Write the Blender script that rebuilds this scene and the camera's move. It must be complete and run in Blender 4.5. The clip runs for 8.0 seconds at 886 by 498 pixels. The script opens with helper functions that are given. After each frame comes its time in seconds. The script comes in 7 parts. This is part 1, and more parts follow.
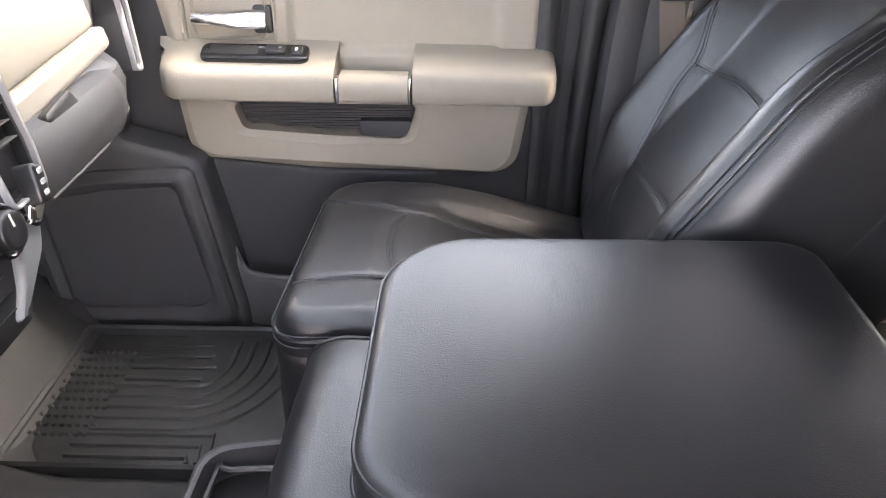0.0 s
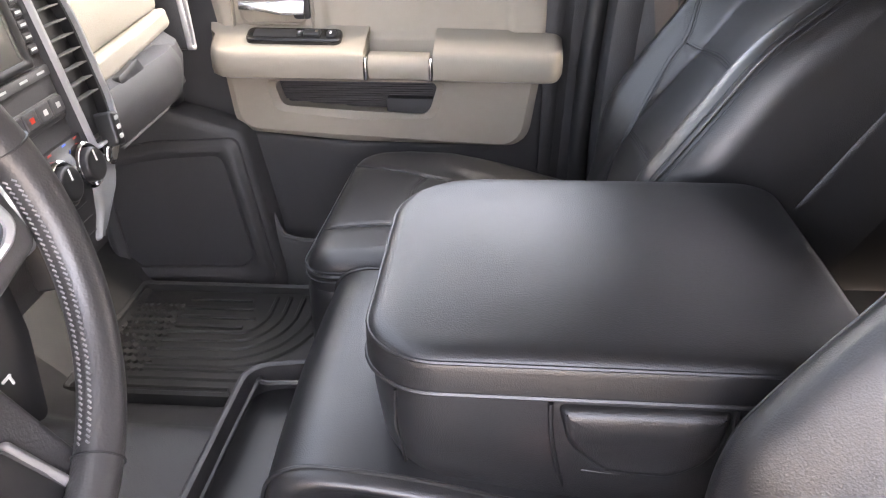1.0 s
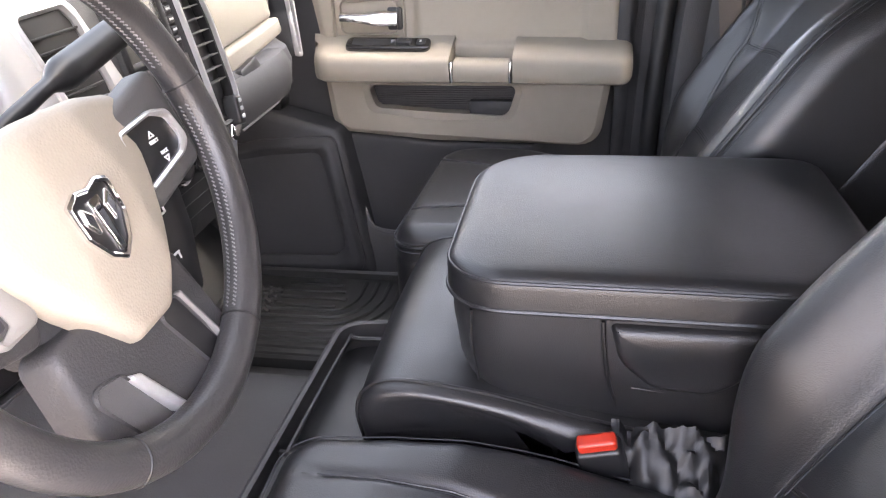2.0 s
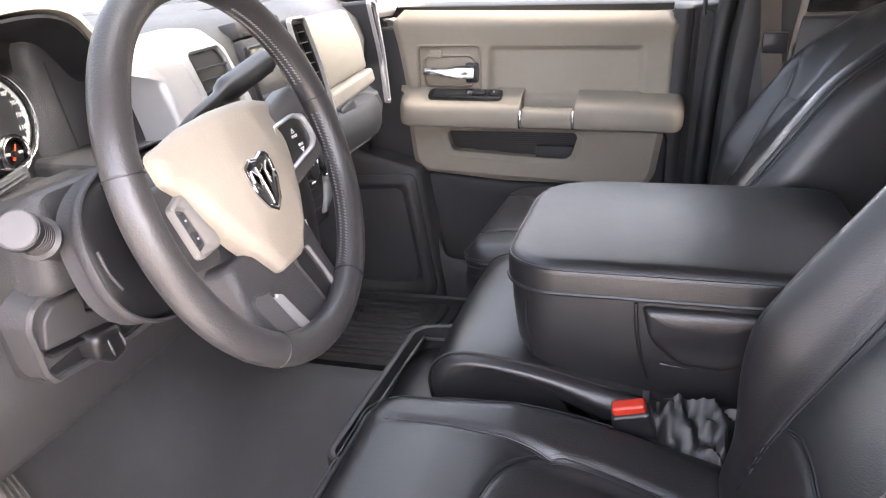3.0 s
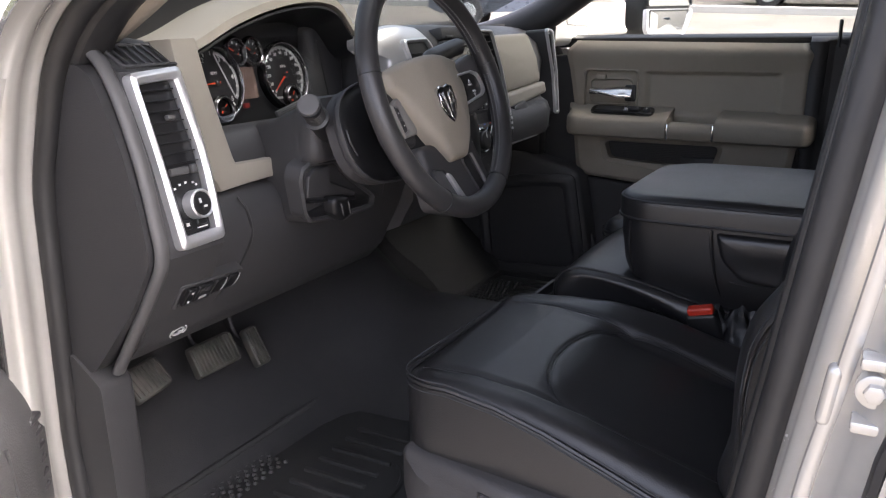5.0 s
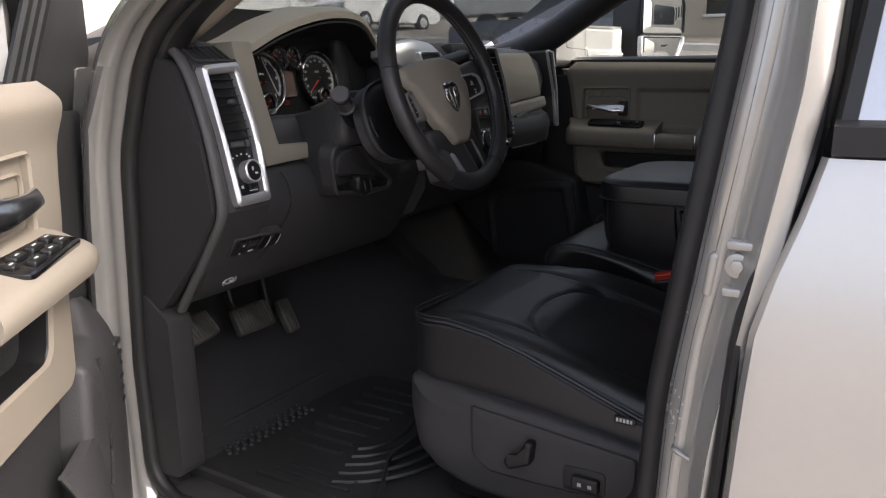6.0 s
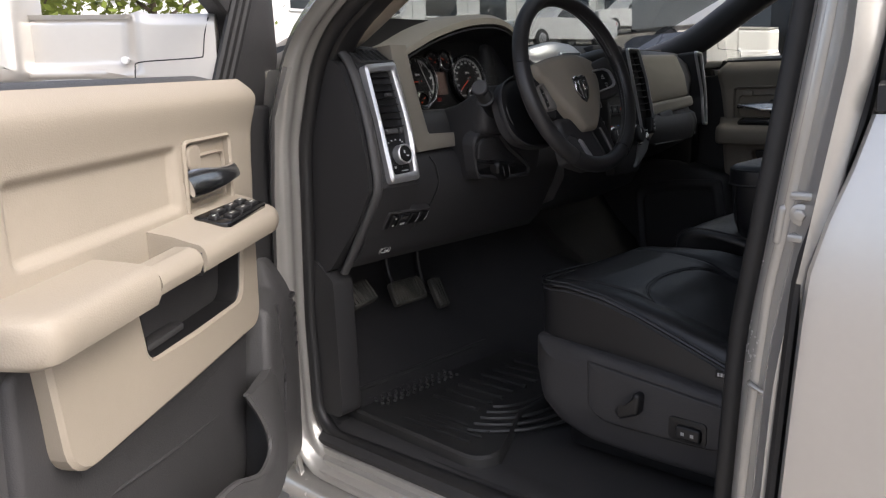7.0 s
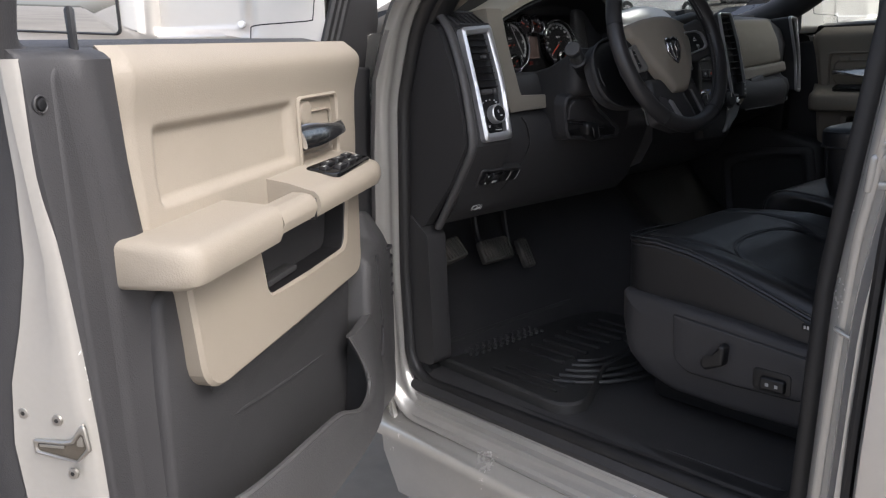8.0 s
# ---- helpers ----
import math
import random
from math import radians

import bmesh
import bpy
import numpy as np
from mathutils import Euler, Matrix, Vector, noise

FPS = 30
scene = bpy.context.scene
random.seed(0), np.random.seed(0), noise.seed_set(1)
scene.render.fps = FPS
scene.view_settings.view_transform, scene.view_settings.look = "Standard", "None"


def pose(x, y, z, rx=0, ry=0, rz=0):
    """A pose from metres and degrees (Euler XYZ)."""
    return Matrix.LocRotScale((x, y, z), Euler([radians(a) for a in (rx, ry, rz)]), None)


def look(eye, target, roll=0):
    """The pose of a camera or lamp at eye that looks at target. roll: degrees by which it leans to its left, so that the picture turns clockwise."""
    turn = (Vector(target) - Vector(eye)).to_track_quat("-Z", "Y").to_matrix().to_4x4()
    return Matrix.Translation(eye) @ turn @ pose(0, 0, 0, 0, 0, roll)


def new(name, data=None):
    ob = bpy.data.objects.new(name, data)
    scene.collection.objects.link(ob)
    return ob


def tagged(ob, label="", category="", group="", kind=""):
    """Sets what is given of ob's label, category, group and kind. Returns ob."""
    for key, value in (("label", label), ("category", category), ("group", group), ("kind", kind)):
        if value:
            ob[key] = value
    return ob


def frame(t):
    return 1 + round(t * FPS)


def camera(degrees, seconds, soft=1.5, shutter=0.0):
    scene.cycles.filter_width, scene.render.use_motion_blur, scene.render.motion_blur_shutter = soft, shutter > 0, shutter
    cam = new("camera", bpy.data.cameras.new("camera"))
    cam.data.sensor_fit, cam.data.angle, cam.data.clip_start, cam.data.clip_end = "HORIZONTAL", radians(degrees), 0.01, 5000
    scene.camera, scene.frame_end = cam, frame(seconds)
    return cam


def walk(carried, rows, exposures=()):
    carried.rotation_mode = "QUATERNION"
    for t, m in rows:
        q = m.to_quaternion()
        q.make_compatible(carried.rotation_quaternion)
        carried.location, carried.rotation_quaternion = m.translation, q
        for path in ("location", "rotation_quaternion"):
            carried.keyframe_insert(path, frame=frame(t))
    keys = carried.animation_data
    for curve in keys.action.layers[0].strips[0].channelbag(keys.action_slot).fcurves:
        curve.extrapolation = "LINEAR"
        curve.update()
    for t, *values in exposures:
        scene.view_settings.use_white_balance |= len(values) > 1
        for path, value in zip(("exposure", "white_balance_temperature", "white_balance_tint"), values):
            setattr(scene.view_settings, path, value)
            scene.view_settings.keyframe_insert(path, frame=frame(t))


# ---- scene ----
cam = camera(58.0, 8.0, 1.2)
PATH = [
    (0, (0.073, -0.546, 1.736), (0.031, 1.199, 0.759), 0.2),
    (0.5, (0.098, -0.642, 1.734), (0.006, 1.103, 0.761), -0.5),
    (1, (0.115, -0.73, 1.728), (-0.014, 1.025, 0.778), -0.5),
    (1.5, (0.128, -0.812, 1.712), (-0.059, 0.946, 0.776), -0.7),
    (1.7, (0.131, -0.846, 1.708), (-0.124, 0.914, 0.792), -1.4),
    (2.8, (0.178, -1.075, 1.686), (-0.282, 0.734, 0.968), -2.6),
    (3, (0.187, -1.124, 1.696), (-0.32, 0.678, 0.992), -2.2),
    (3.5, (0.23, -1.218, 1.687), (-0.395, 0.559, 1.012), -2.2),
    (4, (0.29, -1.318, 1.662), (-0.469, 0.415, 1.013), -1.1),
    (4.5, (0.36, -1.426, 1.63), (-0.525, 0.259, 1.016), -1.2),
    (5, (0.422, -1.538, 1.604), (-0.524, 0.14, 1.065), -1.0),
    (5.2, (0.445, -1.594, 1.593), (-0.511, 0.083, 1.071), -1.0),
    (6.3, (0.653, -1.825, 1.532), (-0.399, -0.176, 1.113), -0.7),
    (6.5, (0.697, -1.849, 1.522), (-0.446, -0.257, 1.122), -1.1),
    (7, (0.774, -1.898, 1.501), (-0.573, -0.473, 1.105), -2.1),
    (7.5, (0.802, -1.939, 1.487), (-0.623, -0.601, 1.064), -2.4),
    (8, (0.813, -1.982, 1.475), (-0.66, -0.705, 1.028), -2.3),
]
EXPOSURES = [(0.0, 5.98, 7300, 17), (0.5, 5.98, 7300, 17), (1.0, 5.76, 7300, 18), (1.5, 5.62, 7250, 19), (3.0, 5.24, 7150, 18), (3.5, 4.93, 7000, 19), (4.5, 4.20, 6700, 16), (5.2, 2.74, 6650, 14), (6.4, 1.76, 6750, 12), (8.0, 1.54, 6330, 10)]
walk(cam, [(t, look(eye, target, roll)) for t, eye, target, roll in PATH], EXPOSURES)

# ---------- world, sun ----------
world = bpy.data.worlds.new("sky")
scene.world = world
world.use_nodes = True
SUN_ELEV, SUN_AZ = 45.0, 8.0      # degrees; azimuth from +x towards +y
wn = world.node_tree
sky = wn.nodes.new("ShaderNodeTexSky")
sky.sky_type = "NISHITA"
sky.sun_disc = False
sky.sun_elevation = radians(SUN_ELEV)
sky.sun_rotation = radians(90 - SUN_AZ)
sky.dust_density = 4.0
sky.air_density = 0.6
haze = wn.nodes.new("ShaderNodeHueSaturation")      # thin white cloud over the whole sky
haze.inputs["Saturation"].default_value = 0.6
wn.links.new(sky.outputs["Color"], haze.inputs["Color"])
wn.links.new(haze.outputs["Color"], wn.nodes["Background"].inputs["Color"])
wn.nodes["Background"].inputs["Strength"].default_value = 0.15
sun = new("sun", bpy.data.lights.new("sun", "SUN"))
sun.data.energy, sun.data.angle, sun.data.color = 0.27, radians(16.0), (1.0, 0.95, 0.88)
sd = Vector((math.cos(radians(SUN_AZ)) * math.cos(radians(SUN_ELEV)), math.sin(radians(SUN_AZ)) * math.cos(radians(SUN_ELEV)), math.sin(radians(SUN_ELEV))))
sun.matrix_world = look(sd * 30, (0, 0, 0))


# ---------- materials ----------
def mat(name, base, rough=0.5, metal=0.0, grain=0.0, gscale=400.0, var=0.08, vscale=6.0, cells=False, coat=0.0, spec=0.5, rvar=0.06, dust=0.0):
    """Principled surface with two scales of colour variation, fine relief and optional dust."""
    m = bpy.data.materials.new(name)
    m.use_nodes = True
    n, l = m.node_tree.nodes, m.node_tree.links
    b = n["Principled BSDF"]
    tc = n.new("ShaderNodeTexCoord")
    big, small = n.new("ShaderNodeTexNoise"), n.new("ShaderNodeTexNoise")
    big.inputs["Scale"].default_value, small.inputs["Scale"].default_value = vscale, vscale * 14
    big.inputs["Detail"].default_value = small.inputs["Detail"].default_value = 3
    mix = n.new("ShaderNodeMath")
    mix.operation = "MULTIPLY_ADD"
    mix.inputs[1].default_value = 0.4
    for t in (big, small):
        l.new(tc.outputs["Object"], t.inputs["Vector"])
    l.new(small.outputs["Fac"], mix.inputs[0])
    l.new(big.outputs["Fac"], mix.inputs[2])
    ramp = n.new("ShaderNodeMapRange")
    ramp.inputs["From Min"].default_value, ramp.inputs["From Max"].default_value = 0.4, 1.0
    ramp.inputs["To Min"].default_value, ramp.inputs["To Max"].default_value = 1 - var, 1 + var
    l.new(mix.outputs[0], ramp.inputs["Value"])
    col = n.new("ShaderNodeMix")
    col.data_type, col.blend_type = "RGBA", "MULTIPLY"
    col.inputs["Factor"].default_value = 1.0
    col.inputs["A"].default_value = (*base, 1)
    l.new(ramp.outputs["Result"], col.inputs["B"])
    src = col.outputs["Result"]
    if dust:
        dn, dr, dm = n.new("ShaderNodeTexNoise"), n.new("ShaderNodeMapRange"), n.new("ShaderNodeMix")
        dn.inputs["Scale"].default_value, dn.inputs["Detail"].default_value = 14, 8
        dr.inputs["From Min"].default_value, dr.inputs["From Max"].default_value, dr.inputs["To Max"].default_value = 0.45, 0.8, dust
        l.new(tc.outputs["Object"], dn.inputs["Vector"])
        l.new(dn.outputs["Fac"], dr.inputs["Value"])
        dm.data_type = "RGBA"
        dm.inputs["B"].default_value = (0.28, 0.25, 0.21, 1)
        l.new(dr.outputs["Result"], dm.inputs["Factor"])
        l.new(src, dm.inputs["A"])
        src = dm.outputs["Result"]
    l.new(src, b.inputs["Base Color"])
    rr = n.new("ShaderNodeMapRange")
    rr.inputs["From Min"].default_value, rr.inputs["From Max"].default_value = 0.4, 1.0
    rr.inputs["To Min"].default_value, rr.inputs["To Max"].default_value = max(0.02, rough - rvar), min(1, rough + rvar)
    l.new(mix.outputs[0], rr.inputs["Value"])
    l.new(rr.outputs["Result"], b.inputs["Roughness"])
    b.inputs["Metallic"].default_value = metal
    b.inputs["Specular IOR Level"].default_value = spec
    b.inputs["Coat Weight"].default_value = coat
    b.inputs["Coat Roughness"].default_value = 0.05
    if grain:
        g = n.new("ShaderNodeTexVoronoi" if cells else "ShaderNodeTexNoise")
        g.inputs["Scale"].default_value = gscale
        l.new(tc.outputs["Object"], g.inputs["Vector"])
        bump = n.new("ShaderNodeBump")
        bump.inputs["Strength"].default_value, bump.inputs["Distance"].default_value = grain, 0.001
        l.new(g.outputs["Distance" if cells else "Fac"], bump.inputs["Height"])
        l.new(bump.outputs["Normal"], b.inputs["Normal"])
    return m


LEATHER = mat("black_leather", (0.0155, 0.0153, 0.0163), 0.35, rvar=0.05, spec=0.62, grain=0.22, gscale=620, cells=True, var=0.12, vscale=5)
LEATHER_LID = mat("black_leather_lid", (0.012, 0.012, 0.013), 0.35, rvar=0.05, spec=0.62, grain=0.22, gscale=620, cells=True, var=0.12, vscale=5)
THREAD = mat("dark_thread", (0.032, 0.035, 0.040), 0.8)
BEIGE = mat("beige_plastic", (0.290, 0.254, 0.208), 0.5, grain=0.34, gscale=500, var=0.06, vscale=4, spec=0.35)
DASH_BEIGE = mat("greyed_beige_dash_vinyl", (0.255, 0.232, 0.198), 0.55, grain=0.30, gscale=480, var=0.06, vscale=4, spec=0.3)
BEIGE_SOFT = mat("beige_vinyl", (0.300, 0.264, 0.217), 0.55, grain=0.22, gscale=420, cells=True, var=0.06, vscale=5, spec=0.35)
GREY = mat("dark_grey_plastic", (0.041, 0.0402, 0.042), 0.52, grain=0.5, gscale=450, var=0.1, vscale=5, spec=0.4)
END_GREY = mat("matte_dark_end_cover", (0.029, 0.0285, 0.030), 0.6, grain=0.5, gscale=450, var=0.1, vscale=5, spec=0.3)
GREY_MID = mat("mid_grey_plastic", (0.072, 0.0705, 0.071), 0.5, grain=0.25, gscale=650, var=0.06, vscale=6, spec=0.4)
GREY_HARD = mat("grey_textured_plastic", (0.062, 0.061, 0.062), 0.5, grain=0.55, gscale=330, var=0.1, vscale=9)
BLACK = mat("black_plastic", (0.012, 0.012, 0.013), 0.4, var=0.1)
PIANO = mat("gloss_black_panel", (0.008, 0.008, 0.009), 0.18, var=0.1, coat=0.3)
RUBBER = mat("black_rubber_seal", (0.012, 0.012, 0.013), 0.5, var=0.15, vscale=12, dust=0.025)
MAT_RUBBER = mat("black_rubber_mat", (0.028, 0.0282, 0.0282), 0.5, grain=0.2, gscale=300, var=0.2, vscale=8, dust=0.03)
VINYL = mat("dark_vinyl_floor", (0.031, 0.0306, 0.032), 0.55, grain=0.5, gscale=380, var=0.1, vscale=9, dust=0.03)
CHROME = mat("chrome", (0.75, 0.75, 0.76), 0.09, metal=1.0, var=0.02, rvar=0.03)
CHROME_WORN = mat("handled_chrome", (0.80, 0.80, 0.80), 0.20, metal=1.0, var=0.03, rvar=0.04)
SATIN = mat("satin_silver_trim", (0.60, 0.60, 0.61), 0.30, rvar=0.03, metal=0.7, var=0.03, grain=0.05, gscale=900)
TAIL = mat("grey_satin_plastic", (0.20, 0.205, 0.215), 0.38, metal=0.3, var=0.05)
# spoke bar satin: the weaker wall sheen is put into a darker base
SATIN_DARK = mat("dull_sheen_satin", (0.17, 0.167, 0.165), 0.52, metal=0.2, var=0.06)
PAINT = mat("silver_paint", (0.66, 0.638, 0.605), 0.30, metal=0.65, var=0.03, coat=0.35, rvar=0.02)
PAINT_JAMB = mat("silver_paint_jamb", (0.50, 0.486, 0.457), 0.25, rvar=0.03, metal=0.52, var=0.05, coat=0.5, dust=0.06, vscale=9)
WHITE_PAINT = mat("white_paint", (0.78, 0.78, 0.79), 0.3, var=0.03, coat=0.6)
STEEL = mat("bare_steel", (0.42, 0.40, 0.37), 0.4, metal=0.9, var=0.15, vscale=30, dust=0.3)
RED = mat("red_release_button", (0.45, 0.03, 0.014), 0.35, var=0.04)
RED_DIM = mat("dark_red_lens", (0.16, 0.015, 0.012), 0.3)
RED_GLOW = mat("red_needle", (0.75, 0.07, 0.02), 0.4)
STITCH = mat("grey_thread", (0.15, 0.15, 0.15), 0.7)
BLUE = mat("blue_print", (0.03, 0.10, 0.5), 0.5)
WHITE = mat("white_print", (0.62, 0.62, 0.61), 0.6, var=0.02)
GREYPRINT = mat("grey_print", (0.4, 0.4, 0.4), 0.5, var=0.02)
DIAL = mat("dial_black", (0.012, 0.012, 0.014), 0.5, var=0.05)
LCD = mat("unlit_display", (0.16, 0.11, 0.095), 0.25, var=0.04)
SCREEN = mat("radio_screen", (0.07, 0.068, 0.064), 0.2, var=0.03, coat=0.5)
PEDAL = mat("worn_pedal_rubber", (0.040, 0.038, 0.034), 0.6, grain=0.3, gscale=200, var=0.3, vscale=40, dust=0.32)
BELT = mat("grey_brown_webbing", (0.10, 0.085, 0.075), 0.8, grain=0.4, gscale=900)
HEADLINER = mat("grey_headliner", (0.28, 0.27, 0.25), 0.9, grain=0.3, gscale=500)
PLASTIC_BAG = mat("crumpled_black_vinyl", (0.009, 0.009, 0.010), 0.5, var=0.2)
MIRROR = mat("mirror_glass", (0.85, 0.87, 0.88), 0.015, metal=1.0, var=0.0, rvar=0.0)


def glass(name, tint, rough=0.0, thin=0.93):
    """Thin clear pane: mostly straight through, with a Fresnel gloss."""
    m = bpy.data.materials.new(name)
    m.use_nodes = True
    n, l = m.node_tree.nodes, m.node_tree.links
    for x in list(n):
        n.remove(x)
    out, mix, tr, gl, fr, pw, ad = (n.new("ShaderNode" + k) for k in ("OutputMaterial", "MixShader", "BsdfTransparent", "BsdfGlossy", "LayerWeight", "Math", "Math"))
    fr.inputs["Blend"].default_value = 0.5
    pw.operation, ad.operation = "POWER", "MULTIPLY_ADD"
    pw.inputs[1].default_value = 5.0
    ad.inputs[1].default_value, ad.inputs[2].default_value = 0.85, 0.025
    l.new(fr.outputs["Facing"], pw.inputs[0])
    l.new(pw.outputs[0], ad.inputs[0])
    tr.inputs["Color"].default_value = (*tint, 1)
    gl.inputs["Roughness"].default_value = rough
    l.new(ad.outputs[0], mix.inputs[0])
    l.new(tr.outputs[0], mix.inputs[1])
    l.new(gl.outputs[0], mix.inputs[2])
    l.new(mix.outputs[0], out.inputs["Surface"])
    return m


GLASS = glass("clear_glass", (0.80, 0.82, 0.81))
SCREEN_GLASS = glass("laminated_windscreen_glass", (0.58, 0.60, 0.59))
PRIVACY = glass("privacy_glass", (0.04, 0.042, 0.042))
LENS = glass("gauge_lens", (0.96, 0.96, 0.96))


# ---------- mesh tools ----------
ORIGIN = {}


def thing(name, label, category, at=(0, 0, 0), group="", kind=""):
    ob = new(name)
    ob.empty_display_size = 0.05
    ob.location = at
    ORIGIN[ob.name] = Vector(at)
    return tagged(ob, label, category, group, kind)


def part(name, bm, material, parent, label="", sharp=38):
    """Links a bmesh, given in world metres, as one mesh object under a thing or a part."""
    org = ORIGIN[parent.name]
    bmesh.ops.recalc_face_normals(bm, faces=bm.faces)
    bmesh.ops.translate(bm, verts=bm.verts, vec=-org)
    lim = radians(sharp)
    for f in bm.faces:
        f.smooth = True
    for e in bm.edges:
        e.smooth = len(e.link_faces) == 2 and e.calc_face_angle(0) < lim
    me = bpy.data.meshes.new(name)
    bm.to_mesh(me)
    bm.free()
    me.materials.append(material)
    ob = new(name, me)
    ob.parent = parent
    ORIGIN[ob.name] = org
    return tagged(ob, label)


def axes(origin, xa, ya):
    """Local frame from an origin and two directions; its z is their cross product."""
    x = Vector(xa).normalized()
    z = x.cross(Vector(ya)).normalized()
    y = z.cross(x)
    return Matrix.Translation(origin) @ Matrix((x, y, z)).transposed().to_4x4()


def rpoly(corners, r=0.01, n=5):
    """Closed outline with rounded corners; a corner may carry its own radius as third number."""
    out, k = [], len(corners)
    for i in range(k):
        p, a, b = (Vector(corners[j % k][:2]) for j in (i, i - 1, i + 1))
        rad = corners[i][2] if len(corners[i]) > 2 else r
        u, v = (a - p), (b - p)
        lu, lv = u.length, v.length
        u, v = u / lu, v / lv
        ang = math.acos(max(-1, min(1, u.dot(v))))
        if ang > math.pi - 0.02:
            out += [p.copy() for _ in range(n)]
            continue
        d = min(rad / math.tan(ang / 2), lu * 0.48, lv * 0.48)
        rr = d * math.tan(ang / 2)
        mid = (u + v).normalized()
        c = p + mid * (rr / math.sin(ang / 2))
        s, e = p + u * d - c, p + v * d - c
        a0, a1 = math.atan2(s.y, s.x), math.atan2(e.y, e.x)
        while a1 - a0 > math.pi:
            a1 -= 2 * math.pi
        while a1 - a0 < -math.pi:
            a1 += 2 * math.pi
        for t in range(n):
            w = a0 + (a1 - a0) * t / (n - 1)
            out.append(c + Vector((math.cos(w), math.sin(w))) * rr)
    return out


def rrect(cx, cy, w, h, r=0.01, n=5):
    return rpoly([(cx - w / 2, cy - h / 2), (cx + w / 2, cy - h / 2), (cx + w / 2, cy + h / 2), (cx - w / 2, cy + h / 2)], r, n)


def disc(cx, cy, r, n=32):
    return [Vector((cx + r * math.cos(2 * math.pi * i / n), cy + r * math.sin(2 * math.pi * i / n))) for i in range(n)]


def loft(rings, cap=True, closed=False, bm=None):
    """Skin over rings of equally many points; cap closes the ends, closed joins last to first."""
    bm = bm or bmesh.new()
    vs = [[bm.verts.new(p) for p in ring] for ring in rings]
    k = len(rings[0])
    pairs = list(zip(vs, vs[1:])) + ([(vs[-1], vs[0])] if closed else [])
    for a, b in pairs:
        for i in range(k):
            j = (i + 1) % k
            q = [a[i], a[j], b[j], b[i]]
            if len({tuple(v.co) for v in q}) >= 3:
                bm.faces.new(q)
    if cap and not closed:
        bm.faces.new(vs[0][::-1])
        bm.faces.new(vs[-1])
    return bm


def strip(rings, bm=None):
    """Open skin over rings that are open lines."""
    bm = bm or bmesh.new()
    vs = [[bm.verts.new(p) for p in ring] for ring in rings]
    for a, b in zip(vs, vs[1:]):
        for i in range(len(a) - 1):
            bm.faces.new([a[i], a[i + 1], b[i + 1], b[i]])
    return bm


def thick(bm, t):
    """Gives an open skin the thickness t."""
    bmesh.ops.recalc_face_normals(bm, faces=bm.faces)
    bmesh.ops.solidify(bm, geom=bm.faces[:], thickness=t)
    return bm


def dome(outline, z0, top, r, M, rings=3, edge=3, bm=None):
    """Solid on an outline: sides up from z0, an edge rounded by r, and a top at height top, a number or a function of x, y."""
    pts = [Vector(p) for p in outline]
    c = sum(pts, Vector((0, 0))) / len(pts)
    f = top if callable(top) else (lambda x, y: top)
    k = len(pts)
    inn = []
    for i in range(k):
        t = (pts[(i + 1) % k] - pts[i - 1])
        t = t.normalized() if t.length > 1e-9 else Vector((1, 0))
        nrm = Vector((-t.y, t.x))
        if nrm.dot(c - pts[i]) < 0:
            nrm.negate()
        w = (c - pts[i])
        w = w.normalized() if w.length > 1e-9 else nrm
        inn.append((nrm + 0.35 * w).normalized())
    rows = [[(p.x, p.y, z0) for p in pts]]
    for e in range(edge + 1):
        a = math.pi / 2 * e / edge
        row = []
        for i, p in enumerate(pts):
            q = p + inn[i] * r * (1 - math.cos(a))
            row.append((q.x, q.y, f(q.x, q.y) - r * (1 - math.sin(a))))
        rows.append(row)
    base = [p + inn[i] * r for i, p in enumerate(pts)]
    for s in range(1, rings + 1):
        k2 = 1 - s / (rings + 1)
        row = []
        for p in base:
            q = c + (p - c) * k2
            row.append((q.x, q.y, f(q.x, q.y)))
        rows.append(row)
    bm = bm or bmesh.new()
    vs = [[bm.verts.new(M @ Vector(p)) for p in row] for row in rows]
    for a, b in zip(vs, vs[1:]):
        for i in range(k):
            j = (i + 1) % k
            if (a[i].co - a[j].co).length < 1e-7:
                continue
            bm.faces.new([a[i], a[j], b[j], b[i]])
    mid = bm.verts.new(M @ Vector((c.x, c.y, f(c.x, c.y))))
    for i in range(k):
        if (vs[-1][i].co - vs[-1][(i + 1) % k].co).length > 1e-7:
            bm.faces.new([vs[-1][i], vs[-1][(i + 1) % k], mid])
    bot = bm.verts.new(M @ Vector((c.x, c.y, z0)))
    for i in range(k):
        if (vs[0][i].co - vs[0][(i + 1) % k].co).length > 1e-7:
            bm.faces.new([vs[0][(i + 1) % k], vs[0][i], bot])
    bmesh.ops.remove_doubles(bm, verts=bm.verts, dist=1e-6)
    return bm


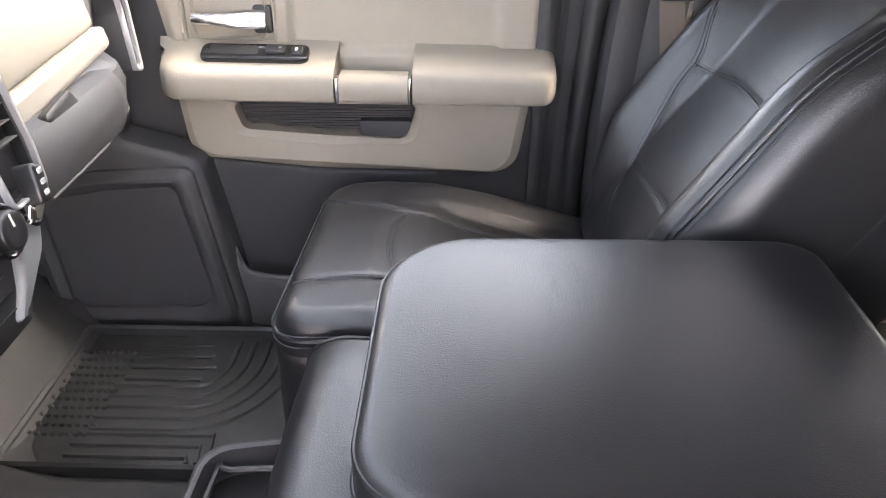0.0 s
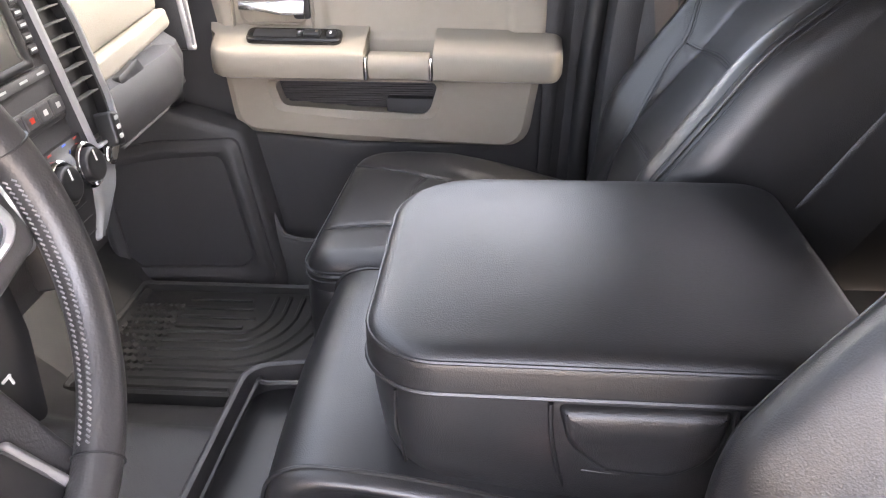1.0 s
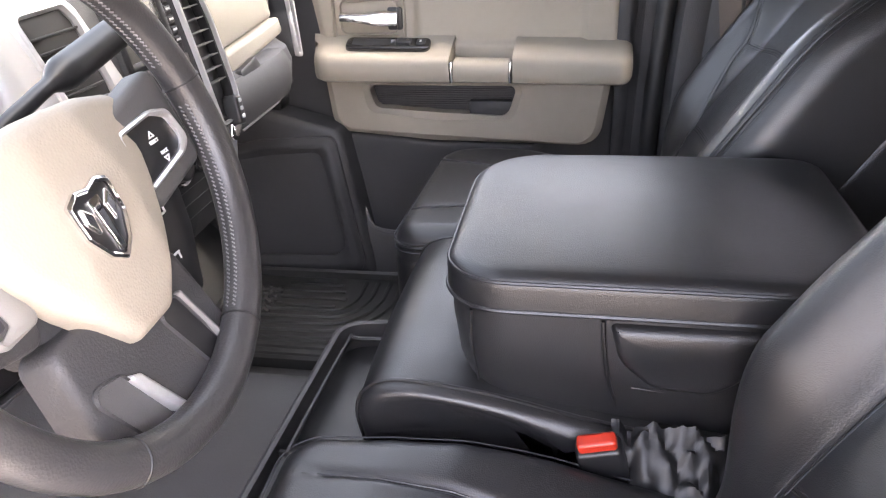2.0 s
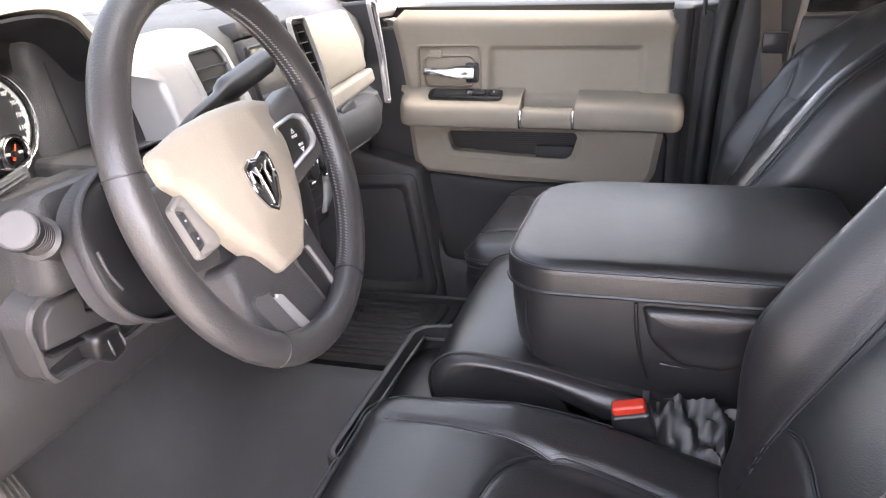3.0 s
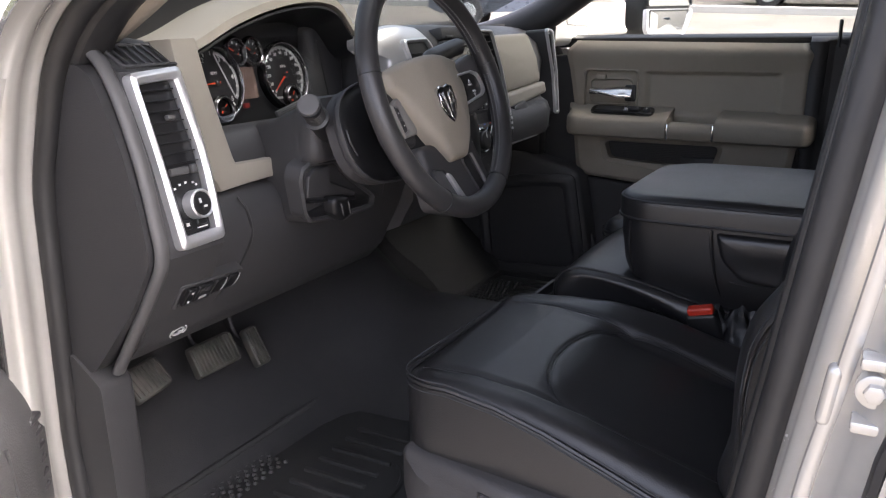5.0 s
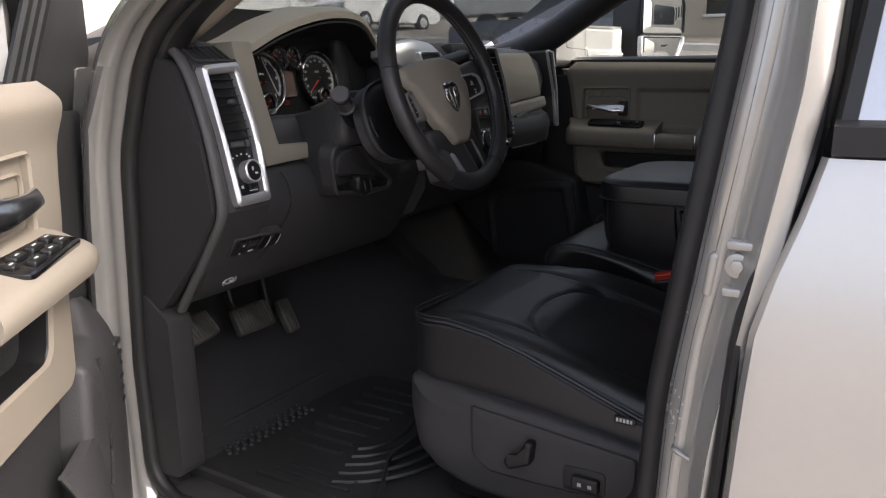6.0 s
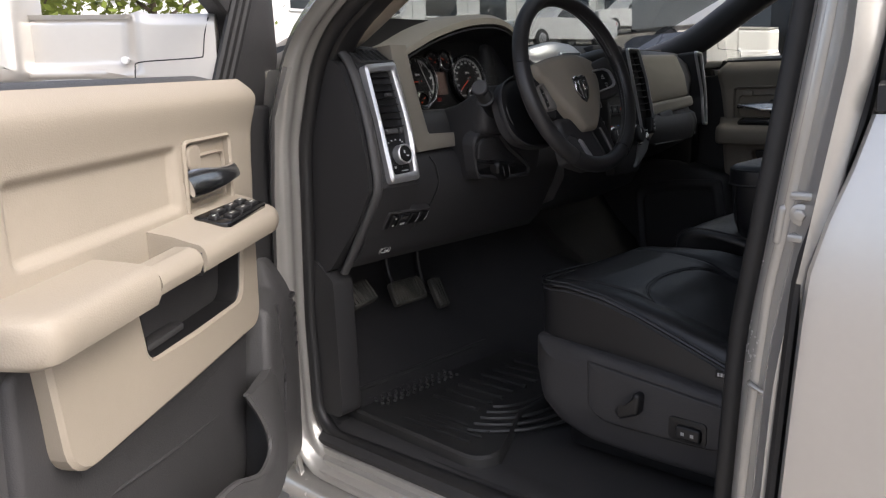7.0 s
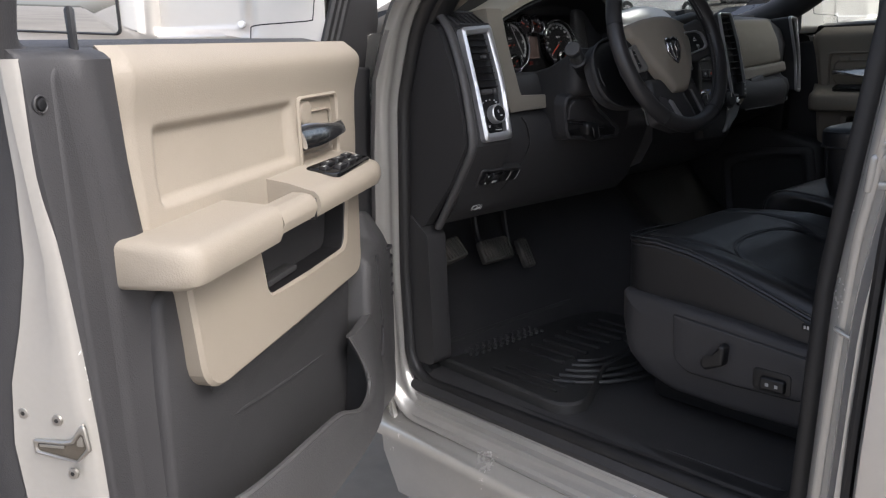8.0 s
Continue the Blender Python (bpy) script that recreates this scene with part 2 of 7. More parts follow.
def hoop(outer, inner, z0, z1, bev, M, zi=None, bm=None):
    """Raised frame between two outlines of equally many points."""
    zi = z0 if zi is None else zi
    rows = []
    for k, z in ((0, z0), (0, z1 - bev), (0.5, z1 - bev * 0.3)):
        rows.append([(*(p.lerp(q, min(1, k * bev * 2 / max(1e-6, (q - p).length)))), z) for p, q in zip(outer, inner)])
    rows.append([(*(p.lerp(q, min(0.45, bev * 1.6 / max(1e-6, (q - p).length)))), z1) for p, q in zip(outer, inner)])
    rows.append([(*(q.lerp(p, min(0.45, bev * 1.6 / max(1e-6, (q - p).length)))), z1) for p, q in zip(outer, inner)])
    rows.append([(*q, z1 - bev) for q in inner])
    rows.append([(*q, zi) for q in inner])
    return loft([[M @ Vector(p) for p in row] for row in rows], cap=False, closed=True, bm=bm)


def tube(path, ru, rv=None, n=10, closed=False, up=(0, 0, 1), bm=None, taper=None):
    """Sweeps an ellipse ru x rv along a path; ru lies across, rv along the up direction."""
    rv = rv or ru
    P = [Vector(p) for p in path]
    rings, k = [], len(P)
    for i, p in enumerate(P):
        a = P[i - 1] if (closed or i) else P[i]
        b = P[(i + 1) % k] if (closed or i < k - 1) else P[i]
        d = (b - a).normalized()
        s = d.cross(Vector(up))
        s = s.normalized() if s.length > 1e-5 else d.orthogonal().normalized()
        w = s.cross(d)
        f = taper[i] if taper else 1
        rings.append([p + (s * math.cos(2 * math.pi * j / n) * ru + w * math.sin(2 * math.pi * j / n) * rv) * f for j in range(n)])
    return loft(rings, cap=not closed, closed=closed, bm=bm)


def spline(pts, n=8, closed=False):
    """Smooth line through points."""
    P = [Vector(p) for p in pts]
    k, out = len(P), []
    for i in range(k if closed else k - 1):
        p1, p2 = P[i], P[(i + 1) % k]
        p0 = P[i - 1] if (closed or i) else p1 * 2 - p2
        p3 = P[(i + 2) % k] if (closed or i < k - 2) else p2 * 2 - p1
        for j in range(n):
            t = j / n
            out.append(0.5 * (2 * p1 + (p2 - p0) * t + (2 * p0 - 5 * p1 + 4 * p2 - p3) * t * t + (3 * p1 - p0 - 3 * p2 + p3) * t ** 3))
    if not closed:
        out.append(P[-1])
    return out


def block(x0, x1, y0, y1, z0, z1, bev=0.0, seg=2, M=None):
    bm = bmesh.new()
    bmesh.ops.create_cube(bm, size=1, matrix=Matrix.Translation(((x0 + x1) / 2, (y0 + y1) / 2, (z0 + z1) / 2)) @ Matrix.Diagonal((x1 - x0, y1 - y0, z1 - z0, 1)))
    if bev:
        bmesh.ops.bevel(bm, geom=bm.edges[:], offset=bev, segments=seg, affect="EDGES", profile=0.5)
    if M:
        bm.transform(M)
    return bm


def slab(outline, z0, z1, M, bev=0.003):
    return dome(outline, z0, z1, bev, M, rings=1, edge=2)


def sect(prof, y0, y1, f=None, n=2, bm=None):
    """A solid with the outline prof in x, z, running along y; f may bend each point."""
    rings = []
    for i in range(n):
        y = y0 + (y1 - y0) * i / (n - 1)
        rings.append([(f(p[0], y, p[1]) if f else (p[0], y, p[1])) for p in prof])
    return loft(rings, bm=bm)


def text_mesh(body, size, M, depth=0.0004):
    """Flat lettering in the built-in font, as a bmesh."""
    cu = bpy.data.curves.new("letters", "FONT")
    cu.body, cu.size, cu.extrude, cu.align_x, cu.align_y, cu.resolution_u = body, size, depth, "CENTER", "CENTER", 2
    ob = bpy.data.objects.new("letters", cu)
    me = bpy.data.meshes.new_from_object(ob)
    bm = bmesh.new()
    bm.from_mesh(me)
    bm.transform(M)
    bpy.data.objects.remove(ob)
    bpy.data.meshes.remove(me)
    bpy.data.curves.remove(cu)
    return bm


def bump1(v, c, w):
    return math.exp(-((v - c) / w) ** 2)


def sstep(a, b, v):
    t = max(0.0, min(1.0, (v - a) / (b - a)))
    return t * t * (3 - 2 * t)


def seg_dist(px, py, line):
    best = 9.0
    for (ax, ay), (bx, by) in zip(line, line[1:]):
        dx, dy = bx - ax, by - ay
        t = max(0, min(1, ((px - ax) * dx + (py - ay) * dy) / (dx * dx + dy * dy + 1e-12)))
        best = min(best, math.hypot(px - ax - dx * t, py - ay - dy * t))
    return best


# ---------- truck cab ----------
def ring3(loop, y):
    return [(p.x, y, p.y) for p in loop]


cab = thing("truck_cab", "silver crew cab pickup truck with its front door swung wide", "truck", (0.3, 0.0, 0.0))

# driver's door opening: edge of the weather seal, edge of the painted flange
IN = rpoly([(-0.612, 0.752, 0.07), (-0.622, 1.02, 0.4), (-0.598, 1.40, 0.3), (-0.520, 1.598, 0.24), (-0.36, 1.692, 0.3), (0.0, 1.855, 0.12), (0.432, 1.86, 0.06), (0.398, 1.58, 0.4), (0.334, 1.15, 0.8), (0.314, 0.762, 0.06)], n=6)
MID = rpoly([(-0.630, 0.730, 0.08), (-0.634, 1.00, 0.4), (-0.612, 1.40, 0.3), (-0.540, 1.602, 0.24), (-0.38, 1.702, 0.3), (-0.02, 1.88, 0.12), (0.458, 1.885, 0.06), (0.424, 1.58, 0.4), (0.358, 1.15, 0.8), (0.336, 0.755, 0.06)], n=6)
OUT = rpoly([(-0.605, 0.685, 0.09), (-0.626, 1.00, 0.4), (-0.606, 1.40, 0.3), (-0.545, 1.590, 0.24), (-0.40, 1.690, 0.3), (-0.05, 1.89, 0.12), (0.512, 1.90, 0.06), (0.488, 1.52, 0.4), (0.422, 1.13, 0.8), (0.395, 0.68, 0.06)], n=6)
def flange(t, push=0.0):
    """Outline between the seal and the outer edge of the jamb, pushed into the opening by push."""
    return [p.lerp(q, t) + (Vector((-0.1, 1.25)) - p).normalized() * push for p, q in zip(MID, OUT)]


out1 = [p + (p - Vector((0, 1.25))).normalized() * 0.02 for p in OUT]
out2 = [p + (p - Vector((0, 1.25))).normalized() * 0.03 for p in OUT]
jamb_rings = [(IN, -0.80), (IN, -0.845), (MID, -0.860), (flange(0.08, 0.003), -0.866), (flange(0.12, 0.004), -0.872), (flange(0.22, 0.001), -0.877), (flange(0.40), -0.884), (flange(0.62, 0.002), -0.892),
              (flange(0.74, 0.007), -0.899), (flange(0.84, 0.008), -0.907), (flange(0.95, 0.004), -0.916), (OUT, -0.927), (OUT, -0.935), (out1, -0.925), (out2, -0.80)]
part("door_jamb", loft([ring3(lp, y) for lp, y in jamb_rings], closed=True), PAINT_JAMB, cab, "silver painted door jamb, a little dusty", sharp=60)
mids = [p.lerp(q, 0.35) for p, q in zip(IN, MID)]
part("weather_seal", tube([(p.x, -0.853, p.y) for p in mids], 0.014, 0.016, n=12, closed=True, up=(0, 1, 0)), RUBBER, cab, "black rubber door weather seal")
ins = [p.lerp(q, -0.12) for p, q in zip(IN, MID)]
part("seal_lip", tube([(p.x, -0.812, p.y) for p in ins], 0.010, 0.030, n=12, closed=True, up=(0, 1, 0)), RUBBER, cab)
ridge = [p.lerp(q, 0.1) for p, q in zip(IN, MID)]
part("seal_ridge", tube([(p.x, -0.836, p.y) for p in ridge], 0.0125, 0.005, n=8, closed=True, up=(0, 1, 0)), RUBBER, cab, "thin ridge between the seal lips")
# hinge pillar skin ahead of the opening
hp = []
for z, x in ((0.62, -0.575), (0.70, -0.595), (0.85, -0.610), (1.09, -0.620), (1.30, -0.605), (1.45, -0.585), (1.55, -0.53)):
    hp.append([(x, -0.928, z), (x - 0.02, -0.925, z), (x - 0.05, -0.90, z), (x - 0.09, -0.885, z), (x - 0.13, -0.89, z), (x - 0.15, -0.94, z)])
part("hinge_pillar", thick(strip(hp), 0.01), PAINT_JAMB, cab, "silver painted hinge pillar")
# sill: stepped aluminium-coloured edge below the opening
sill_prof = [(-0.860, 0.730), (-0.884, 0.724), (-0.888, 0.713), (-0.902, 0.709), (-0.906, 0.698), (-0.921, 0.692), (-0.926, 0.681), (-0.946, 0.668), (-0.957, 0.648), (-0.956, 0.630), (-0.940, 0.618), (-0.938, 0.58), (-0.90, 0.45), (-0.80, 0.45), (-0.80, 0.730)]
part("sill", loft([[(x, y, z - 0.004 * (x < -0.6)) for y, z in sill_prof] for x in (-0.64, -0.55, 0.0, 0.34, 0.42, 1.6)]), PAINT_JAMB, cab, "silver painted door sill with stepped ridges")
part("sill_scuff", loft([[(x, y, z) for y, z in ((-0.881, 0.738), (-0.873, 0.747), (-0.83, 0.769), (-0.80, 0.771), (-0.77, 0.769), (-0.77, 0.725), (-0.880, 0.728))] for x in (-0.62, -0.3, 0.02, 0.37)]), VINYL, cab, "black scuff strip with worn edge")

# floor with toe board, centre hump
fl = []
for i in range(33):
    y = -0.80 + 1.62 * i / 32
    hump = 0.20 * bump1(y, 0.09, 0.17)
    hump += 0.026 * sstep(0.24, 0.32, y) - 0.014
    fl.append([(1.55, y, 0.775), (0.30, y, 0.765 + hump * 0.5), (-0.30, y, 0.755 + hump), (-0.55, y, 0.757 + hump), (-0.66, y, 0.785 + hump), (-0.84, y, 0.95 + hump * 0.9), (-1.0, y, 1.16), (-1.02, y, 1.5)])
part("floor_pan", thick(strip(fl), 0.02), VINYL, cab, "dark vinyl-covered floor with centre hump")

part("firewall", block(-1.055, -1.02, -0.82, 0.86, 0.85, 1.56), BLACK, cab, "dark bulkhead ahead of the footwells")

# passenger-side kick panel
K = axes((0, 0.82, 0), (1, 0, 0), (0, 0, 1))    # local: x along, y up, z towards the driver
kick = rpoly([(-1.04, 0.77), (-0.345, 0.77, 0.03), (-0.410, 1.160, 0.03), (-0.60, 1.21, 0.03), (-1.04, 1.22)], 0.03)
part("kick_panel", dome(kick, -0.06, 0.026, 0.020, K), GREY, cab, "dark grey kick panel beside the footwell")
kin = rpoly([(-0.70, 0.84), (-0.410, 0.850, 0.04), (-0.456, 1.115, 0.02), (-0.585, 1.105, 0.03), (-0.72, 1.08)], 0.03)
kou = rpoly([(-0.73, 0.80), (-0.365, 0.80, 0.04), (-0.420, 1.152, 0.02), (-0.595, 1.142, 0.03), (-0.76, 1.11)], 0.03)
part("kick_panel_rim", hoop(kou, kin, 0.0, 0.048, 0.012, K, zi=0.02), GREY, cab)
KD = axes((0, -0.80, 0), (1, 0, 0), (0, 0, -1))
kd = rpoly([(-1.04, -1.20), (-0.60, -1.14), (-0.545, -1.10), (-0.54, -0.79), (-1.04, -0.77)], 0.02)
part("kick_panel", dome(kd, -0.05, 0.01, 0.01, KD), VINYL, cab)

# roof, headliner, windscreen and pillars
roof = []
for i in range(13):
    y = -0.80 + 1.66 * i / 12
    c = 1 - ((y - 0.03) / 0.83) ** 2
    roof.append([(-0.12, y * 0.94, 1.885 + 0.04 * c), (0.2, y, 1.90 + 0.05 * c), (0.9, y, 1.90 + 0.05 * c), (1.52, y, 1.87 + 0.04 * c)])
part("roof", thick(strip(roof), 0.03), PAINT, cab)
part("headliner", thick(strip([[(x, y * 0.97, z - 0.045) for x, y, z in row] for row in roof]), 0.015), HEADLINER, cab, "grey fabric headliner")
for s, cy in ((-1, 0.0), (1, 0.06)):
    y0, y1 = cy + s * 0.785, cy + s * 0.71
    p = spline([(-1.02, y0, 1.50), (-0.62, y0 - s * 0.005, 1.60), (-0.36, y0 - s * 0.03, 1.74), (-0.08, y1, 1.89)], 6)
    part("a_pillar_trim", tube(p, 0.050, 0.05, n=14, up=(0, 1, 0)), BEIGE if s < 0 else GREY, cab, "beige windscreen pillar trim" if s < 0 else "dark windscreen pillar trim")
ws = []
for i in range(9):
    y = -0.76 + 1.56 * i / 8
    b = 0.10 * ((y - 0.03) / 0.8) ** 2
    ws.append([(-1.12 + b * 1.6, y, 1.525), (-0.62 + b, y * 0.96, 1.72), (-0.14 + b * 0.4, y * 0.92, 1.90)])
pane = part("windscreen", thick(strip(ws), 0.006), SCREEN_GLASS, cab, "clear windscreen glass")
# windscreen sticker and wiper arms
part("windscreen_sticker", block(-0.355, -0.352, 0.50, 0.60, 1.80, 1.85, M=None), mat("green_sticker", (0.06, 0.2, 0.05), 0.6), cab, "green sticker on the windscreen")
part("cowl", thick(strip([[(-1.14, y, 1.49), (-1.25, y, 1.46), (-1.42, y, 1.475)] for y in (-0.80, 0.0, 0.86)]), 0.02), BLACK, cab, "black wiper cowl")
for y in (-0.45, 0.20):
    part("wiper_arm", tube(spline([(-1.22, y, 1.49), (-1.17, y - 0.2, 1.525), (-1.12, y - 0.42, 1.555)], 4), 0.008, 0.007, n=6), BLACK, cab)
part("hood", thick(strip([[(-1.38, y, 1.46 - 0.06 * (y / 0.9) ** 2), (-1.9, y, 1.43 - 0.07 * (y / 0.9) ** 2), (-2.5, y, 1.33 - 0.09 * (y / 0.9) ** 2)] for y in np.linspace(-0.92, 0.98, 15)]), 0.02), PAINT, cab)
for s, y in ((-1, -0.95), (1, 1.01)):
    fp = [(-2.5, 1.24), (-1.9, 1.37), (-1.30, 1.42), (-0.70, 1.43), (-0.70, 0.62), (-1.0, 0.62), (-1.12, 0.95), (-1.5, 1.06), (-1.9, 0.9), (-2.05, 0.62), (-2.5, 0.62)]
    part("fender", sect(fp, y, y - s * 0.06), PAINT, cab)

# driver-side rear door: skin, belt moulding, window
def skin_y(x, z):
    return -0.955 + 0.035 * sstep(1.0, 0.5, z) + 0.05 * sstep(1.15, 1.62, z) ** 1.3
low = []
for i in range(15):
    z = 0.60 + (1.455 - 0.60) * i / 14
    x0 = 0.415 + (z - 0.64) * 0.062 + 0.042 * sstep(1.25, 1.48, z)
    low.append([(x, skin_y(x, z) + (0.016 if j == 0 else 0.002 if j == 1 else 0.0), z) for j, x in enumerate((x0, x0 + 0.008, x0 + 0.02, 0.8, 1.1, 1.35))])
rear_door = part("rear_door", thick(strip(low), 0.03), PAINT, cab, "closed silver rear door")
part("shut_line_seal", tube([(0.404 + (z - 0.64) * 0.062 + 0.042 * sstep(1.25, 1.48, z), skin_y(0.4, z) + 0.026, z) for z in np.linspace(0.62, 1.86, 40)], 0.008, 0.010, n=8, up=(0, 1, 0)), RUBBER, cab)
zb0, zb1 = 1.455, 1.492
part("belt_moulding", loft([[(x, skin_y(x, 1.47) + dy, z) for dy, z in ((0.0, zb0), (-0.008, zb0 + 0.004), (-0.008, zb1 - 0.006), (0.002, zb1), (0.02, zb1), (0.02, zb0))] for x in (0.516, 0.9, 1.35)]), BLACK, rear_door, "black window belt moulding")
up = []
for i in range(7):
    z = 1.492 + 0.37 * i / 6
    x0 = 0.512 + (z - 1.46) * 0.10
    up.append([(x, skin_y(x, 1.50) + (z - 1.5) * 0.28 + (0.012 if j == 0 else 0.0), z) for j, x in enumerate((x0, x0 + 0.006, x0 + 0.020))])
part("window_post", thick(strip(up), 0.03), BLACK, rear_door, "black door edge post")
wp = []
for i in range(7):
    z = 1.485 + 0.36 * i / 6
    wp.append([(x, skin_y(x, 1.50) + (z - 1.5) * 0.28 + 0.004, z) for x in (0.530 + (z - 1.46) * 0.10, 0.9, 1.32)])
# opaque metal pane; the bright sky reflection is put into its pale base
part("window_pane", thick(strip(wp), 0.006), mat("pale_sky_sheen_pane", (0.72, 0.71, 0.70), 0.05, metal=0.9, var=0.02), rear_door, "opaque window pane, toned pale for the sky's reflection")

# rear of the cabin, plain walls that close it, black to keep it dark
part("cowl_side", block(-1.02, -0.55, 0.822, 0.882, 1.20, 1.55, 0.01), BLACK, cab, "black closing panel beside the dashboard end")
part("rear_wall", block(1.50, 1.55, -0.82, 0.86, 0.74, 1.46), BLACK, cab)
# added sheet: the shade on the rear floor is put into its black
part("rear_dark_sheet", block(0.52, 1.50, -0.82, 0.85, 0.76, 0.80, 0.01), BLACK, cab, "black sheet added to keep the rear of the cab dark")
pane = part("rear_window", block(1.52, 1.526, -0.72, 0.78, 1.46, 1.85), PRIVACY, cab)
part("rear_side_trim", block(0.52, 1.50, -0.86, -0.83, 0.74, 1.47, 0.01), BLACK, cab)
part("rear_side_trim", block(0.46, 1.50, 0.86, 0.94, 0.74, 1.53, 0.012), BLACK, cab)
part("rear_side_post", block(1.30, 1.50, 0.86, 0.92, 1.53, 1.86, 0.012), GREY, cab)
part("rear_side_post", block(1.30, 1.50, -0.86, -0.80, 1.47, 1.88, 0.012), GREY, cab)
# passenger-side centre pillar with its ribbed trim
bp = spline([(0.30, 0.86, 0.76), (0.285, 0.865, 1.1), (0.30, 0.87, 1.4), (0.325, 0.865, 1.6), (0.36, 0.82, 1.88)], 6)
part("b_pillar_seal", tube(bp, 0.020, 0.016, n=10, up=(0, 1, 0)), RUBBER, cab)
part("b_pillar_trim", loft([[(p.x + a, p.y + b, p.z) for a, b in ((0.02, 0.0), (0.035, -0.022), (0.06, -0.028), (0.085, -0.02), (0.10, -0.03), (0.15, -0.03), (0.17, 0.0), (0.17, 0.08), (0.02, 0.08))] for p in bp]), GREY, cab, "grey centre pillar trim")
part("roof_rail", tube(spline([(-0.42, 0.86, 1.72), (-0.12, 0.83, 1.86), (0.35, 0.84, 1.885), (0.9, 0.84, 1.885), (1.5, 0.82, 1.86)], 5), 0.045, 0.035, n=10), GREY, cab)
part("roof_rail", tube(spline([(-0.35, -0.80, 1.76), (-0.08, -0.77, 1.87), (0.5, -0.79, 1.90), (1.5, -0.78, 1.88)], 5), 0.04, 0.03, n=10), GREY, cab)
part("rear_roof_side", block(0.5, 1.5, -0.86, -0.80, 1.845, 1.91, 0.015), PAINT, cab)
pane = part("rear_quarter_window", block(0.46, 1.32, 0.925, 0.931, 1.53, 1.86), PRIVACY, cab)

# inner trim of the driver-side centre pillar
ip = [(0.345, 0.78), (0.352, 1.05), (0.372, 1.30), (0.405, 1.55), (0.44, 1.86)]
part("b_pillar_trim", loft([[(x + a, y, z) for a, y in ((0.0, -0.80), (0.004, -0.775), (0.03, -0.762), (0.11, -0.762), (0.14, -0.78), (0.14, -0.82), (0.0, -0.82))] for x, z in ip]), GREY, cab, "dark grey centre pillar trim")
# door striker and stamped relief on the centre pillar
part("striker", tube(spline([(0.374, -0.866, 1.100), (0.374, -0.888, 1.100), (0.378, -0.893, 1.099), (0.394, -0.893, 1.092), (0.398, -0.888, 1.090), (0.398, -0.868, 1.090)], 4), 0.0032, n=8, up=(0, 0, 1)), STEEL, cab, "bare steel door striker loop")


def capsule(x0, z0, x1, z1, r, n=8):
    a = math.atan2(z1 - z0, x1 - x0)
    return ([Vector((x1 + r * math.cos(a + t), z1 + r * math.sin(a + t))) for t in np.linspace(-math.pi / 2, math.pi / 2, n)]
            + [Vector((x0 - r * math.cos(a + t), z0 - r * math.sin(a + t))) for t in np.linspace(-math.pi / 2, math.pi / 2, n)])


JM = axes((0, -0.888, 0), (1, 0, 0), (0, 0, 1))
part("pillar_relief", dome(capsule(0.401, 1.296, 0.406, 1.336, 0.0065), -0.02, 0.002, 0.005, JM), PAINT_JAMB, cab)
part("pillar_relief", dome(capsule(0.462, 1.47, 0.492, 1.72, 0.008), -0.03, -0.002, 0.006, JM), PAINT_JAMB, cab)
part("pillar_relief", dome(capsule(0.385, 1.02, 0.39, 1.03, 0.022), -0.03, -0.012, 0.006, JM), PAINT_JAMB, cab)
for pts, r in (([(0.470, 1.78), (0.450, 1.58), (0.416, 1.36), (0.394, 1.24), (0.385, 1.16), (0.376, 1.06), (0.360, 0.82)], 0.007), ([(0.492, 1.80), (0.470, 1.58), (0.436, 1.38), (0.420, 1.22), (0.414, 1.12), (0.398, 0.92), (0.384, 0.76)], 0.006)):
    part("pillar_crease", tube(spline([(x, -0.884, z) for x, z in pts], 6), r, r * 0.7, n=10, up=(0, 1, 0)), PAINT_JAMB, cab)
hg = part("rear_hinge", block(0.422, 0.470, -0.912, -0.886, 1.352, 1.362, 0.003), PAINT_JAMB, cab, "silver painted rear door hinge")
part("hinge_leaf", block(0.420, 0.470, -0.912, -0.886, 1.300, 1.310, 0.003), PAINT_JAMB, hg)
part("hinge_bolt", slab(disc(0.434, 1.334, 0.014, 18), -0.004, 0.012, axes((0, -0.895, 0), (1, 0, 0), (0, 0, 1)), 0.002), PAINT_JAMB, hg)
part("hinge_nut", slab(disc(0.434, 1.334, 0.008, 6), 0.0, 0.018, axes((0, -0.895, 0), (1, 0, 0), (0, 0, 1)), 0.002), PAINT_JAMB, hg)


# ---------- front doors ----------
PASS_M = Matrix(((1, 0, 0, 0), (0, 0, -1, 0.90), (0, 1, 0, 0), (0, 0, 0, 1)))      # local x along, y up, z into the cabin
DRV_M = (Matrix.Translation((-0.759, -0.913, 1.278)) @ Matrix.Rotation(radians(-56.1), 4, "Z") @ Matrix.Rotation(radians(1.38), 4, "Y") @ Matrix.Rotation(radians(-1.39), 4, "X")
         @ Matrix.Translation((0.73, 0.99, -1.30)) @ Matrix(((1, 0, 0, 0), (0, 0, 1, -0.90), (0, 1, 0, 0), (0, 0, 0, 1))))


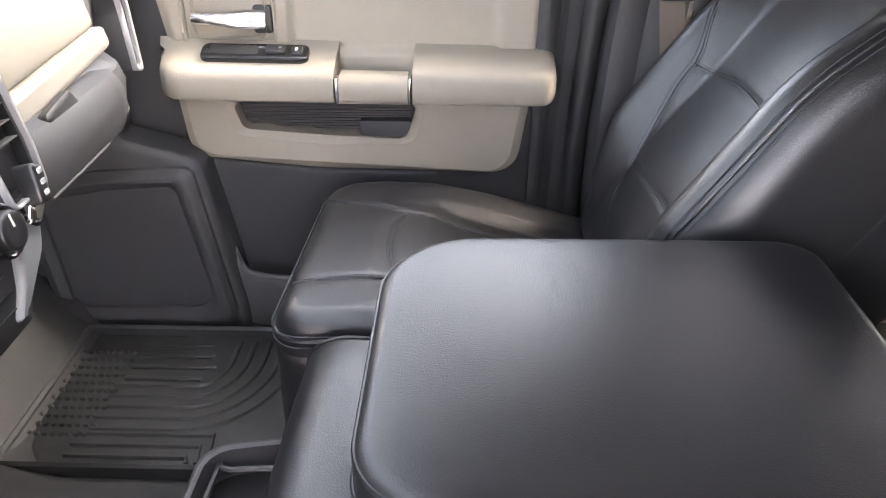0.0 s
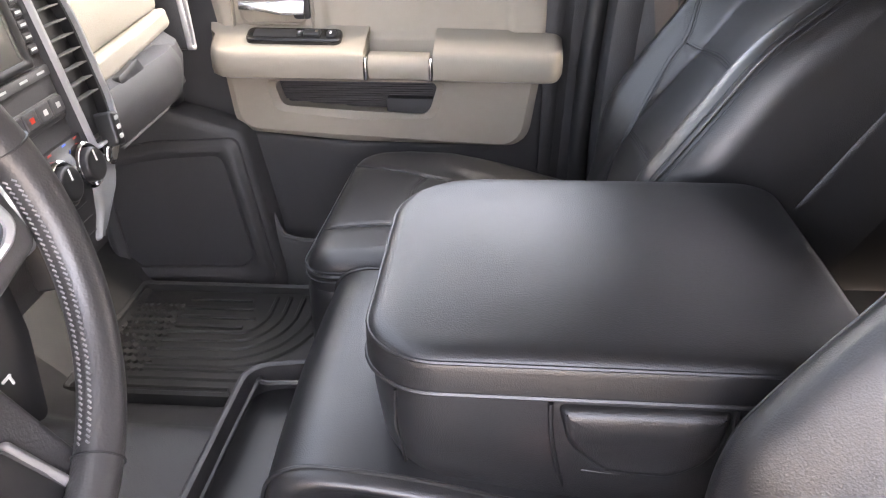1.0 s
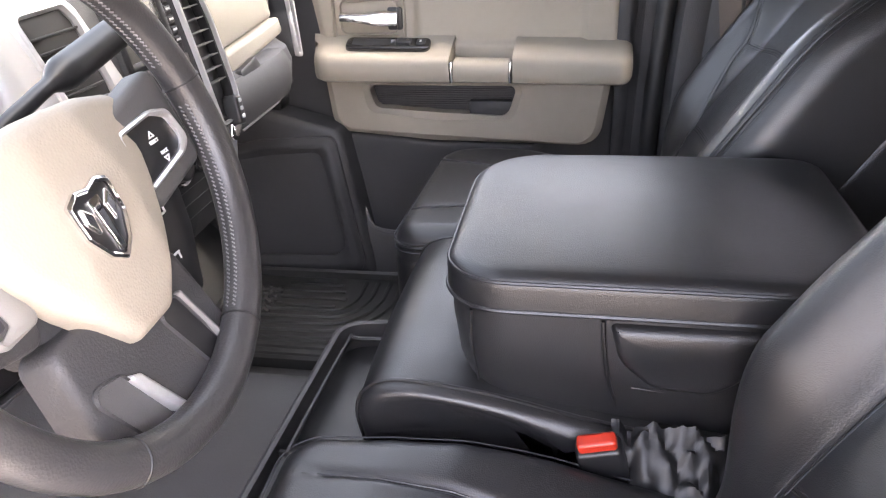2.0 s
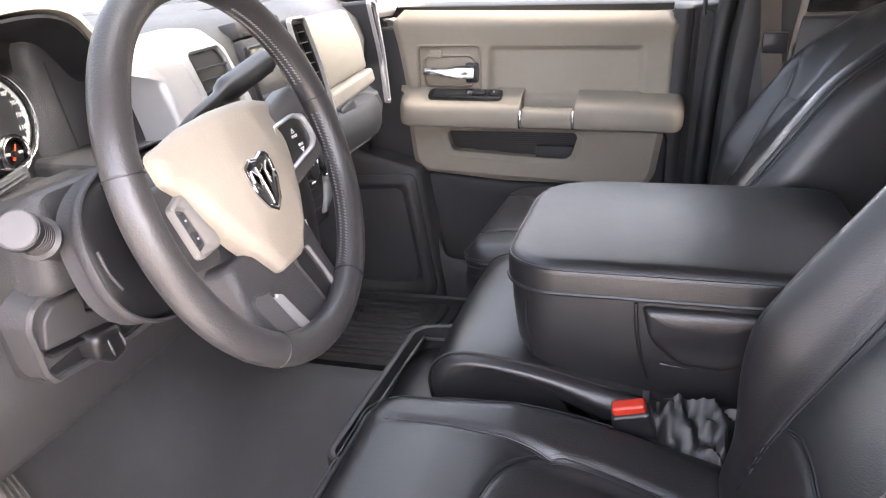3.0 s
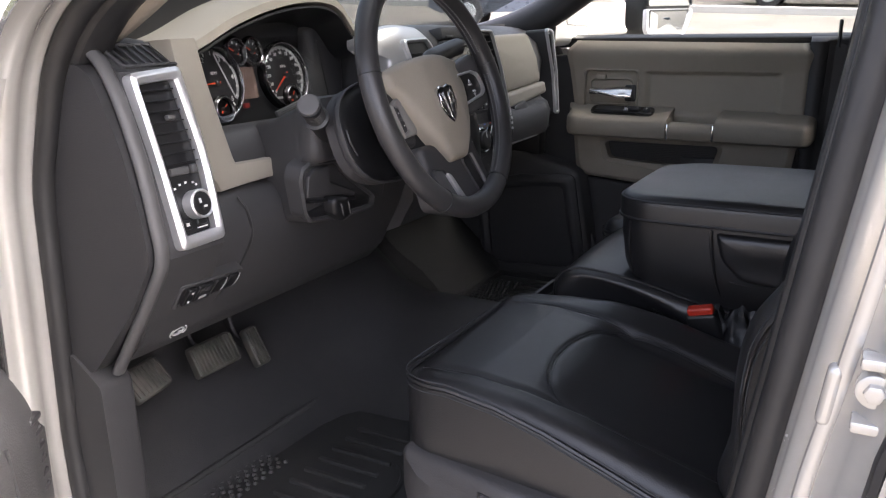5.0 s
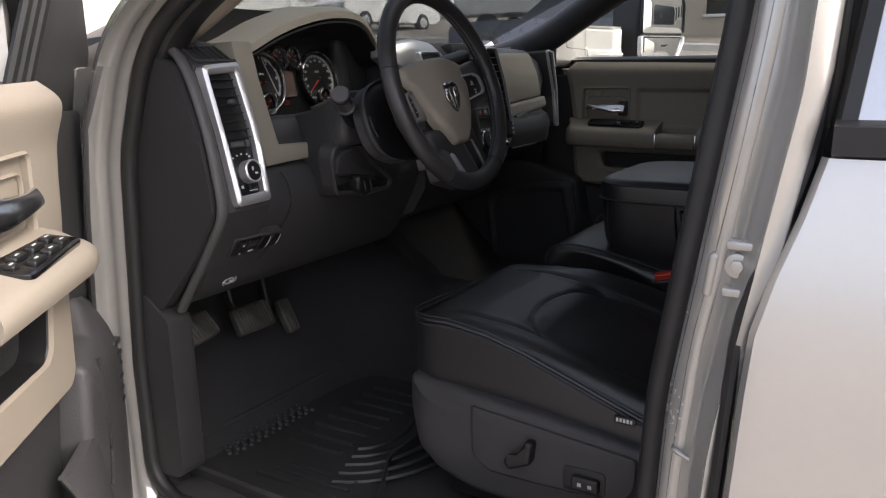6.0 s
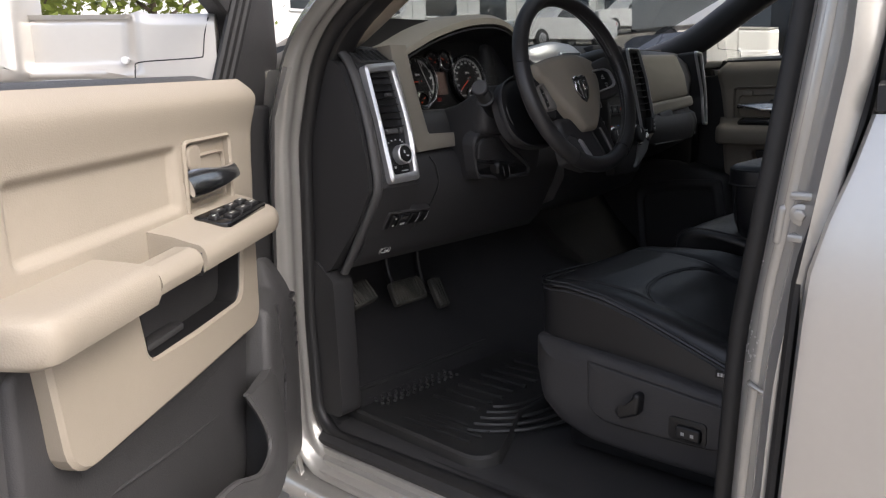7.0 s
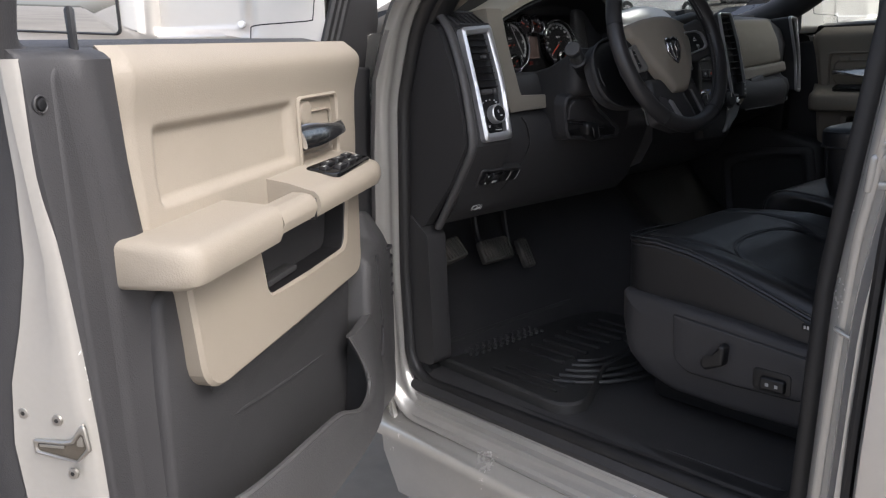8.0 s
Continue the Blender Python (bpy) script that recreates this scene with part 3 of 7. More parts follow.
def front_door(name, label, M, driver):
    d = thing(name, label, "car door", M @ Vector((-0.1, 0.70, -0.05)))
    # upper beige trim: ledge at the top, hollow below it
    def up_face(x, y):
        return 0.012 + 0.013 * sstep(1.455, 1.525, y) - 0.034 * sstep(1.505, 1.568, y) ** 2 + 0.002 * sstep(1.42, 1.36, y) - 0.013 * sstep(-0.243, -0.229, x) * sstep(ix1, ix1 - 0.014, x) * sstep(iy0, iy0 + 0.014, y) * sstep(1.464, 1.450, y) - 0.012 * (abs(x - hc) < hw / 2 - 0.004) * (abs(y - 1.405) < 0.059)
    hc, hw = (-0.347, 0.180) if driver else (-0.345, 0.172)
    ix1, iy0 = (0.160, 1.356) if driver else (0.142, 1.334)
    bm = bmesh.new()
    # a grid face keeps the hollow smooth
    rows = []
    for i in range(67):
        y = 1.29 + 0.262 * i / 66
        xl = (-0.543 - 0.030 * (y - 1.31) / 0.22 if driver else -0.455 - 0.042 * (y - 1.30) / 0.25) + 0.035 * sstep(1.50, 1.558, y) ** 2
        xr = (0.205 + 0.018 * (y - 1.3) / 0.25 if driver else 0.215 + 0.008 * (y - 1.3) / 0.25) - (0.008 if driver else 0.02) * sstep(1.52, 1.552, y)
        row = []
        for j in range(121):
            t = j / 120
            e = min(t, 1 - t) * (xr - xl)
            x = xl + (xr - xl) * t
            y2 = y - (-0.008 if driver else 0.012) * (1 if driver else t) * sstep(1.45, 1.55, y)
            row.append(M @ Vector((x, y2, up_face(x, y) - 0.014 * (1 - sstep(0, 0.02, e)))))
        rows.append(row)
    part("upper_trim", thick(strip(rows, bm), 0.03), BEIGE_SOFT, d, "beige soft upper door trim", sharp=50)
    # handle box
    ou, ii = rrect(hc, 1.405, hw, 0.126, 0.012), rrect(hc, 1.405, hw - 0.014, 0.112, 0.010)
    box = part("handle_surround", hoop(ou, ii, 0.0, 0.019, 0.004, M, zi=0.002), BEIGE, d)
    part("handle_plate", slab(rrect(hc, 1.405, hw - 0.012, 0.114, 0.010), -0.004, 0.0055, M, 0.002), BEIGE, d)
    cup = rrect(hc, 1.400, hw - 0.034, 0.082, 0.018)
    cup_i = rrect(hc, 1.400, hw - 0.046, 0.070, 0.014)
    part("handle_cup_rim", hoop(cup, cup_i, 0.004, 0.012, 0.004, M, zi=0.0065), BEIGE, d)
    hx0, hx1 = (-0.436, -0.262) if driver else (-0.408, -0.278)
    rings = []
    for i in range(13):
        t = i / 12
        x = hx0 + (hx1 - hx0) * t
        h = (0.013 + 0.008 * sstep(0.2, 0.9, t)) if driver else 0.010 + 0.006 * sstep(0.35, 0.75, t)
        z = 0.016 + 0.016 * math.sin(math.pi * min(1, 0.15 + t * 0.9)) 
        w = 0.006 + 0.002 * t
        rings.append([M @ Vector((x, 1.402 + h * math.sin(a) - 0.004 * t, z + w * math.cos(a) - 0.45 * h * math.sin(a))) for a in np.linspace(0, 2 * math.pi, 14, endpoint=False)])
    part("door_handle", loft(rings), CHROME_WORN, d, "chrome inside door handle")
    part("handle_pivot", slab(rrect(-0.285 if driver else -0.285, 1.396, 0.034, 0.050, 0.006), 0.004, 0.012, M), BLACK, d)
    part("lock_rocker", dome(rrect(-0.300, 1.438, 0.046, 0.040, 0.014) if driver else rrect(-0.378, 1.443, 0.034, 0.020, 0.006), 0.004, 0.014, 0.004, M), BEIGE, d)

    # armrest: front piece, grip bridge, rear piece
    ke0 = 0.62 if driver else 0.30

    def arm(x0, x1, top, z_in, z_out, zb, round_front, round_rear, nm, steps=16, tilt=0.0):
        rings = []
        for i in range(steps + 1):
            t = i / steps
            if round_rear:
                t = 1 - (1 - t) ** 1.8
            x = x0 + (x1 - x0) * t
            k = 1.0
            if round_front:
                k = min(k, math.sqrt(max(0.02, 1 - max(0, 1 - (x - x0) / 0.055) ** 2)))
            if round_rear:
                k = min(k, 0.45 + 0.55 * max(0.0, 1 - max(0, 1 - (x1 - x) / 0.04) ** 3) ** 0.5)
            zo = z_in + (z_out - z_in) * k
            tp = top - 0.016 * (x + 0.15)
            bt = zb - 0.010 * (x + 0.15)
            r, ke = 0.020, 1.0
            if round_rear:
                ke = ke0 + (1 - ke0) * max(0.0, 1 - max(0, 1 - (x1 - x) / 0.030) ** 3) ** 0.5
                md = (tp + bt) / 2
                tp, bt, r = md + (tp - md) * ke, md + (bt - md) * ke, 0.020 * ke
            prof = [(bt, z_in)]
            prof += [(bt + 0.002 * ke, zo - r), (bt + 0.008 * ke, zo - 0.006 * ke), (bt + 0.022 * ke, zo)]
            prof += [(tp - r, zo), (tp - 0.010 * ke, zo - 0.003 * ke), (tp - 0.003 * ke, zo - 0.010 * ke), (tp, zo - 0.022 * ke)]
            prof += [(tp + tilt * 0.5, (zo + z_in) / 2), (tp + tilt, z_in)]
            rings.append([M @ Vector((x, y, z)) for y, z in prof])
        return part(nm, loft(rings), BEIGE_SOFT, d, "padded beige armrest section")
    # the hand gap sits behind the bridge
    low = 0.014 if driver else 0.0
    gx = 0.024 if driver else 0.0
    zo = 0.106 if driver else 0.112
    arm(-0.470 if driver else -0.478, -0.150 + gx, 1.333 if driver else 1.331, 0.0, zo, 1.268 + low, True, False, "armrest_front", tilt=0.018 if driver else 0.026)
    arm(-0.141 + gx, -0.022 + gx, 1.330 if driver else 1.322, 0.062, zo - 0.002, 1.270 + low, False, False, "grip_bridge", 4)
    arm(-0.013 + gx, 0.245 if driver else 0.240, 1.338, 0.0, zo, 1.270 + low * 0.4, False, True, "armrest_rear", tilt=0.006 if driver else 0.018)
    part("grip_cup", block(-0.152 + gx, -0.011 + gx, 1.285 if driver else 1.262, 1.292 if driver else 1.276, 0.0, 0.058 if driver else 0.075, 0.003, M=M), BEIGE, d)
    part("grip_cup_wall", block(-0.149 + gx, -0.014 + gx, 1.289 if driver else 1.27, 1.33, 0.0, 0.012, 0.003, M=M), GREY_MID if driver else BEIGE, d)
    if not driver:
        for x in (-0.1455, -0.0175):
            part("chrome_clip", block(x - 0.0035, x + 0.0035, 1.276, 1.321, 0.085, 0.1125, 0.002, M=M), CHROME, d, "small chrome clip between armrest sections")
    else:
        for x in (-0.1455, -0.0175):
            part("armrest_gap", block(x + gx - 0.003, x + gx + 0.003, 1.286, 1.320, 0.06, 0.100, 0.001, M=M), BLACK, d)
    # window switches
    T = M @ Matrix.Translation((0.020 if driver else 0, 1.3375 if driver else 1.344, 0.064 if driver else 0.062)) @ Matrix.Rotation(radians(-81 if driver else -70), 4, "X") @ Matrix.Rotation(radians(0.9), 4, "Y")
    if driver:
        pl = part("switch_plate", slab(rpoly([(-0.442, -0.022), (-0.255, -0.030), (-0.250, 0.034), (-0.430, 0.028)], 0.014), -0.004, 0.003, T, 0.002), PIANO, d, "gloss black window switch plate")
        for i, (x, y, w) in enumerate(((-0.405, -0.004, 0.028), (-0.405, 0.016, 0.028), (-0.360, -0.008, 0.036), (-0.360, 0.014, 0.036), (-0.310, -0.010, 0.036), (-0.310, 0.014, 0.036), (-0.272, 0.004, 0.018))):
            bt = part("window_switch", dome(rrect(x, y, w, 0.016, 0.004), 0.001, 0.008, 0.003, T), BLACK, pl)
            part("switch_mark", block(x - 0.005, x + 0.005, y - 0.0012, y + 0.0012, 0.0075, 0.0085, M=T), WHITE, bt)
    else:
        pl = part("switch_plate", slab(rrect(-0.292, 0.004, 0.190, 0.046, 0.014), -0.006, 0.004, T, 0.003), PIANO, d, "gloss black window switch plate")
        part("switch_tray", slab(rrect(-0.330, 0.006, 0.086, 0.026, 0.004), 0.002, 0.0052, T, 0.001), BLACK, pl)
        bt = part("window_switch", dome(rrect(-0.256, 0.006, 0.034, 0.020, 0.004), 0.003, 0.010, 0.003, T), BLACK, pl)
        part("switch_mark", block(-0.250, -0.244, 0.004, 0.010, 0.009, 0.0108, M=T), CHROME, bt)
        bt = part("lock_switch", dome(rrect(-0.218, 0.006, 0.020, 0.022, 0.005), 0.003, 0.008, 0.003, T), BLACK, pl)
        part("switch_mark", block(-0.2205, -0.2165, 0.002, 0.010, 0.0075, 0.0088, M=T), WHITE, bt)

    # lower beige trim with the open pocket
    lo = rpoly([(-0.452, 1.300, 0.01), (-0.446, 1.108, 0.03), (-0.15, 1.100, 0.5), (0.150, 1.098, 0.05), (0.176, 1.300, 0.01)] if driver else [(-0.452, 1.285, 0.01), (-0.438, 1.145, 0.045), (-0.20, 1.124, 0.5), (0.175, 1.118, 0.05), (0.200, 1.285, 0.01)], n=6)
    ht = 1.274 if driver else 1.252
    hole = rpoly([(-0.352, ht, 0.012), (-0.336, 1.200, 0.02), (-0.19, 1.190, 0.5), (-0.030, 1.182, 0.025), (-0.008, ht, 0.012)], n=6)
    if driver:
        hole = rpoly([(-0.386, 1.280, 0.012), (-0.366, 1.177, 0.03), (-0.20, 1.176, 0.5), (-0.050, 1.179, 0.02), (-0.028, 1.280, 0.012)], n=6)
    part("lower_trim", hoop(lo, hole, 0.0, 0.048, 0.0045 if driver else 0.010, M, zi=0.0), BEIGE, d, "beige lower door trim round a pocket", sharp=14)
    pk = part("pocket_back", slab(hole, -0.03, 0.004, M, 0.001), GREY, d, "dark ribbed pocket lining")
    pc = sum(hole, Vector((0, 0))) / len(hole)
    if driver:
        part("pocket_liner", hoop([pc + (p - pc) * 0.998 for p in hole], [pc + (p - pc) * 0.975 for p in hole], 0.0, 0.044, 0.002, M), BLACK, d, "dark moulded pocket lining", sharp=30)
    for i in range(0 if driver else 13):
        y = 1.190 + 0.0052 * i
        x0, x1 = -0.345 + 0.0, -0.02
        part("pocket_rib", block(x0 + 0.01 * (12 - i) / 12, x1 - 0.006 * (12 - i) / 12, y - 0.0012, y + 0.0012, 0.003, 0.0075, M=M), GREY, pk)
    part("pocket_divider", block(-0.185 if driver else -0.118, -0.045 if driver else -0.02, 1.180, 1.192 if driver else 1.215, 0.004, 0.030, 0.004, M=M), GREY, d)

    # dark outer trim: lower panel, rear strip
    lw = rpoly([(-0.755 if driver else -0.700, 1.50, 0.02), (-0.725 if driver else -0.665, 1.30, 0.05), (-0.690 if driver else -0.650, 1.13, 0.08), (-0.640, 1.05, 0.1), (-0.63, 0.80, 0.05), (-0.56, 0.74, 0.04), (0.20, 0.735, 0.05), (0.285, 0.80, 0.06), (0.30, 1.30, 0.2), (0.30, 1.545, 0.02)], n=5)
    part("dark_trim", dome(lw, -0.045, -0.006, 0.008, M, rings=4), GREY, d, "dark grey door trim")
    lower = rpoly([(-0.44, 1.14 - 0.03 * driver, 0.03), (-0.42, 0.80, 0.04), (0.16, 0.76, 0.04), (0.205, 0.85, 0.05), (0.205, 1.26, 0.03), (0.15, 1.26, 0.02), (0.12, 1.115 - 0.03 * driver, 0.04), (-0.2, 1.118 - 0.03 * driver, 0.5)], n=5)
    part("lower_panel", dome(lower, -0.02, lambda x, y: 0.012 + 0.012 * sstep(1.02, 1.09, y), 0.012, M, rings=5), GREY, d)
    if driver:
        part("panel_crease", tube(spline([M @ Vector(p) for p in ((0.19, 1.027, 0.0125), (0.037, 1.014, 0.0125), (-0.16, 0.989, 0.0125), (-0.40, 0.972, 0.0125))], 8), 0.0035, n=8), GREY, d)
    # rear edge in two steps
    cols = ([(1.558, 0.218, 0.268, 0.287, 0.335), (1.42, 0.208, 0.248, 0.268, 0.326), (1.30, 0.19, 0.225, 0.257, 0.311), (1.20, 0.16, 0.205, 0.255, 0.302), (1.10, 0.15, 0.200, 0.255, 0.296), (0.96, 0.15, 0.195, 0.250, 0.290), (0.78, 0.15, 0.190, 0.245, 0.285)] if driver
            else [(1.55, 0.206, 0.245, 0.262, 0.31), (1.42, 0.205, 0.240, 0.258, 0.305), (1.2, 0.20, 0.230, 0.250, 0.295), (0.96, 0.19, 0.220, 0.240, 0.280), (0.78, 0.19, 0.215, 0.235, 0.275)])
    ys = [1.558, 1.552] + [1.545 - 0.03 * i for i in range(26)]
    table = np.array(cols)[::-1]
    rings = []
    for y in ys:
        xb, c2, c1, xe = (float(np.interp(y, table[:, 0], table[:, k])) for k in range(1, 5))
        k = 0.35 if y > 1.555 else 0.8 if y > 1.55 else 1.0
        rings.append([M @ Vector((x, y, -0.03 + (z + 0.03) * k)) for x, z in ((xb - 0.004, -0.03), (xb - 0.002, 0.006), (xb + 0.006, 0.013), (c2 - 0.016, 0.014), (c2 - 0.006, 0.012), (c2 + 0.004, 0.004), (c1 - 0.012, 0.001), (c1 - 0.004, -0.001), (c1 + 0.006, -0.008), (xe - 0.008, -0.010), (xe - 0.002, -0.013), (xe, -0.018), (xe, -0.032), (xb, -0.032))])
    part("rear_edge_trim", loft(rings), GREY, d, "dark grey rear edge trim in two steps")
    part("lock_pin", tube([M @ Vector((0.25 if driver else 0.272, y, -0.012)) for y in (1.53, 1.545, 1.57, 1.598, 1.602)], 0.0055, n=8, up=M.to_3x3() @ Vector((1, 0, 0)), taper=[1.5, 1, 0.9, 1, 0.6]), BLACK, d)
    # map bin: its lip drops from the front column, then runs back
    lipl = [(-0.345, 1.00, 0.055), (-0.372, 0.95, 0.066), (-0.386, 0.905, 0.075), (-0.378, 0.876, 0.081), (-0.345, 0.865, 0.086), (-0.30, 0.866, 0.09), (-0.24, 0.89, 0.096), (-0.17, 0.918, 0.10), (-0.05, 0.935, 0.102), (0.08, 0.946, 0.098), (0.16, 0.95, 0.085), (0.205, 0.95, 0.05)]
    if not driver:
        lipl[:8] = [(-0.425, 1.030, 0.012), (-0.404, 0.990, 0.035), (-0.378, 0.948, 0.060), (-0.360, 0.918, 0.076), (-0.342, 0.906, 0.082), (-0.300, 0.903, 0.09), (-0.24, 0.905, 0.096), (-0.17, 0.915, 0.10)]
    foot = [(-0.50, 1.02, 0.05), (-0.50, 0.93, 0.05), (-0.49, 0.86, 0.05), (-0.46, 0.80, 0.05), (-0.42, 0.77, 0.05), (-0.34, 0.76, 0.05), (-0.24, 0.757, 0.05), (-0.17, 0.757, 0.05), (-0.05, 0.757, 0.05), (0.08, 0.757, 0.05), (0.15, 0.76, 0.05), (0.185, 0.765, 0.035)]
    if not driver:
        foot[:5] = [(-0.425, 1.02, 0.01), (-0.420, 0.95, 0.03), (-0.41, 0.87, 0.04), (-0.40, 0.80, 0.05), (-0.385, 0.77, 0.05)]
    rings = []
    for a, b in zip(spline(lipl, 4), spline(foot, 4)):
        m1 = a.lerp(b, 0.06) + Vector((0, 0, 0.006))
        m2 = a.lerp(b, 0.75)
        m2.z = a.z + 0.004
        inb = [Vector((p.x, p.y, max(0.01, p.z - 0.014))) for p in (m2, m1)]
        rings.append([M @ p for p in (b, m2, a.lerp(b, 0.4) + Vector((0, 0, 0.012)), m1, a, Vector((a.x, a.y - 0.002, a.z - 0.010)), inb[1], inb[0])])
    part("map_bin", loft(rings), GREY_HARD, d, "textured dark grey door bin", sharp=45)
    part("bin_lip", tube([M @ (p + Vector((0, 0.002, -0.004))) for p in spline(lipl, 4)], 0.0055, n=6), GREY_MID, d, "lighter edge of the door bin")
    part("bin_floor", block(-0.46, 0.19, 0.755, 0.768, 0.0, 0.06, 0.003, M=M), GREY, d)
    # textured column at the front of the bin
    if driver:
        sp = rpoly([(-0.452, 1.128, 0.02), (-0.535, 1.150, 0.02), (-0.575, 1.20, 0.02), (-0.640, 1.19, 0.03), (-0.690, 1.06, 0.12), (-0.690, 0.86, 0.12), (-0.62, 0.755, 0.05), (-0.44, 0.757, 0.03), (-0.455, 0.90, 0.1), (-0.435, 1.0, 0.05)], n=5)
        part("front_column", dome(sp, -0.03, lambda x, y: 0.062 - 0.9 * max(0, -0.56 - x) ** 1.6 - 0.05 * sstep(1.10, 1.2, y), 0.016, M, rings=5), GREY_HARD, d, "textured dark grey corner column")
        rim_p = [(-0.455, 1.11, 0.060), (-0.50, 1.125, 0.060), (-0.51, 0.98, 0.064), (-0.50, 0.90, 0.064)]
        part("column_crease", tube([M @ Vector(p) for p in spline(rim_p[1:], 5)], 0.003, n=6), GREY, d)
        for k in range(6):
            part("column_rib", dome(rrect(-0.60, 1.115 - 0.022 * k, 0.034, 0.011, 0.005, 3), 0.03, 0.058, 0.004, M, rings=0, edge=2), GREY, d)

    # painted shell of the door with its edge
    sh = rpoly([(-0.72, 1.52, 0.03), (-0.70, 0.72, 0.06), (0.27, 0.70, 0.06), (0.285, 1.10, 0.3), (0.30, 1.52, 0.02)] if driver else [(-0.72, 1.52, 0.03), (-0.70, 0.72, 0.06), (0.33, 0.70, 0.06), (0.355, 1.10, 0.3), (0.365, 1.545, 0.02)], n=5)
    def shell_out(x, y):
        return 0.145 - 0.03 * sstep(0.95, 0.65, y) - 0.03 * sstep(1.2, 1.55, y)
    MO = M @ Matrix.Diagonal((1, 1, -1, 1))
    part("door_shell", dome(sh, 0.035, shell_out, 0.02, MO, rings=5), PAINT, d, "silver painted door shell")
    # window frame and glass
    fr_o = rpoly([(-0.70, 1.53, 0.02), (-0.60, 1.67, 0.1), (-0.30, 1.79, 0.3), (-0.03, 1.872, 0.08), (0.385, 1.868, 0.03), (0.365, 1.53, 0.02)], n=5)
    fr_i = rpoly([(-0.535, 1.552, 0.015), (-0.530, 1.66, 0.05), (-0.285, 1.755, 0.3), (-0.01, 1.830, 0.06), (0.330, 1.832, 0.03), (0.310, 1.552, 0.015)], n=5)
    tilt = M @ Matrix.Translation((0, 1.54, 0)) @ Matrix.Rotation(radians(13), 4, "X") @ Matrix.Translation((0, -1.54, 0))
    part("window_frame", hoop(fr_o, fr_i, -0.075, -0.03, 0.006, tilt, zi=-0.07), BLACK if not driver else GREY, d, "dark window frame")
    if driver:
        fr_i = rpoly([(-0.478, 1.533, 0.012), (-0.512, 1.72, 0.05), (-0.30, 1.79, 0.2), (-0.01, 1.832, 0.06), (0.330, 1.832, 0.03), (0.310, 1.533, 0.015)], n=5)
        fr_o = rpoly([(-0.76, 1.50, 0.02), (-0.70, 1.72, 0.1), (-0.36, 1.815, 0.3), (-0.03, 1.872, 0.08), (0.385, 1.868, 0.03), (0.365, 1.50, 0.02)], n=5)
    sail = rpoly([(-0.765, 1.462, 0.02), (-0.530, 1.462, 0.02), (-0.526, 1.57, 0.02), (-0.568, 1.78, 0.02), (-0.64, 1.76, 0.02), (-0.752, 1.60, 0.05)], n=4) if driver else rpoly([(-0.705, 1.47, 0.02), (-0.505, 1.47, 0.02), (-0.545, 1.56, 0.02), (-0.545, 1.69, 0.02), (-0.60, 1.665, 0.02), (-0.690, 1.56, 0.02)], n=4)
    part("mirror_sail", dome(sail, -0.07, -0.012, 0.010, tilt, rings=2), GREY, d, "dark mirror base trim")
    if driver:
        for k, w in ((0.0, 0.0), (0.020, 0.004), (0.038, 0.009)):
            part("window_channel", tube([tilt @ Vector((-0.486 - k - 0.20 * (y - 1.55), y, -0.026 + w)) for y in (1.545, 1.62, 1.70, 1.80)], 0.010, 0.009, n=8, up=tilt.to_3x3() @ Vector((0, 0, 1))), RUBBER, d, "ribbed black window channel")
        part("sail_seam", tube([tilt @ Vector((x, 1.484, -0.0115)) for x in (-0.745, -0.66, -0.60)], 0.0016, n=5), BLACK, d)
    else:
        part("window_channel", block(-0.548, -0.528, 1.545, 1.70, -0.066, -0.030, 0.004, M=tilt), RUBBER, d)
    part("belt_seal", block(-0.54, 0.30, 1.530 - 0.016 * driver, 1.552 - 0.016 * driver, -0.052, -0.030, 0.004, M=M), RUBBER, d)
    if not driver:
        pane = part("window_pane", slab(fr_i, -0.056, -0.052, tilt, 0.0005), GLASS, d, "clear side window glass")

    # towing mirror: local x outboard, y up, z to the rear
    ta = radians(14)
    dx = 0.0 if driver else -0.045
    AM = M @ Matrix(((math.sin(ta), 0, math.cos(ta), -0.48), (0, 1, 0, 0), (-math.cos(ta), 0, math.sin(ta), -0.07), (0, 0, 0, 1))) @ Matrix.Translation((dx, 0, 0))
    def arm_face(x, y):
        return -0.030 * sstep(0.088, 0.115, x) * sstep(1.572, 1.592, y) * sstep(1.682, 1.672, y) * sstep(0.40, 0.30, x)
    rows, x_in = [], (-0.050 if driver else -0.085)
    for i in range(41):
        x = x_in + (0.345 - x_in) * i / 40
        bot = 1.540 + 0.030 * sstep(0.0, 0.20, x)
        tp = 1.677 + 0.006 * bump1(x, 0.087, 0.012)
        row = [AM @ Vector((x, bot + 0.002, -0.08)), AM @ Vector((x, bot - 0.006, -0.04)), AM @ Vector((x, bot - 0.003, -0.012))]
        for j in range(21):
            y = bot + (tp - bot) * j / 20
            e = min(y - bot, tp - y)
            row.append(AM @ Vector((x, y, arm_face(x, y) - 0.010 * (1 - sstep(0, 0.012, e)))))
        row += [AM @ Vector((x, tp + 0.002, -0.02)), AM @ Vector((x, tp - 0.004, -0.08))]
        rows.append(row)
    mir = part("mirror_arm", loft(rows), PAINT, d, "silver towing mirror arm", sharp=60)
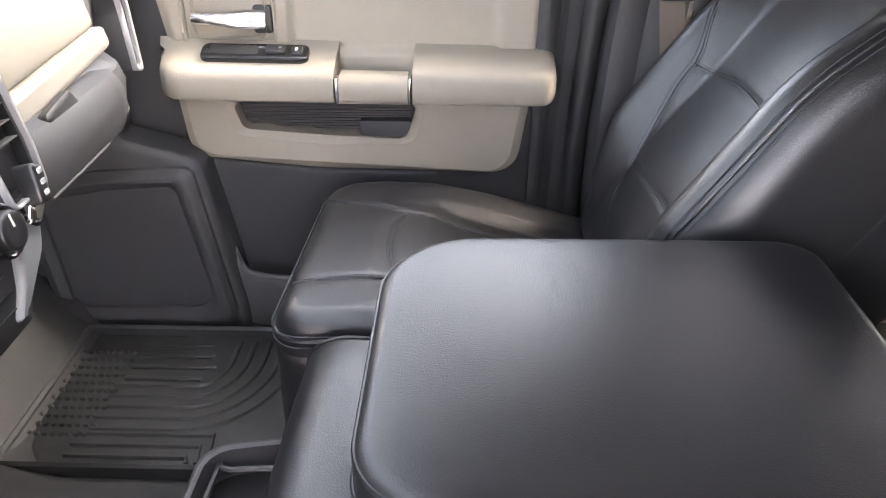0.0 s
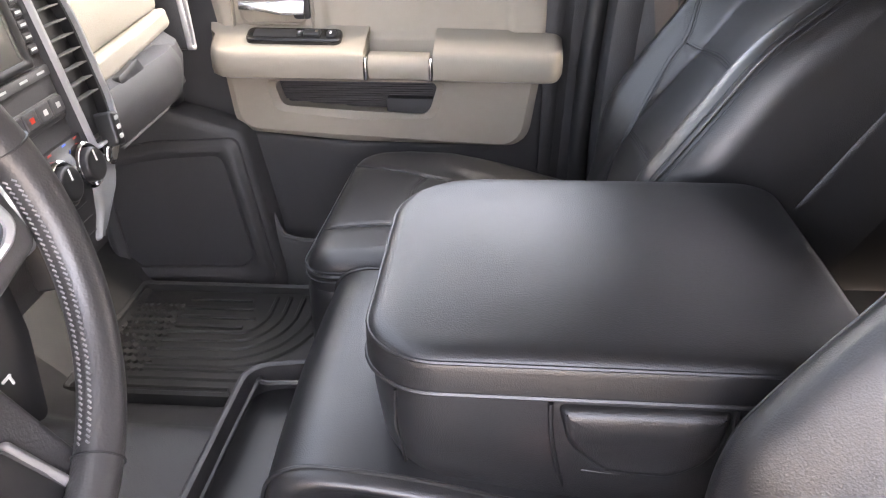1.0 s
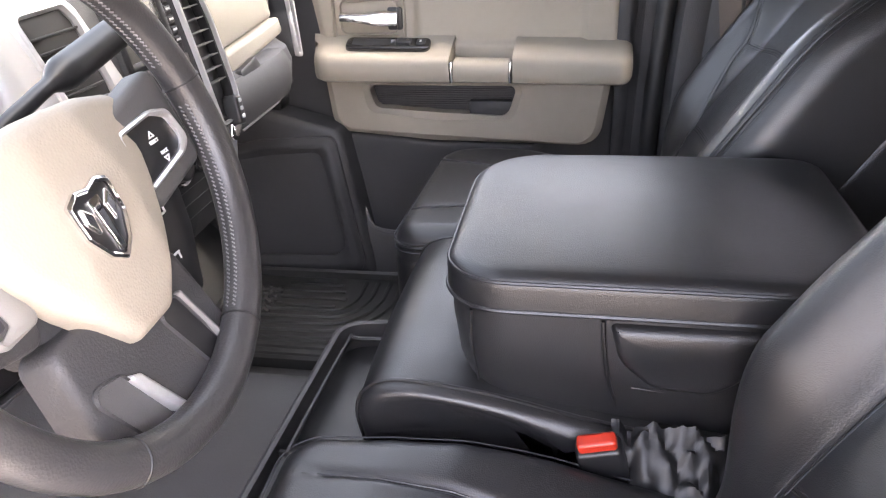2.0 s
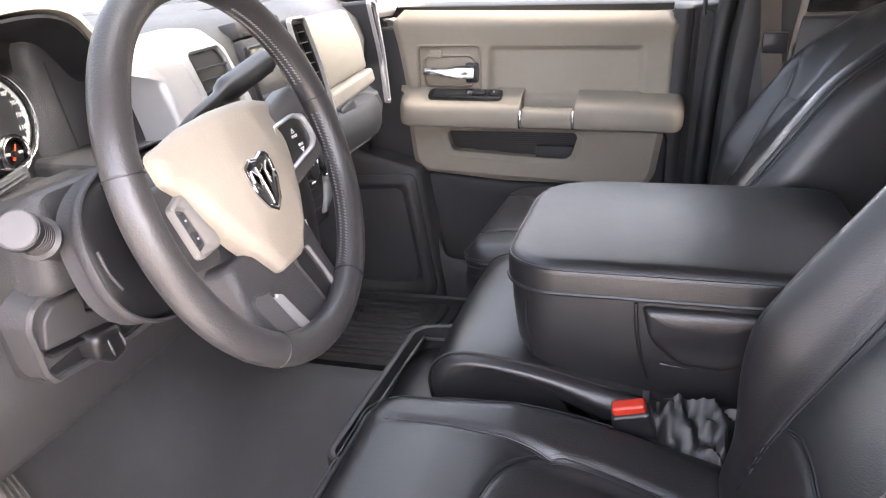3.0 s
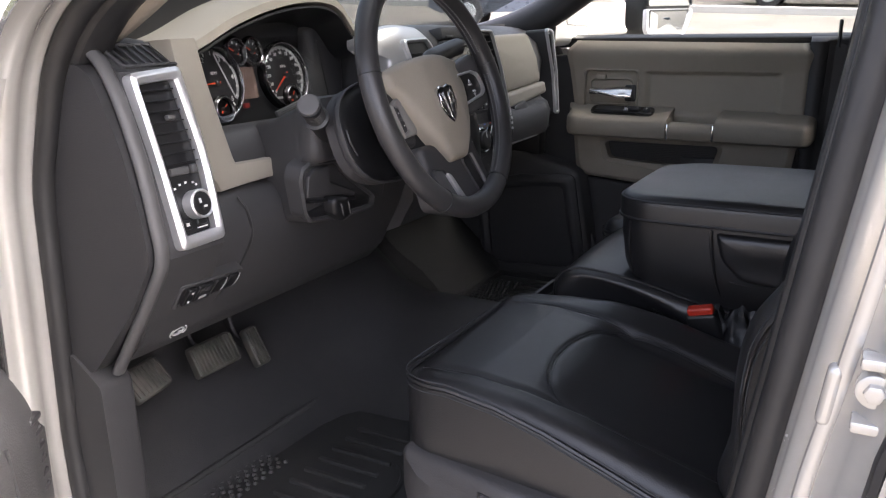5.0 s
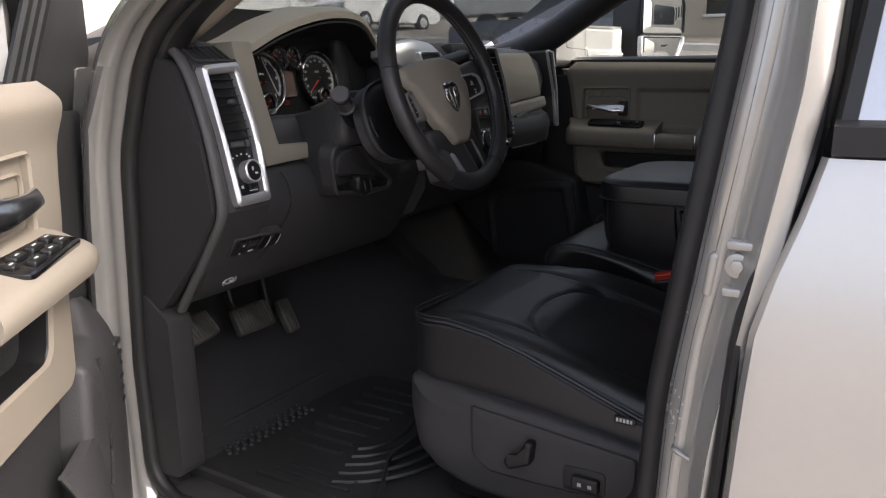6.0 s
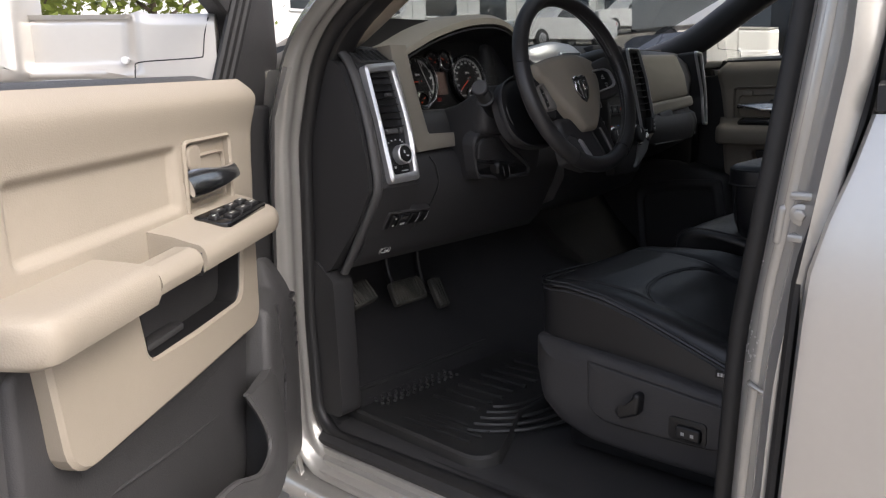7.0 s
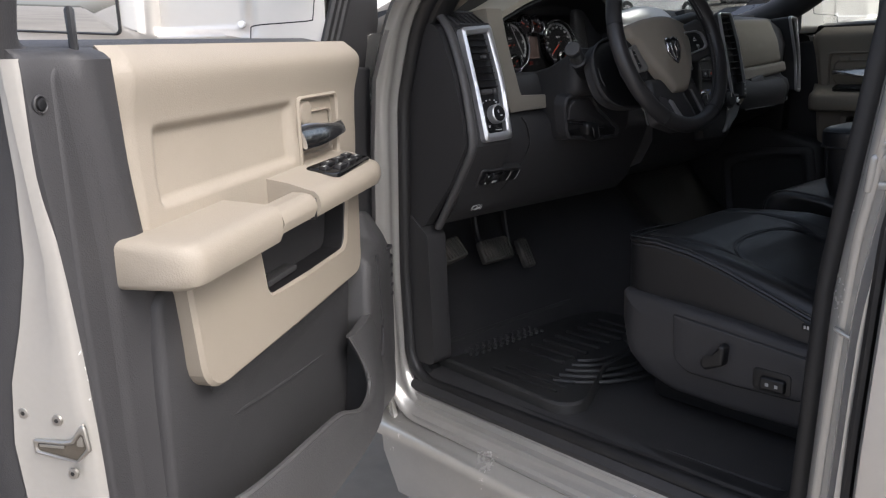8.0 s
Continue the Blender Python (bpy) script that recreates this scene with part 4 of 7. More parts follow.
    part("arm_seam", tube(spline([AM @ Vector(p) for p in ((0.100, 1.552, -0.001), (0.098, 1.582, 0.0), (0.090, 1.593, 0.0), (0.03, 1.597, 0.0), (-0.018, 1.600, 0.0), (-0.026, 1.606, 0.0), (-0.031, 1.64, 0.0), (-0.040, 1.672, -0.002))], 4), 0.0012, n=5), BLACK, mir)
    part("arm_screw", slab(disc(0.121, 1.597, 0.007, 14), -0.032, -0.016, AM, 0.0015), WHITE_PAINT, mir)
    x0, x1 = (0.285, 0.66) if driver else (0.395, 0.735)
    hd = rpoly([(x0, 1.575, 0.02), (x0 + 0.02, 1.555, 0.03), (x1 - 0.06, 1.545, 0.06), (x1, 1.63, 0.05), (x1, 1.80, 0.05), (x0, 1.815, 0.04)], n=6)
    c2 = Vector(((x0 + x1) / 2, 1.68))
    head = part("mirror_head", dome(hd, -0.11, 0.012, 0.03, AM @ Matrix.Translation((0, 0, 0.02)), rings=3), PAINT if driver else BLACK, d, "large towing mirror housing")
    HM = AM @ Matrix.Translation((0, 0, 0.02))
    gi = 0.06 if driver else 0.012
    gl = rpoly([(x0 + gi, 1.655 if not driver else 1.583, 0.01), (x1 - 0.015, 1.660 if not driver else 1.600, 0.03 if driver else 0.01), (x1 - 0.015, 1.79, 0.03), (x0 + gi, 1.80, 0.03)], n=5)
    part("mirror_pane", slab(gl, 0.006, 0.0145, HM, 0.0008), MIRROR, head, "flat mirror glass")
    part("pane_rim", hoop([p + (p - c2).normalized() * 0.006 for p in gl], gl, 0.006, 0.019, 0.002, HM), BLACK, head)
    if not driver:
        cx_ = rpoly([(x0 + 0.014, 1.580, 0.02), (x0 + 0.03, 1.562, 0.03), (x1 - 0.07, 1.555, 0.05), (x1 - 0.016, 1.625, 0.03), (x1 - 0.016, 1.646, 0.01), (x0 + 0.014, 1.643, 0.01)], n=5)
        cc = Vector(((x0 + x1) / 2, 1.60))
        part("convex_pane", dome(cx_, 0.006, lambda x, y: 0.0185 - 0.35 * ((x - cc.x) ** 2 + (y - cc.y) ** 2), 0.001, HM, rings=5), MIRROR, head, "small convex spotter mirror")
        part("convex_rim", hoop([p + (p - cc).normalized() * 0.010 for p in cx_], cx_, 0.0, 0.019, 0.003, HM), WHITE_PAINT, head, "pale mirror rim")

    # latch end of the door
    EM = axes(M @ Vector((0.314 if driver else 0.352, 0.0, -0.065)), M.to_3x3() @ Vector((0, 0, -1)), M.to_3x3() @ Vector((0, 1, 0)))
    if (EM.to_3x3() @ Vector((0, 0, 1))).dot(M.to_3x3() @ Vector((1, 0, 0))) < 0:
        EM = EM @ Matrix.Diagonal((1, 1, -1, 1))
    if driver:
        # painted end face: thin above, full depth at the latch
        ends = [(1.548, 0.337, 0.062, 0.312), (1.42, 0.326, 0.056, 0.315), (1.33, 0.318, 0.062, 0.314), (1.25, 0.314, 0.082, 0.315), (1.18, 0.312, 0.104, 0.317), (1.10, 0.306, 0.116, 0.316), (0.95, 0.296, 0.116, 0.306), (0.74, 0.286, 0.112, 0.295)]
        rings, seal = [], []
        for y, xi, zo, xo in ends:
            rings.append([M @ Vector((x, y, z)) for x, z in ((xi - 0.05, -0.012), (xi - 0.004, -0.014), (xi + 0.001, -0.020), (xi + 0.004, -0.030), (0.5 * (xi + xo) + 0.002, -0.5 * zo), (xo, -zo + 0.010), (xo + 0.003, -zo + 0.002), (xo - 0.002, -zo - 0.002), (xo - 0.05, -zo))])
            seal.append([M @ Vector((x, y, z)) for x, z in ((xo - 0.004, -zo + 0.002), (xo + 0.001, -zo - 0.004), (xo + 0.002, -zo - 0.045), (xo - 0.004, -zo - 0.055), (xo - 0.03, -zo - 0.05), (xo - 0.03, -zo))])
        part("edge_face", loft(rings), PAINT_JAMB, d, "silver painted door edge", sharp=50)
        # dark grey strip down the outer side of the end face
        part("edge_strip", loft(seal), GREY, d, "dark grey strip along the outer door edge", sharp=50)
        EM = EM @ Matrix.Translation((-0.010, 0.048, 0)) @ Matrix.Diagonal((0.72, 1, 1, 1))
        def lx(q):
            return [(0.047 - (x + 0.046) * 1.15, y + 0.004) for x, y in q][::-1]
        lo_, li_ = [rpoly(lx(q), 0.005, 4) for q in ([(-0.046, 1.036), (-0.046, 1.056), (0.006, 1.057), (0.020, 1.060), (0.044, 1.086), (0.050, 1.048), (0.026, 1.031), (-0.016, 1.034)],
                                              [(-0.040, 1.041), (-0.040, 1.051), (0.008, 1.052), (0.022, 1.055), (0.040, 1.073), (0.044, 1.051), (0.024, 1.033), (-0.014, 1.038)])]
        lat = part("door_latch", hoop(lo_, li_, 0.0, 0.0045, 0.0015, EM), STEEL, d, "steel door latch")
        part("latch_slot", slab(li_, 0.0, 0.0022, EM, 0.0005), mat("greased_latch_well", (0.085, 0.072, 0.055), 0.45, var=0.35, vscale=60), lat)
        part("latch_claw", slab(rpoly(lx([(0.026, 1.052), (0.040, 1.052), (0.038, 1.068), (0.030, 1.060)]), 0.003), 0.002, 0.0032, EM, 0.001), STEEL, lat)
        part("latch_lip", slab(rpoly(lx([(-0.036, 1.046), (0.006, 1.047), (0.006, 1.051), (-0.036, 1.050)]), 0.0015), 0.002, 0.0035, EM, 0.0008), STEEL, lat)
        for x, y in ((0.058, 1.092), (-0.006, 1.087), (-0.022, 1.019)):
            bo = part("latch_bolt", slab([Vector((x + 0.0095 * math.cos(a), y + 0.007 * math.sin(a))) for a in np.linspace(0, 2 * math.pi, 16, endpoint=False)], 0.0, 0.0035, EM, 0.0012), STEEL, d)
            part("bolt_socket", slab([Vector((x + 0.0042 * math.cos(a), y + 0.003 * math.sin(a))) for a in np.linspace(0, 2 * math.pi, 6, endpoint=False)], 0.002, 0.0038, EM, 0.0002), BLACK, bo)
        part("trim_screw", slab(disc(0.316, 1.501, 0.0065, 14), -0.03, -0.0060, M, 0.002), BLACK, d)
        part("screw_seat", hoop(disc(0.316, 1.501, 0.0105, 20), disc(0.316, 1.501, 0.0072, 20), -0.03, -0.0072, 0.0015, M), GREY, d)
    return d


front_door("passenger_door", "closed passenger door with beige trim, dark lower panel and towing mirror", PASS_M, False)
front_door("driver_door", "driver's door swung wide, beige and dark grey trim, silver edge", DRV_M, True)


# ---------- dashboard ----------
dash = thing("dashboard", "dark grey and beige pickup dashboard with silver bezels", "dashboard", (-0.6, 0.0, 1.1))
FX = axes((0, 0, 0), (0, 1, 0), (0, 0, 1))          # local x to the passenger side, y up, z to the rear


def face(x, slope=0.0, z_ref=1.43):
    """Frame on a dash face at x (towards the rear), leaning back by slope degrees about the height z_ref."""
    return Matrix.Translation((x, 0, z_ref)) @ Matrix.Rotation(radians(-slope), 4, "Y") @ Matrix.Translation((0, 0, -z_ref)) @ FX


# lower body over the full width: knee panel driver side, lower pad passenger side
low_d = [(-0.95, 1.37), (-0.50, 1.368), (-0.466, 1.358), (-0.444, 1.335), (-0.436, 1.30), (-0.455, 1.25), (-0.505, 1.16), (-0.54, 1.125), (-0.60, 1.115), (-0.95, 1.16)]
part("knee_panel", sect(low_d, -0.80, -0.16, n=2), GREY, dash, "dark grey knee panel")
part("knee_seam", tube(spline([(-0.446, -0.640, 1.355), (-0.437, -0.630, 1.33), (-0.442, -0.624, 1.28), (-0.478, -0.652, 1.21), (-0.520, -0.708, 1.145)], 6), 0.0022, n=6, up=(0, 1, 0)), BLACK, dash)
pas = [(-0.95, 1.602), (-0.66, 1.602), (-0.585, 1.592), (-0.535, 1.575), (-0.505, 1.55), (-0.490, 1.50), (-0.478, 1.43), (-0.462, 1.402), (-0.440, 1.39), (-0.430, 1.365), (-0.434, 1.335), (-0.470, 1.300), (-0.56, 1.255), (-0.70, 1.21), (-0.95, 1.18)]
part("passenger_dash_body", sect(pas, 0.22, 0.80, f=lambda x, y, z: (x - 0.03 * sstep(0.62, 0.82, y) - 0.09 * sstep(0.60, 0.78, y) * sstep(1.46, 1.38, z), y, z), n=16), GREY, dash, "dark grey passenger side of the dashboard")
part("lower_pad", sect([(-0.462, 1.400), (-0.438, 1.392), (-0.424, 1.368), (-0.424, 1.335), (-0.431, 1.312), (-0.47, 1.300), (-0.48, 1.40)], 0.272, 0.735, f=lambda x, y, z: (x + 0.004 - 0.12 * sstep(0.56, 0.76, y), y, z + 0.03 * sstep(0.60, 0.74, y) * (z < 1.38)), n=14), GREY, dash, "grey lower dash pad")
part("pad_edge", tube([(-0.428, 0.33, 1.308), (-0.428, 0.50, 1.310), (-0.440, 0.62, 1.322), (-0.480, 0.70, 1.340)], 0.0022, n=6), GREY_MID, dash)
# beige upper glovebox door, its grip notch and lip
gm = face(-0.487, 7.5, 1.47)
gdoor = rpoly([(0.285, 1.422), (0.632, 1.443, 0.01), (0.606, 1.52, 0.2), (0.578, 1.580, 0.02), (0.275, 1.577)], 0.008)
glove = part("glovebox_door", dome(gdoor, -0.03, lambda x, y: 0.010 + 0.010 * bump1(y, 1.50, 0.06), 0.010, gm, rings=4), DASH_BEIGE, dash, "beige upper glovebox door")
part("glovebox_lip", dome(rpoly([(0.290, 1.379), (0.640, 1.411, 0.01), (0.632, 1.443), (0.285, 1.422)], 0.006), -0.03, 0.026, 0.008, gm), DASH_BEIGE, glove)
part("grip_notch", slab(rpoly([(0.392, 1.366), (0.466, 1.376), (0.446, 1.410), (0.366, 1.400)], 0.006), -0.01, 0.0015, face(-0.4305, 14, 1.375), 0.001), BLACK, dash, "dark grip notch")
# dash top
top = []
for i in range(19):
    y = -0.83 + 1.70 * i / 18
    top.append([(-1.14, y, 1.500), (-1.02, y, 1.555), (-0.85, y, 1.59), (-0.66, y, 1.604)])
part("dash_top", thick(strip(top), 0.02), GREY, dash)

# instrument hood and cluster
HOOD = spline([(-0.72, 1.572, 0), (-0.64, 1.592, 0), (-0.54, 1.632, 0), (-0.43, 1.660, 0), (-0.33, 1.668, 0), (-0.27, 1.656, 0), (-0.235, 1.625, 0), (-0.20, 1.592, 0), (-0.15, 1.585, 0)], 6)


def hood_z(y):
    return float(np.interp(y, [p.x for p in HOOD], [p.y for p in HOOD]))


hood = []
N = 33
for i in range(N):
    t = i / (N - 1)
    y = -0.690 + 0.53 * t
    z = hood_z(y)
    hood.append([(-0.92, y, 1.595 + 0.3 * (z - 1.595)), (-0.76, y, z + 0.004), (-0.62, y, z + 0.008), (-0.53, y, z + 0.004), (-0.508, y, z - 0.006), (-0.506, y, z - 0.020), (-0.53, y, z - 0.026), (-0.62, y, z - 0.04)])
part("instrument_hood", thick(strip(hood), 0.006), DASH_BEIGE, dash, "beige padded instrument hood")
hin = []
for i in range(N):
    t = i / (N - 1)
    y = -0.668 + 0.486 * t
    z = hood_z(y) - 0.026
    hin.append([(-0.512, y, z), (-0.56, y, z - 0.012), (-0.62, y, z - 0.03), (-0.66, y, z - 0.05)])
part("hood_lining", thick(strip(hin), 0.004), BLACK, dash, "black hood lining")
part("instrument_backing", block(-0.70, -0.60, -0.69, -0.17, 1.36, 1.66), BLACK, dash)
part("cluster_floor", thick(strip([[(-0.60, y, 1.440), (-0.53, y, 1.440), (-0.522, y, 1.436), (-0.47, y, 1.392)] for y in (-0.68, -0.45, -0.17)]), 0.01), GREY, dash)
part("instrument_side_panel", block(-0.66, -0.575, -0.283, -0.165, 1.38, 1.61, 0.02, 4), GREY, dash)
part("panel_seam", tube([(-0.5745, -0.257, 1.580), (-0.5745, -0.249, 1.55), (-0.5745, -0.222, 1.45), (-0.5745, -0.216, 1.43)], 0.0018, n=6, up=(1, 0, 0)), BLACK, dash)
part("steering_shroud_panel", block(-0.66, -0.475, -0.30, -0.16, 1.32, 1.46, 0.012), GREY, dash)
# beige strip down the outer side of the cluster with its short foot
TF = face(-0.470, 3, 1.45)
tr_rows = []
for (a0, b0), (a1, b1) in (((-0.716, 1.592), (-0.668, 1.592)), ((-0.708, 1.53), (-0.656, 1.53)), ((-0.698, 1.48), (-0.642, 1.48)), ((-0.688, 1.44), (-0.630, 1.44)), ((-0.676, 1.40), (-0.622, 1.412)), ((-0.655, 1.364), (-0.617, 1.402)), ((-0.60, 1.3665), (-0.60, 1.4015)), ((-0.56, 1.3675), (-0.56, 1.4005)), ((-0.534, 1.368), (-0.534, 1.400))):
    o, n_ = Vector((a0, b0, 0)), Vector((a1, b1, 0))
    d = (n_ - o).normalized() * 0.004
    tr_rows.append([TF @ (p + Vector((0, 0, z))) for p, z in ((o, -0.06), (o, 0.0), (o + d * 0.3, 0.0028), (o + d, 0.004), (n_ - d, 0.004), (n_ - d * 0.3, 0.0028), (n_, 0.0), (n_, -0.06))])
part("instrument_side_trim", loft(tr_rows), DASH_BEIGE, dash, "beige trim beside the instruments")

part("steering_panel", sect([(-0.53, 1.452), (-0.503, 1.450), (-0.492, 1.443), (-0.456, 1.395), (-0.432, 1.345), (-0.45, 1.31), (-0.53, 1.31)], -0.528, -0.25, n=2), GREY, dash, "dark grey panel round the steering column")
part("steering_panel", sect([(-0.53, 1.452), (-0.503, 1.450), (-0.492, 1.443), (-0.478, 1.41), (-0.478, 1.385), (-0.53, 1.385)], -0.645, -0.5285, n=2), GREY, dash)
part("panel_seam", tube([(-0.4735, -0.525, 1.417), (-0.4735, -0.45, 1.417), (-0.4735, -0.26, 1.417)], 0.0016, n=5, up=(1, 0, 0)), BLACK, dash)
CM = face(-0.590, 10, 1.50)


def gauge(cx, cy, r, parent_label, big=True):
    g = part("gauge_dial", slab(disc(cx, cy, r, 40), -0.012, 0.004, CM, 0.001), DIAL, cluster, parent_label)
    part("gauge_ring", hoop(disc(cx, cy, r + 0.006, 40), disc(cx, cy, r - 0.001, 40), -0.004, 0.013, 0.003, CM), PIANO, g, "glossy dark gauge ring")
    part("ring_edge", hoop(disc(cx, cy, r + 0.0022, 40), disc(cx, cy, r + 0.0008, 40), 0.010, 0.0142, 0.0004, CM), CHROME, g)
    return g


cluster = part("instrument_cluster", slab(rrect(-0.437, 1.505, 0.385, 0.165, 0.02), -0.03, -0.004, CM), BLACK, dash, "instrument cluster with white dials")


def ticks(g, cx, cy, r0, r1, a0, a1, n, w=0.0012):
    bm = bmesh.new()
    for i in range(n):
        a = radians(a0 + (a1 - a0) * i / (n - 1))
        q = CM @ Matrix.Translation((cx, cy, 0.0046)) @ Matrix.Rotation(a, 4, "Z")
        vs = [bm.verts.new(q @ Vector(p)) for p in ((r0, -w, 0), (r1, -w, 0), (r1, w, 0), (r0, w, 0))]
        bm.faces.new(vs)
    part("scale_marks", thick(bm, 0.0004), WHITE, g)


def numbers(g, cx, cy, r, a0, a1, words, size):
    for i, w in enumerate(words):
        a = radians(a0 + (a1 - a0) * i / (len(words) - 1))
        part("numeral", text_mesh(w, size, CM @ Matrix.Translation((cx + r * math.cos(a), cy + r * math.sin(a), 0.005))), WHITE, g)


def needle(g, cx, cy, r, a):
    q = CM @ Matrix.Translation((cx, cy, 0.007)) @ Matrix.Rotation(radians(a), 4, "Z")
    part("needle", loft([[q @ Vector((-0.008, -0.0016, 0)), q @ Vector((-0.008, 0.0016, 0)), q @ Vector((-0.008, 0.0016, 0.002)), q @ Vector((-0.008, -0.0016, 0.002))],
                         [q @ Vector((r, -0.0006, 0)), q @ Vector((r, 0.0006, 0)), q @ Vector((r, 0.0006, 0.0015)), q @ Vector((r, -0.0006, 0.0015))]]), RED_GLOW, g, "red needle")
    part("needle_cap", slab(disc(cx, cy, 0.0045, 16), 0.006, 0.012, CM, 0.002), BLACK, g)


g = gauge(-0.342, 1.518, 0.0575, "speedometer dial")
part("scale_band", hoop([Vector((-0.342 + 0.054 * math.cos(a), 1.518 + 0.054 * math.sin(a))) for a in np.linspace(radians(-55), radians(230), 48)] , [Vector((-0.342 + 0.049 * math.cos(a), 1.518 + 0.049 * math.sin(a))) for a in np.linspace(radians(-55), radians(230), 48)], 0.003, 0.0046, 0.0003, CM), GREYPRINT, g)
ticks(g, -0.342, 1.518, 0.047, 0.054, 225, -48, 25)
numbers(g, -0.342, 1.518, 0.042, 222, -42, [str(k) for k in range(0, 121, 10)], 0.0085)
part("unit_word", text_mesh("MPH", 0.0075, CM @ Matrix.Translation((-0.342, 1.5345, 0.005))), WHITE, g)
needle(g, -0.342, 1.518, 0.043, 218)
s = gauge(-0.333, 1.476, 0.019, "small gauge dial")
needle(s, -0.333, 1.476, 0.013, 60)
g = gauge(-0.521, 1.5155, 0.0575, "rev counter dial")
part("scale_band", hoop([Vector((-0.521 + 0.054 * math.cos(a), 1.5155 + 0.054 * math.sin(a))) for a in np.linspace(radians(-35), radians(80), 24)], [Vector((-0.521 + 0.049 * math.cos(a), 1.5155 + 0.049 * math.sin(a))) for a in np.linspace(radians(-35), radians(80), 24)], 0.003, 0.0046, 0.0003, CM), GREYPRINT, g)
ticks(g, -0.521, 1.5155, 0.047, 0.054, 225, -48, 15)
numbers(g, -0.521, 1.5155, 0.043, 222, -42, list("012345"), 0.012)
part("unit_word", text_mesh("RPM", 0.0075, CM @ Matrix.Translation((-0.521, 1.532, 0.005))), WHITE, g)
needle(g, -0.521, 1.5155, 0.040, 183)
s = gauge(-0.518, 1.470, 0.019, "small gauge dial")
needle(s, -0.518, 1.470, 0.013, 40)
for cx in (-0.462, -0.420):
    s = gauge(cx, 1.565, 0.021, "small gauge dial")
    ticks(s, cx, 1.565, 0.014, 0.019, 200, -20, 7, 0.0008)
    needle(s, cx, 1.565, 0.015, 150)
part("message_display", slab(rrect(-0.439, 1.511, 0.041, 0.056, 0.003), -0.006, 0.002, CM, 0.001), LCD, cluster, "unlit message display")
part("warning_light", slab(rrect(-0.452, 1.472, 0.012, 0.009, 0.002), -0.006, 0.0015, CM, 0.0005), RED_DIM, cluster, "unlit red warning lamp")
lens = part("cluster_lens", slab(rrect(-0.437, 1.507, 0.38, 0.16, 0.02), 0.020, 0.022, CM, 0.0005), LENS, cluster, "clear instrument lens")
lens.visible_shadow = False

sp_ = part("cluster_plate", slab(rpoly([(-0.449, 1.463), (-0.380, 1.478), (-0.376, 1.462), (-0.443, 1.452)], 0.002), -0.004, 0.002, face(-0.522, 0, 1.46), 0.0006), GREY_MID, dash, "small slotted plate under the dials")
for k in (0, 1):
    part("plate_slot", tube([(-0.5195, -0.438 + 0.003 * k, 1.4610 - 0.005 * k), (-0.5195, -0.386 + 0.003 * k, 1.4705 - 0.005 * k)], 0.0014, n=5), BLACK, sp_)

# driver's outer bezel: vent, light switch panel
part("dash_corner", sect([(-0.95, 1.60), (-0.56, 1.594), (-0.530, 1.590), (-0.468, 1.552), (-0.440, 1.45), (-0.420, 1.36), (-0.409, 1.305), (-0.440, 1.250), (-0.545, 1.122), (-0.62, 1.11), (-0.95, 1.14)], -0.815, -0.712, n=3), GREY, dash, "dark grey outer end of the dashboard")
ed = spline([(-0.72, -0.810, 1.594), (-0.57, -0.814, 1.594), (-0.510, -0.818, 1.578), (-0.468, -0.822, 1.530), (-0.432, -0.826, 1.44), (-0.414, -0.828, 1.36), (-0.410, -0.828, 1.308), (-0.438, -0.826, 1.258), (-0.542, -0.818, 1.116)], 7)
part("dash_edge_rim", tube(ed, 0.008, 0.011, n=14, up=(0, 1, 0)), GREY_MID, dash, "dark grey rim round the dashboard end")
ec = rpoly([(-0.60, 1.57, 0.02), (-0.49, 1.56, 0.04), (-0.445, 1.46, 0.2), (-0.420, 1.36, 0.2), (-0.416, 1.305, 0.03), (-0.465, 1.225, 0.08), (-0.56, 1.12, 0.03), (-0.66, 1.11, 0.02)], n=4)
part("dash_end_cover", dome(ec, -0.03, 0.012, 0.008, axes((0, -0.815, 0), (-1, 0, 0), (0, 0, 1)) @ Matrix.Diagonal((-1, 1, 1, 1)), rings=2), END_GREY, dash, "dark grey dashboard end cover")
BM_ = face(-0.440, 12.5, 1.43)
bo = rpoly([(-0.802, 1.308), (-0.720, 1.310), (-0.714, 1.43, 0.4), (-0.726, 1.556), (-0.813, 1.550), (-0.805, 1.43, 0.4)], 0.009, 5)
bi = rpoly([(-0.789, 1.325), (-0.733, 1.327), (-0.728, 1.43, 0.4), (-0.741, 1.539), (-0.802, 1.535), (-0.794, 1.43, 0.4)], 0.005, 5)
bez = part("vent_bezel", hoop(bo, bi, -0.02, 0.022, 0.005, BM_, zi=0.0), SATIN, dash, "satin silver bezel round vent and light switch")
part("bezel_panel", slab(bi, -0.02, 0.006, BM_, 0.001), BLACK, bez, "black switch panel")
for i in range(8):
    z = 1.425 + 0.0145 * i
    xl, xr = -0.796 - 0.008 * (z - 1.43) / 0.11, -0.726 - 0.013 * (z - 1.43) / 0.11
    part("vent_slat", block(xl + 0.004, xr - 0.004, z - 0.0009, z + 0.0009, 0.004, 0.012, 0.0004, M=BM_), BLACK, bez)
part("vent_tab", block(-0.771, -0.757, 1.484, 1.491, 0.012, 0.021, 0.002, M=BM_), GREY_MID, bez)
part("vent_wheel", block(-0.783, -0.750, 1.409, 1.420, 0.004, 0.013, 0.003, M=BM_), GREY_MID, bez)
part("vent_wheel", block(-0.747, -0.736, 1.408, 1.421, 0.004, 0.015, 0.003, M=BM_), GREY_MID, bez)
KC = (-0.753, 1.365)
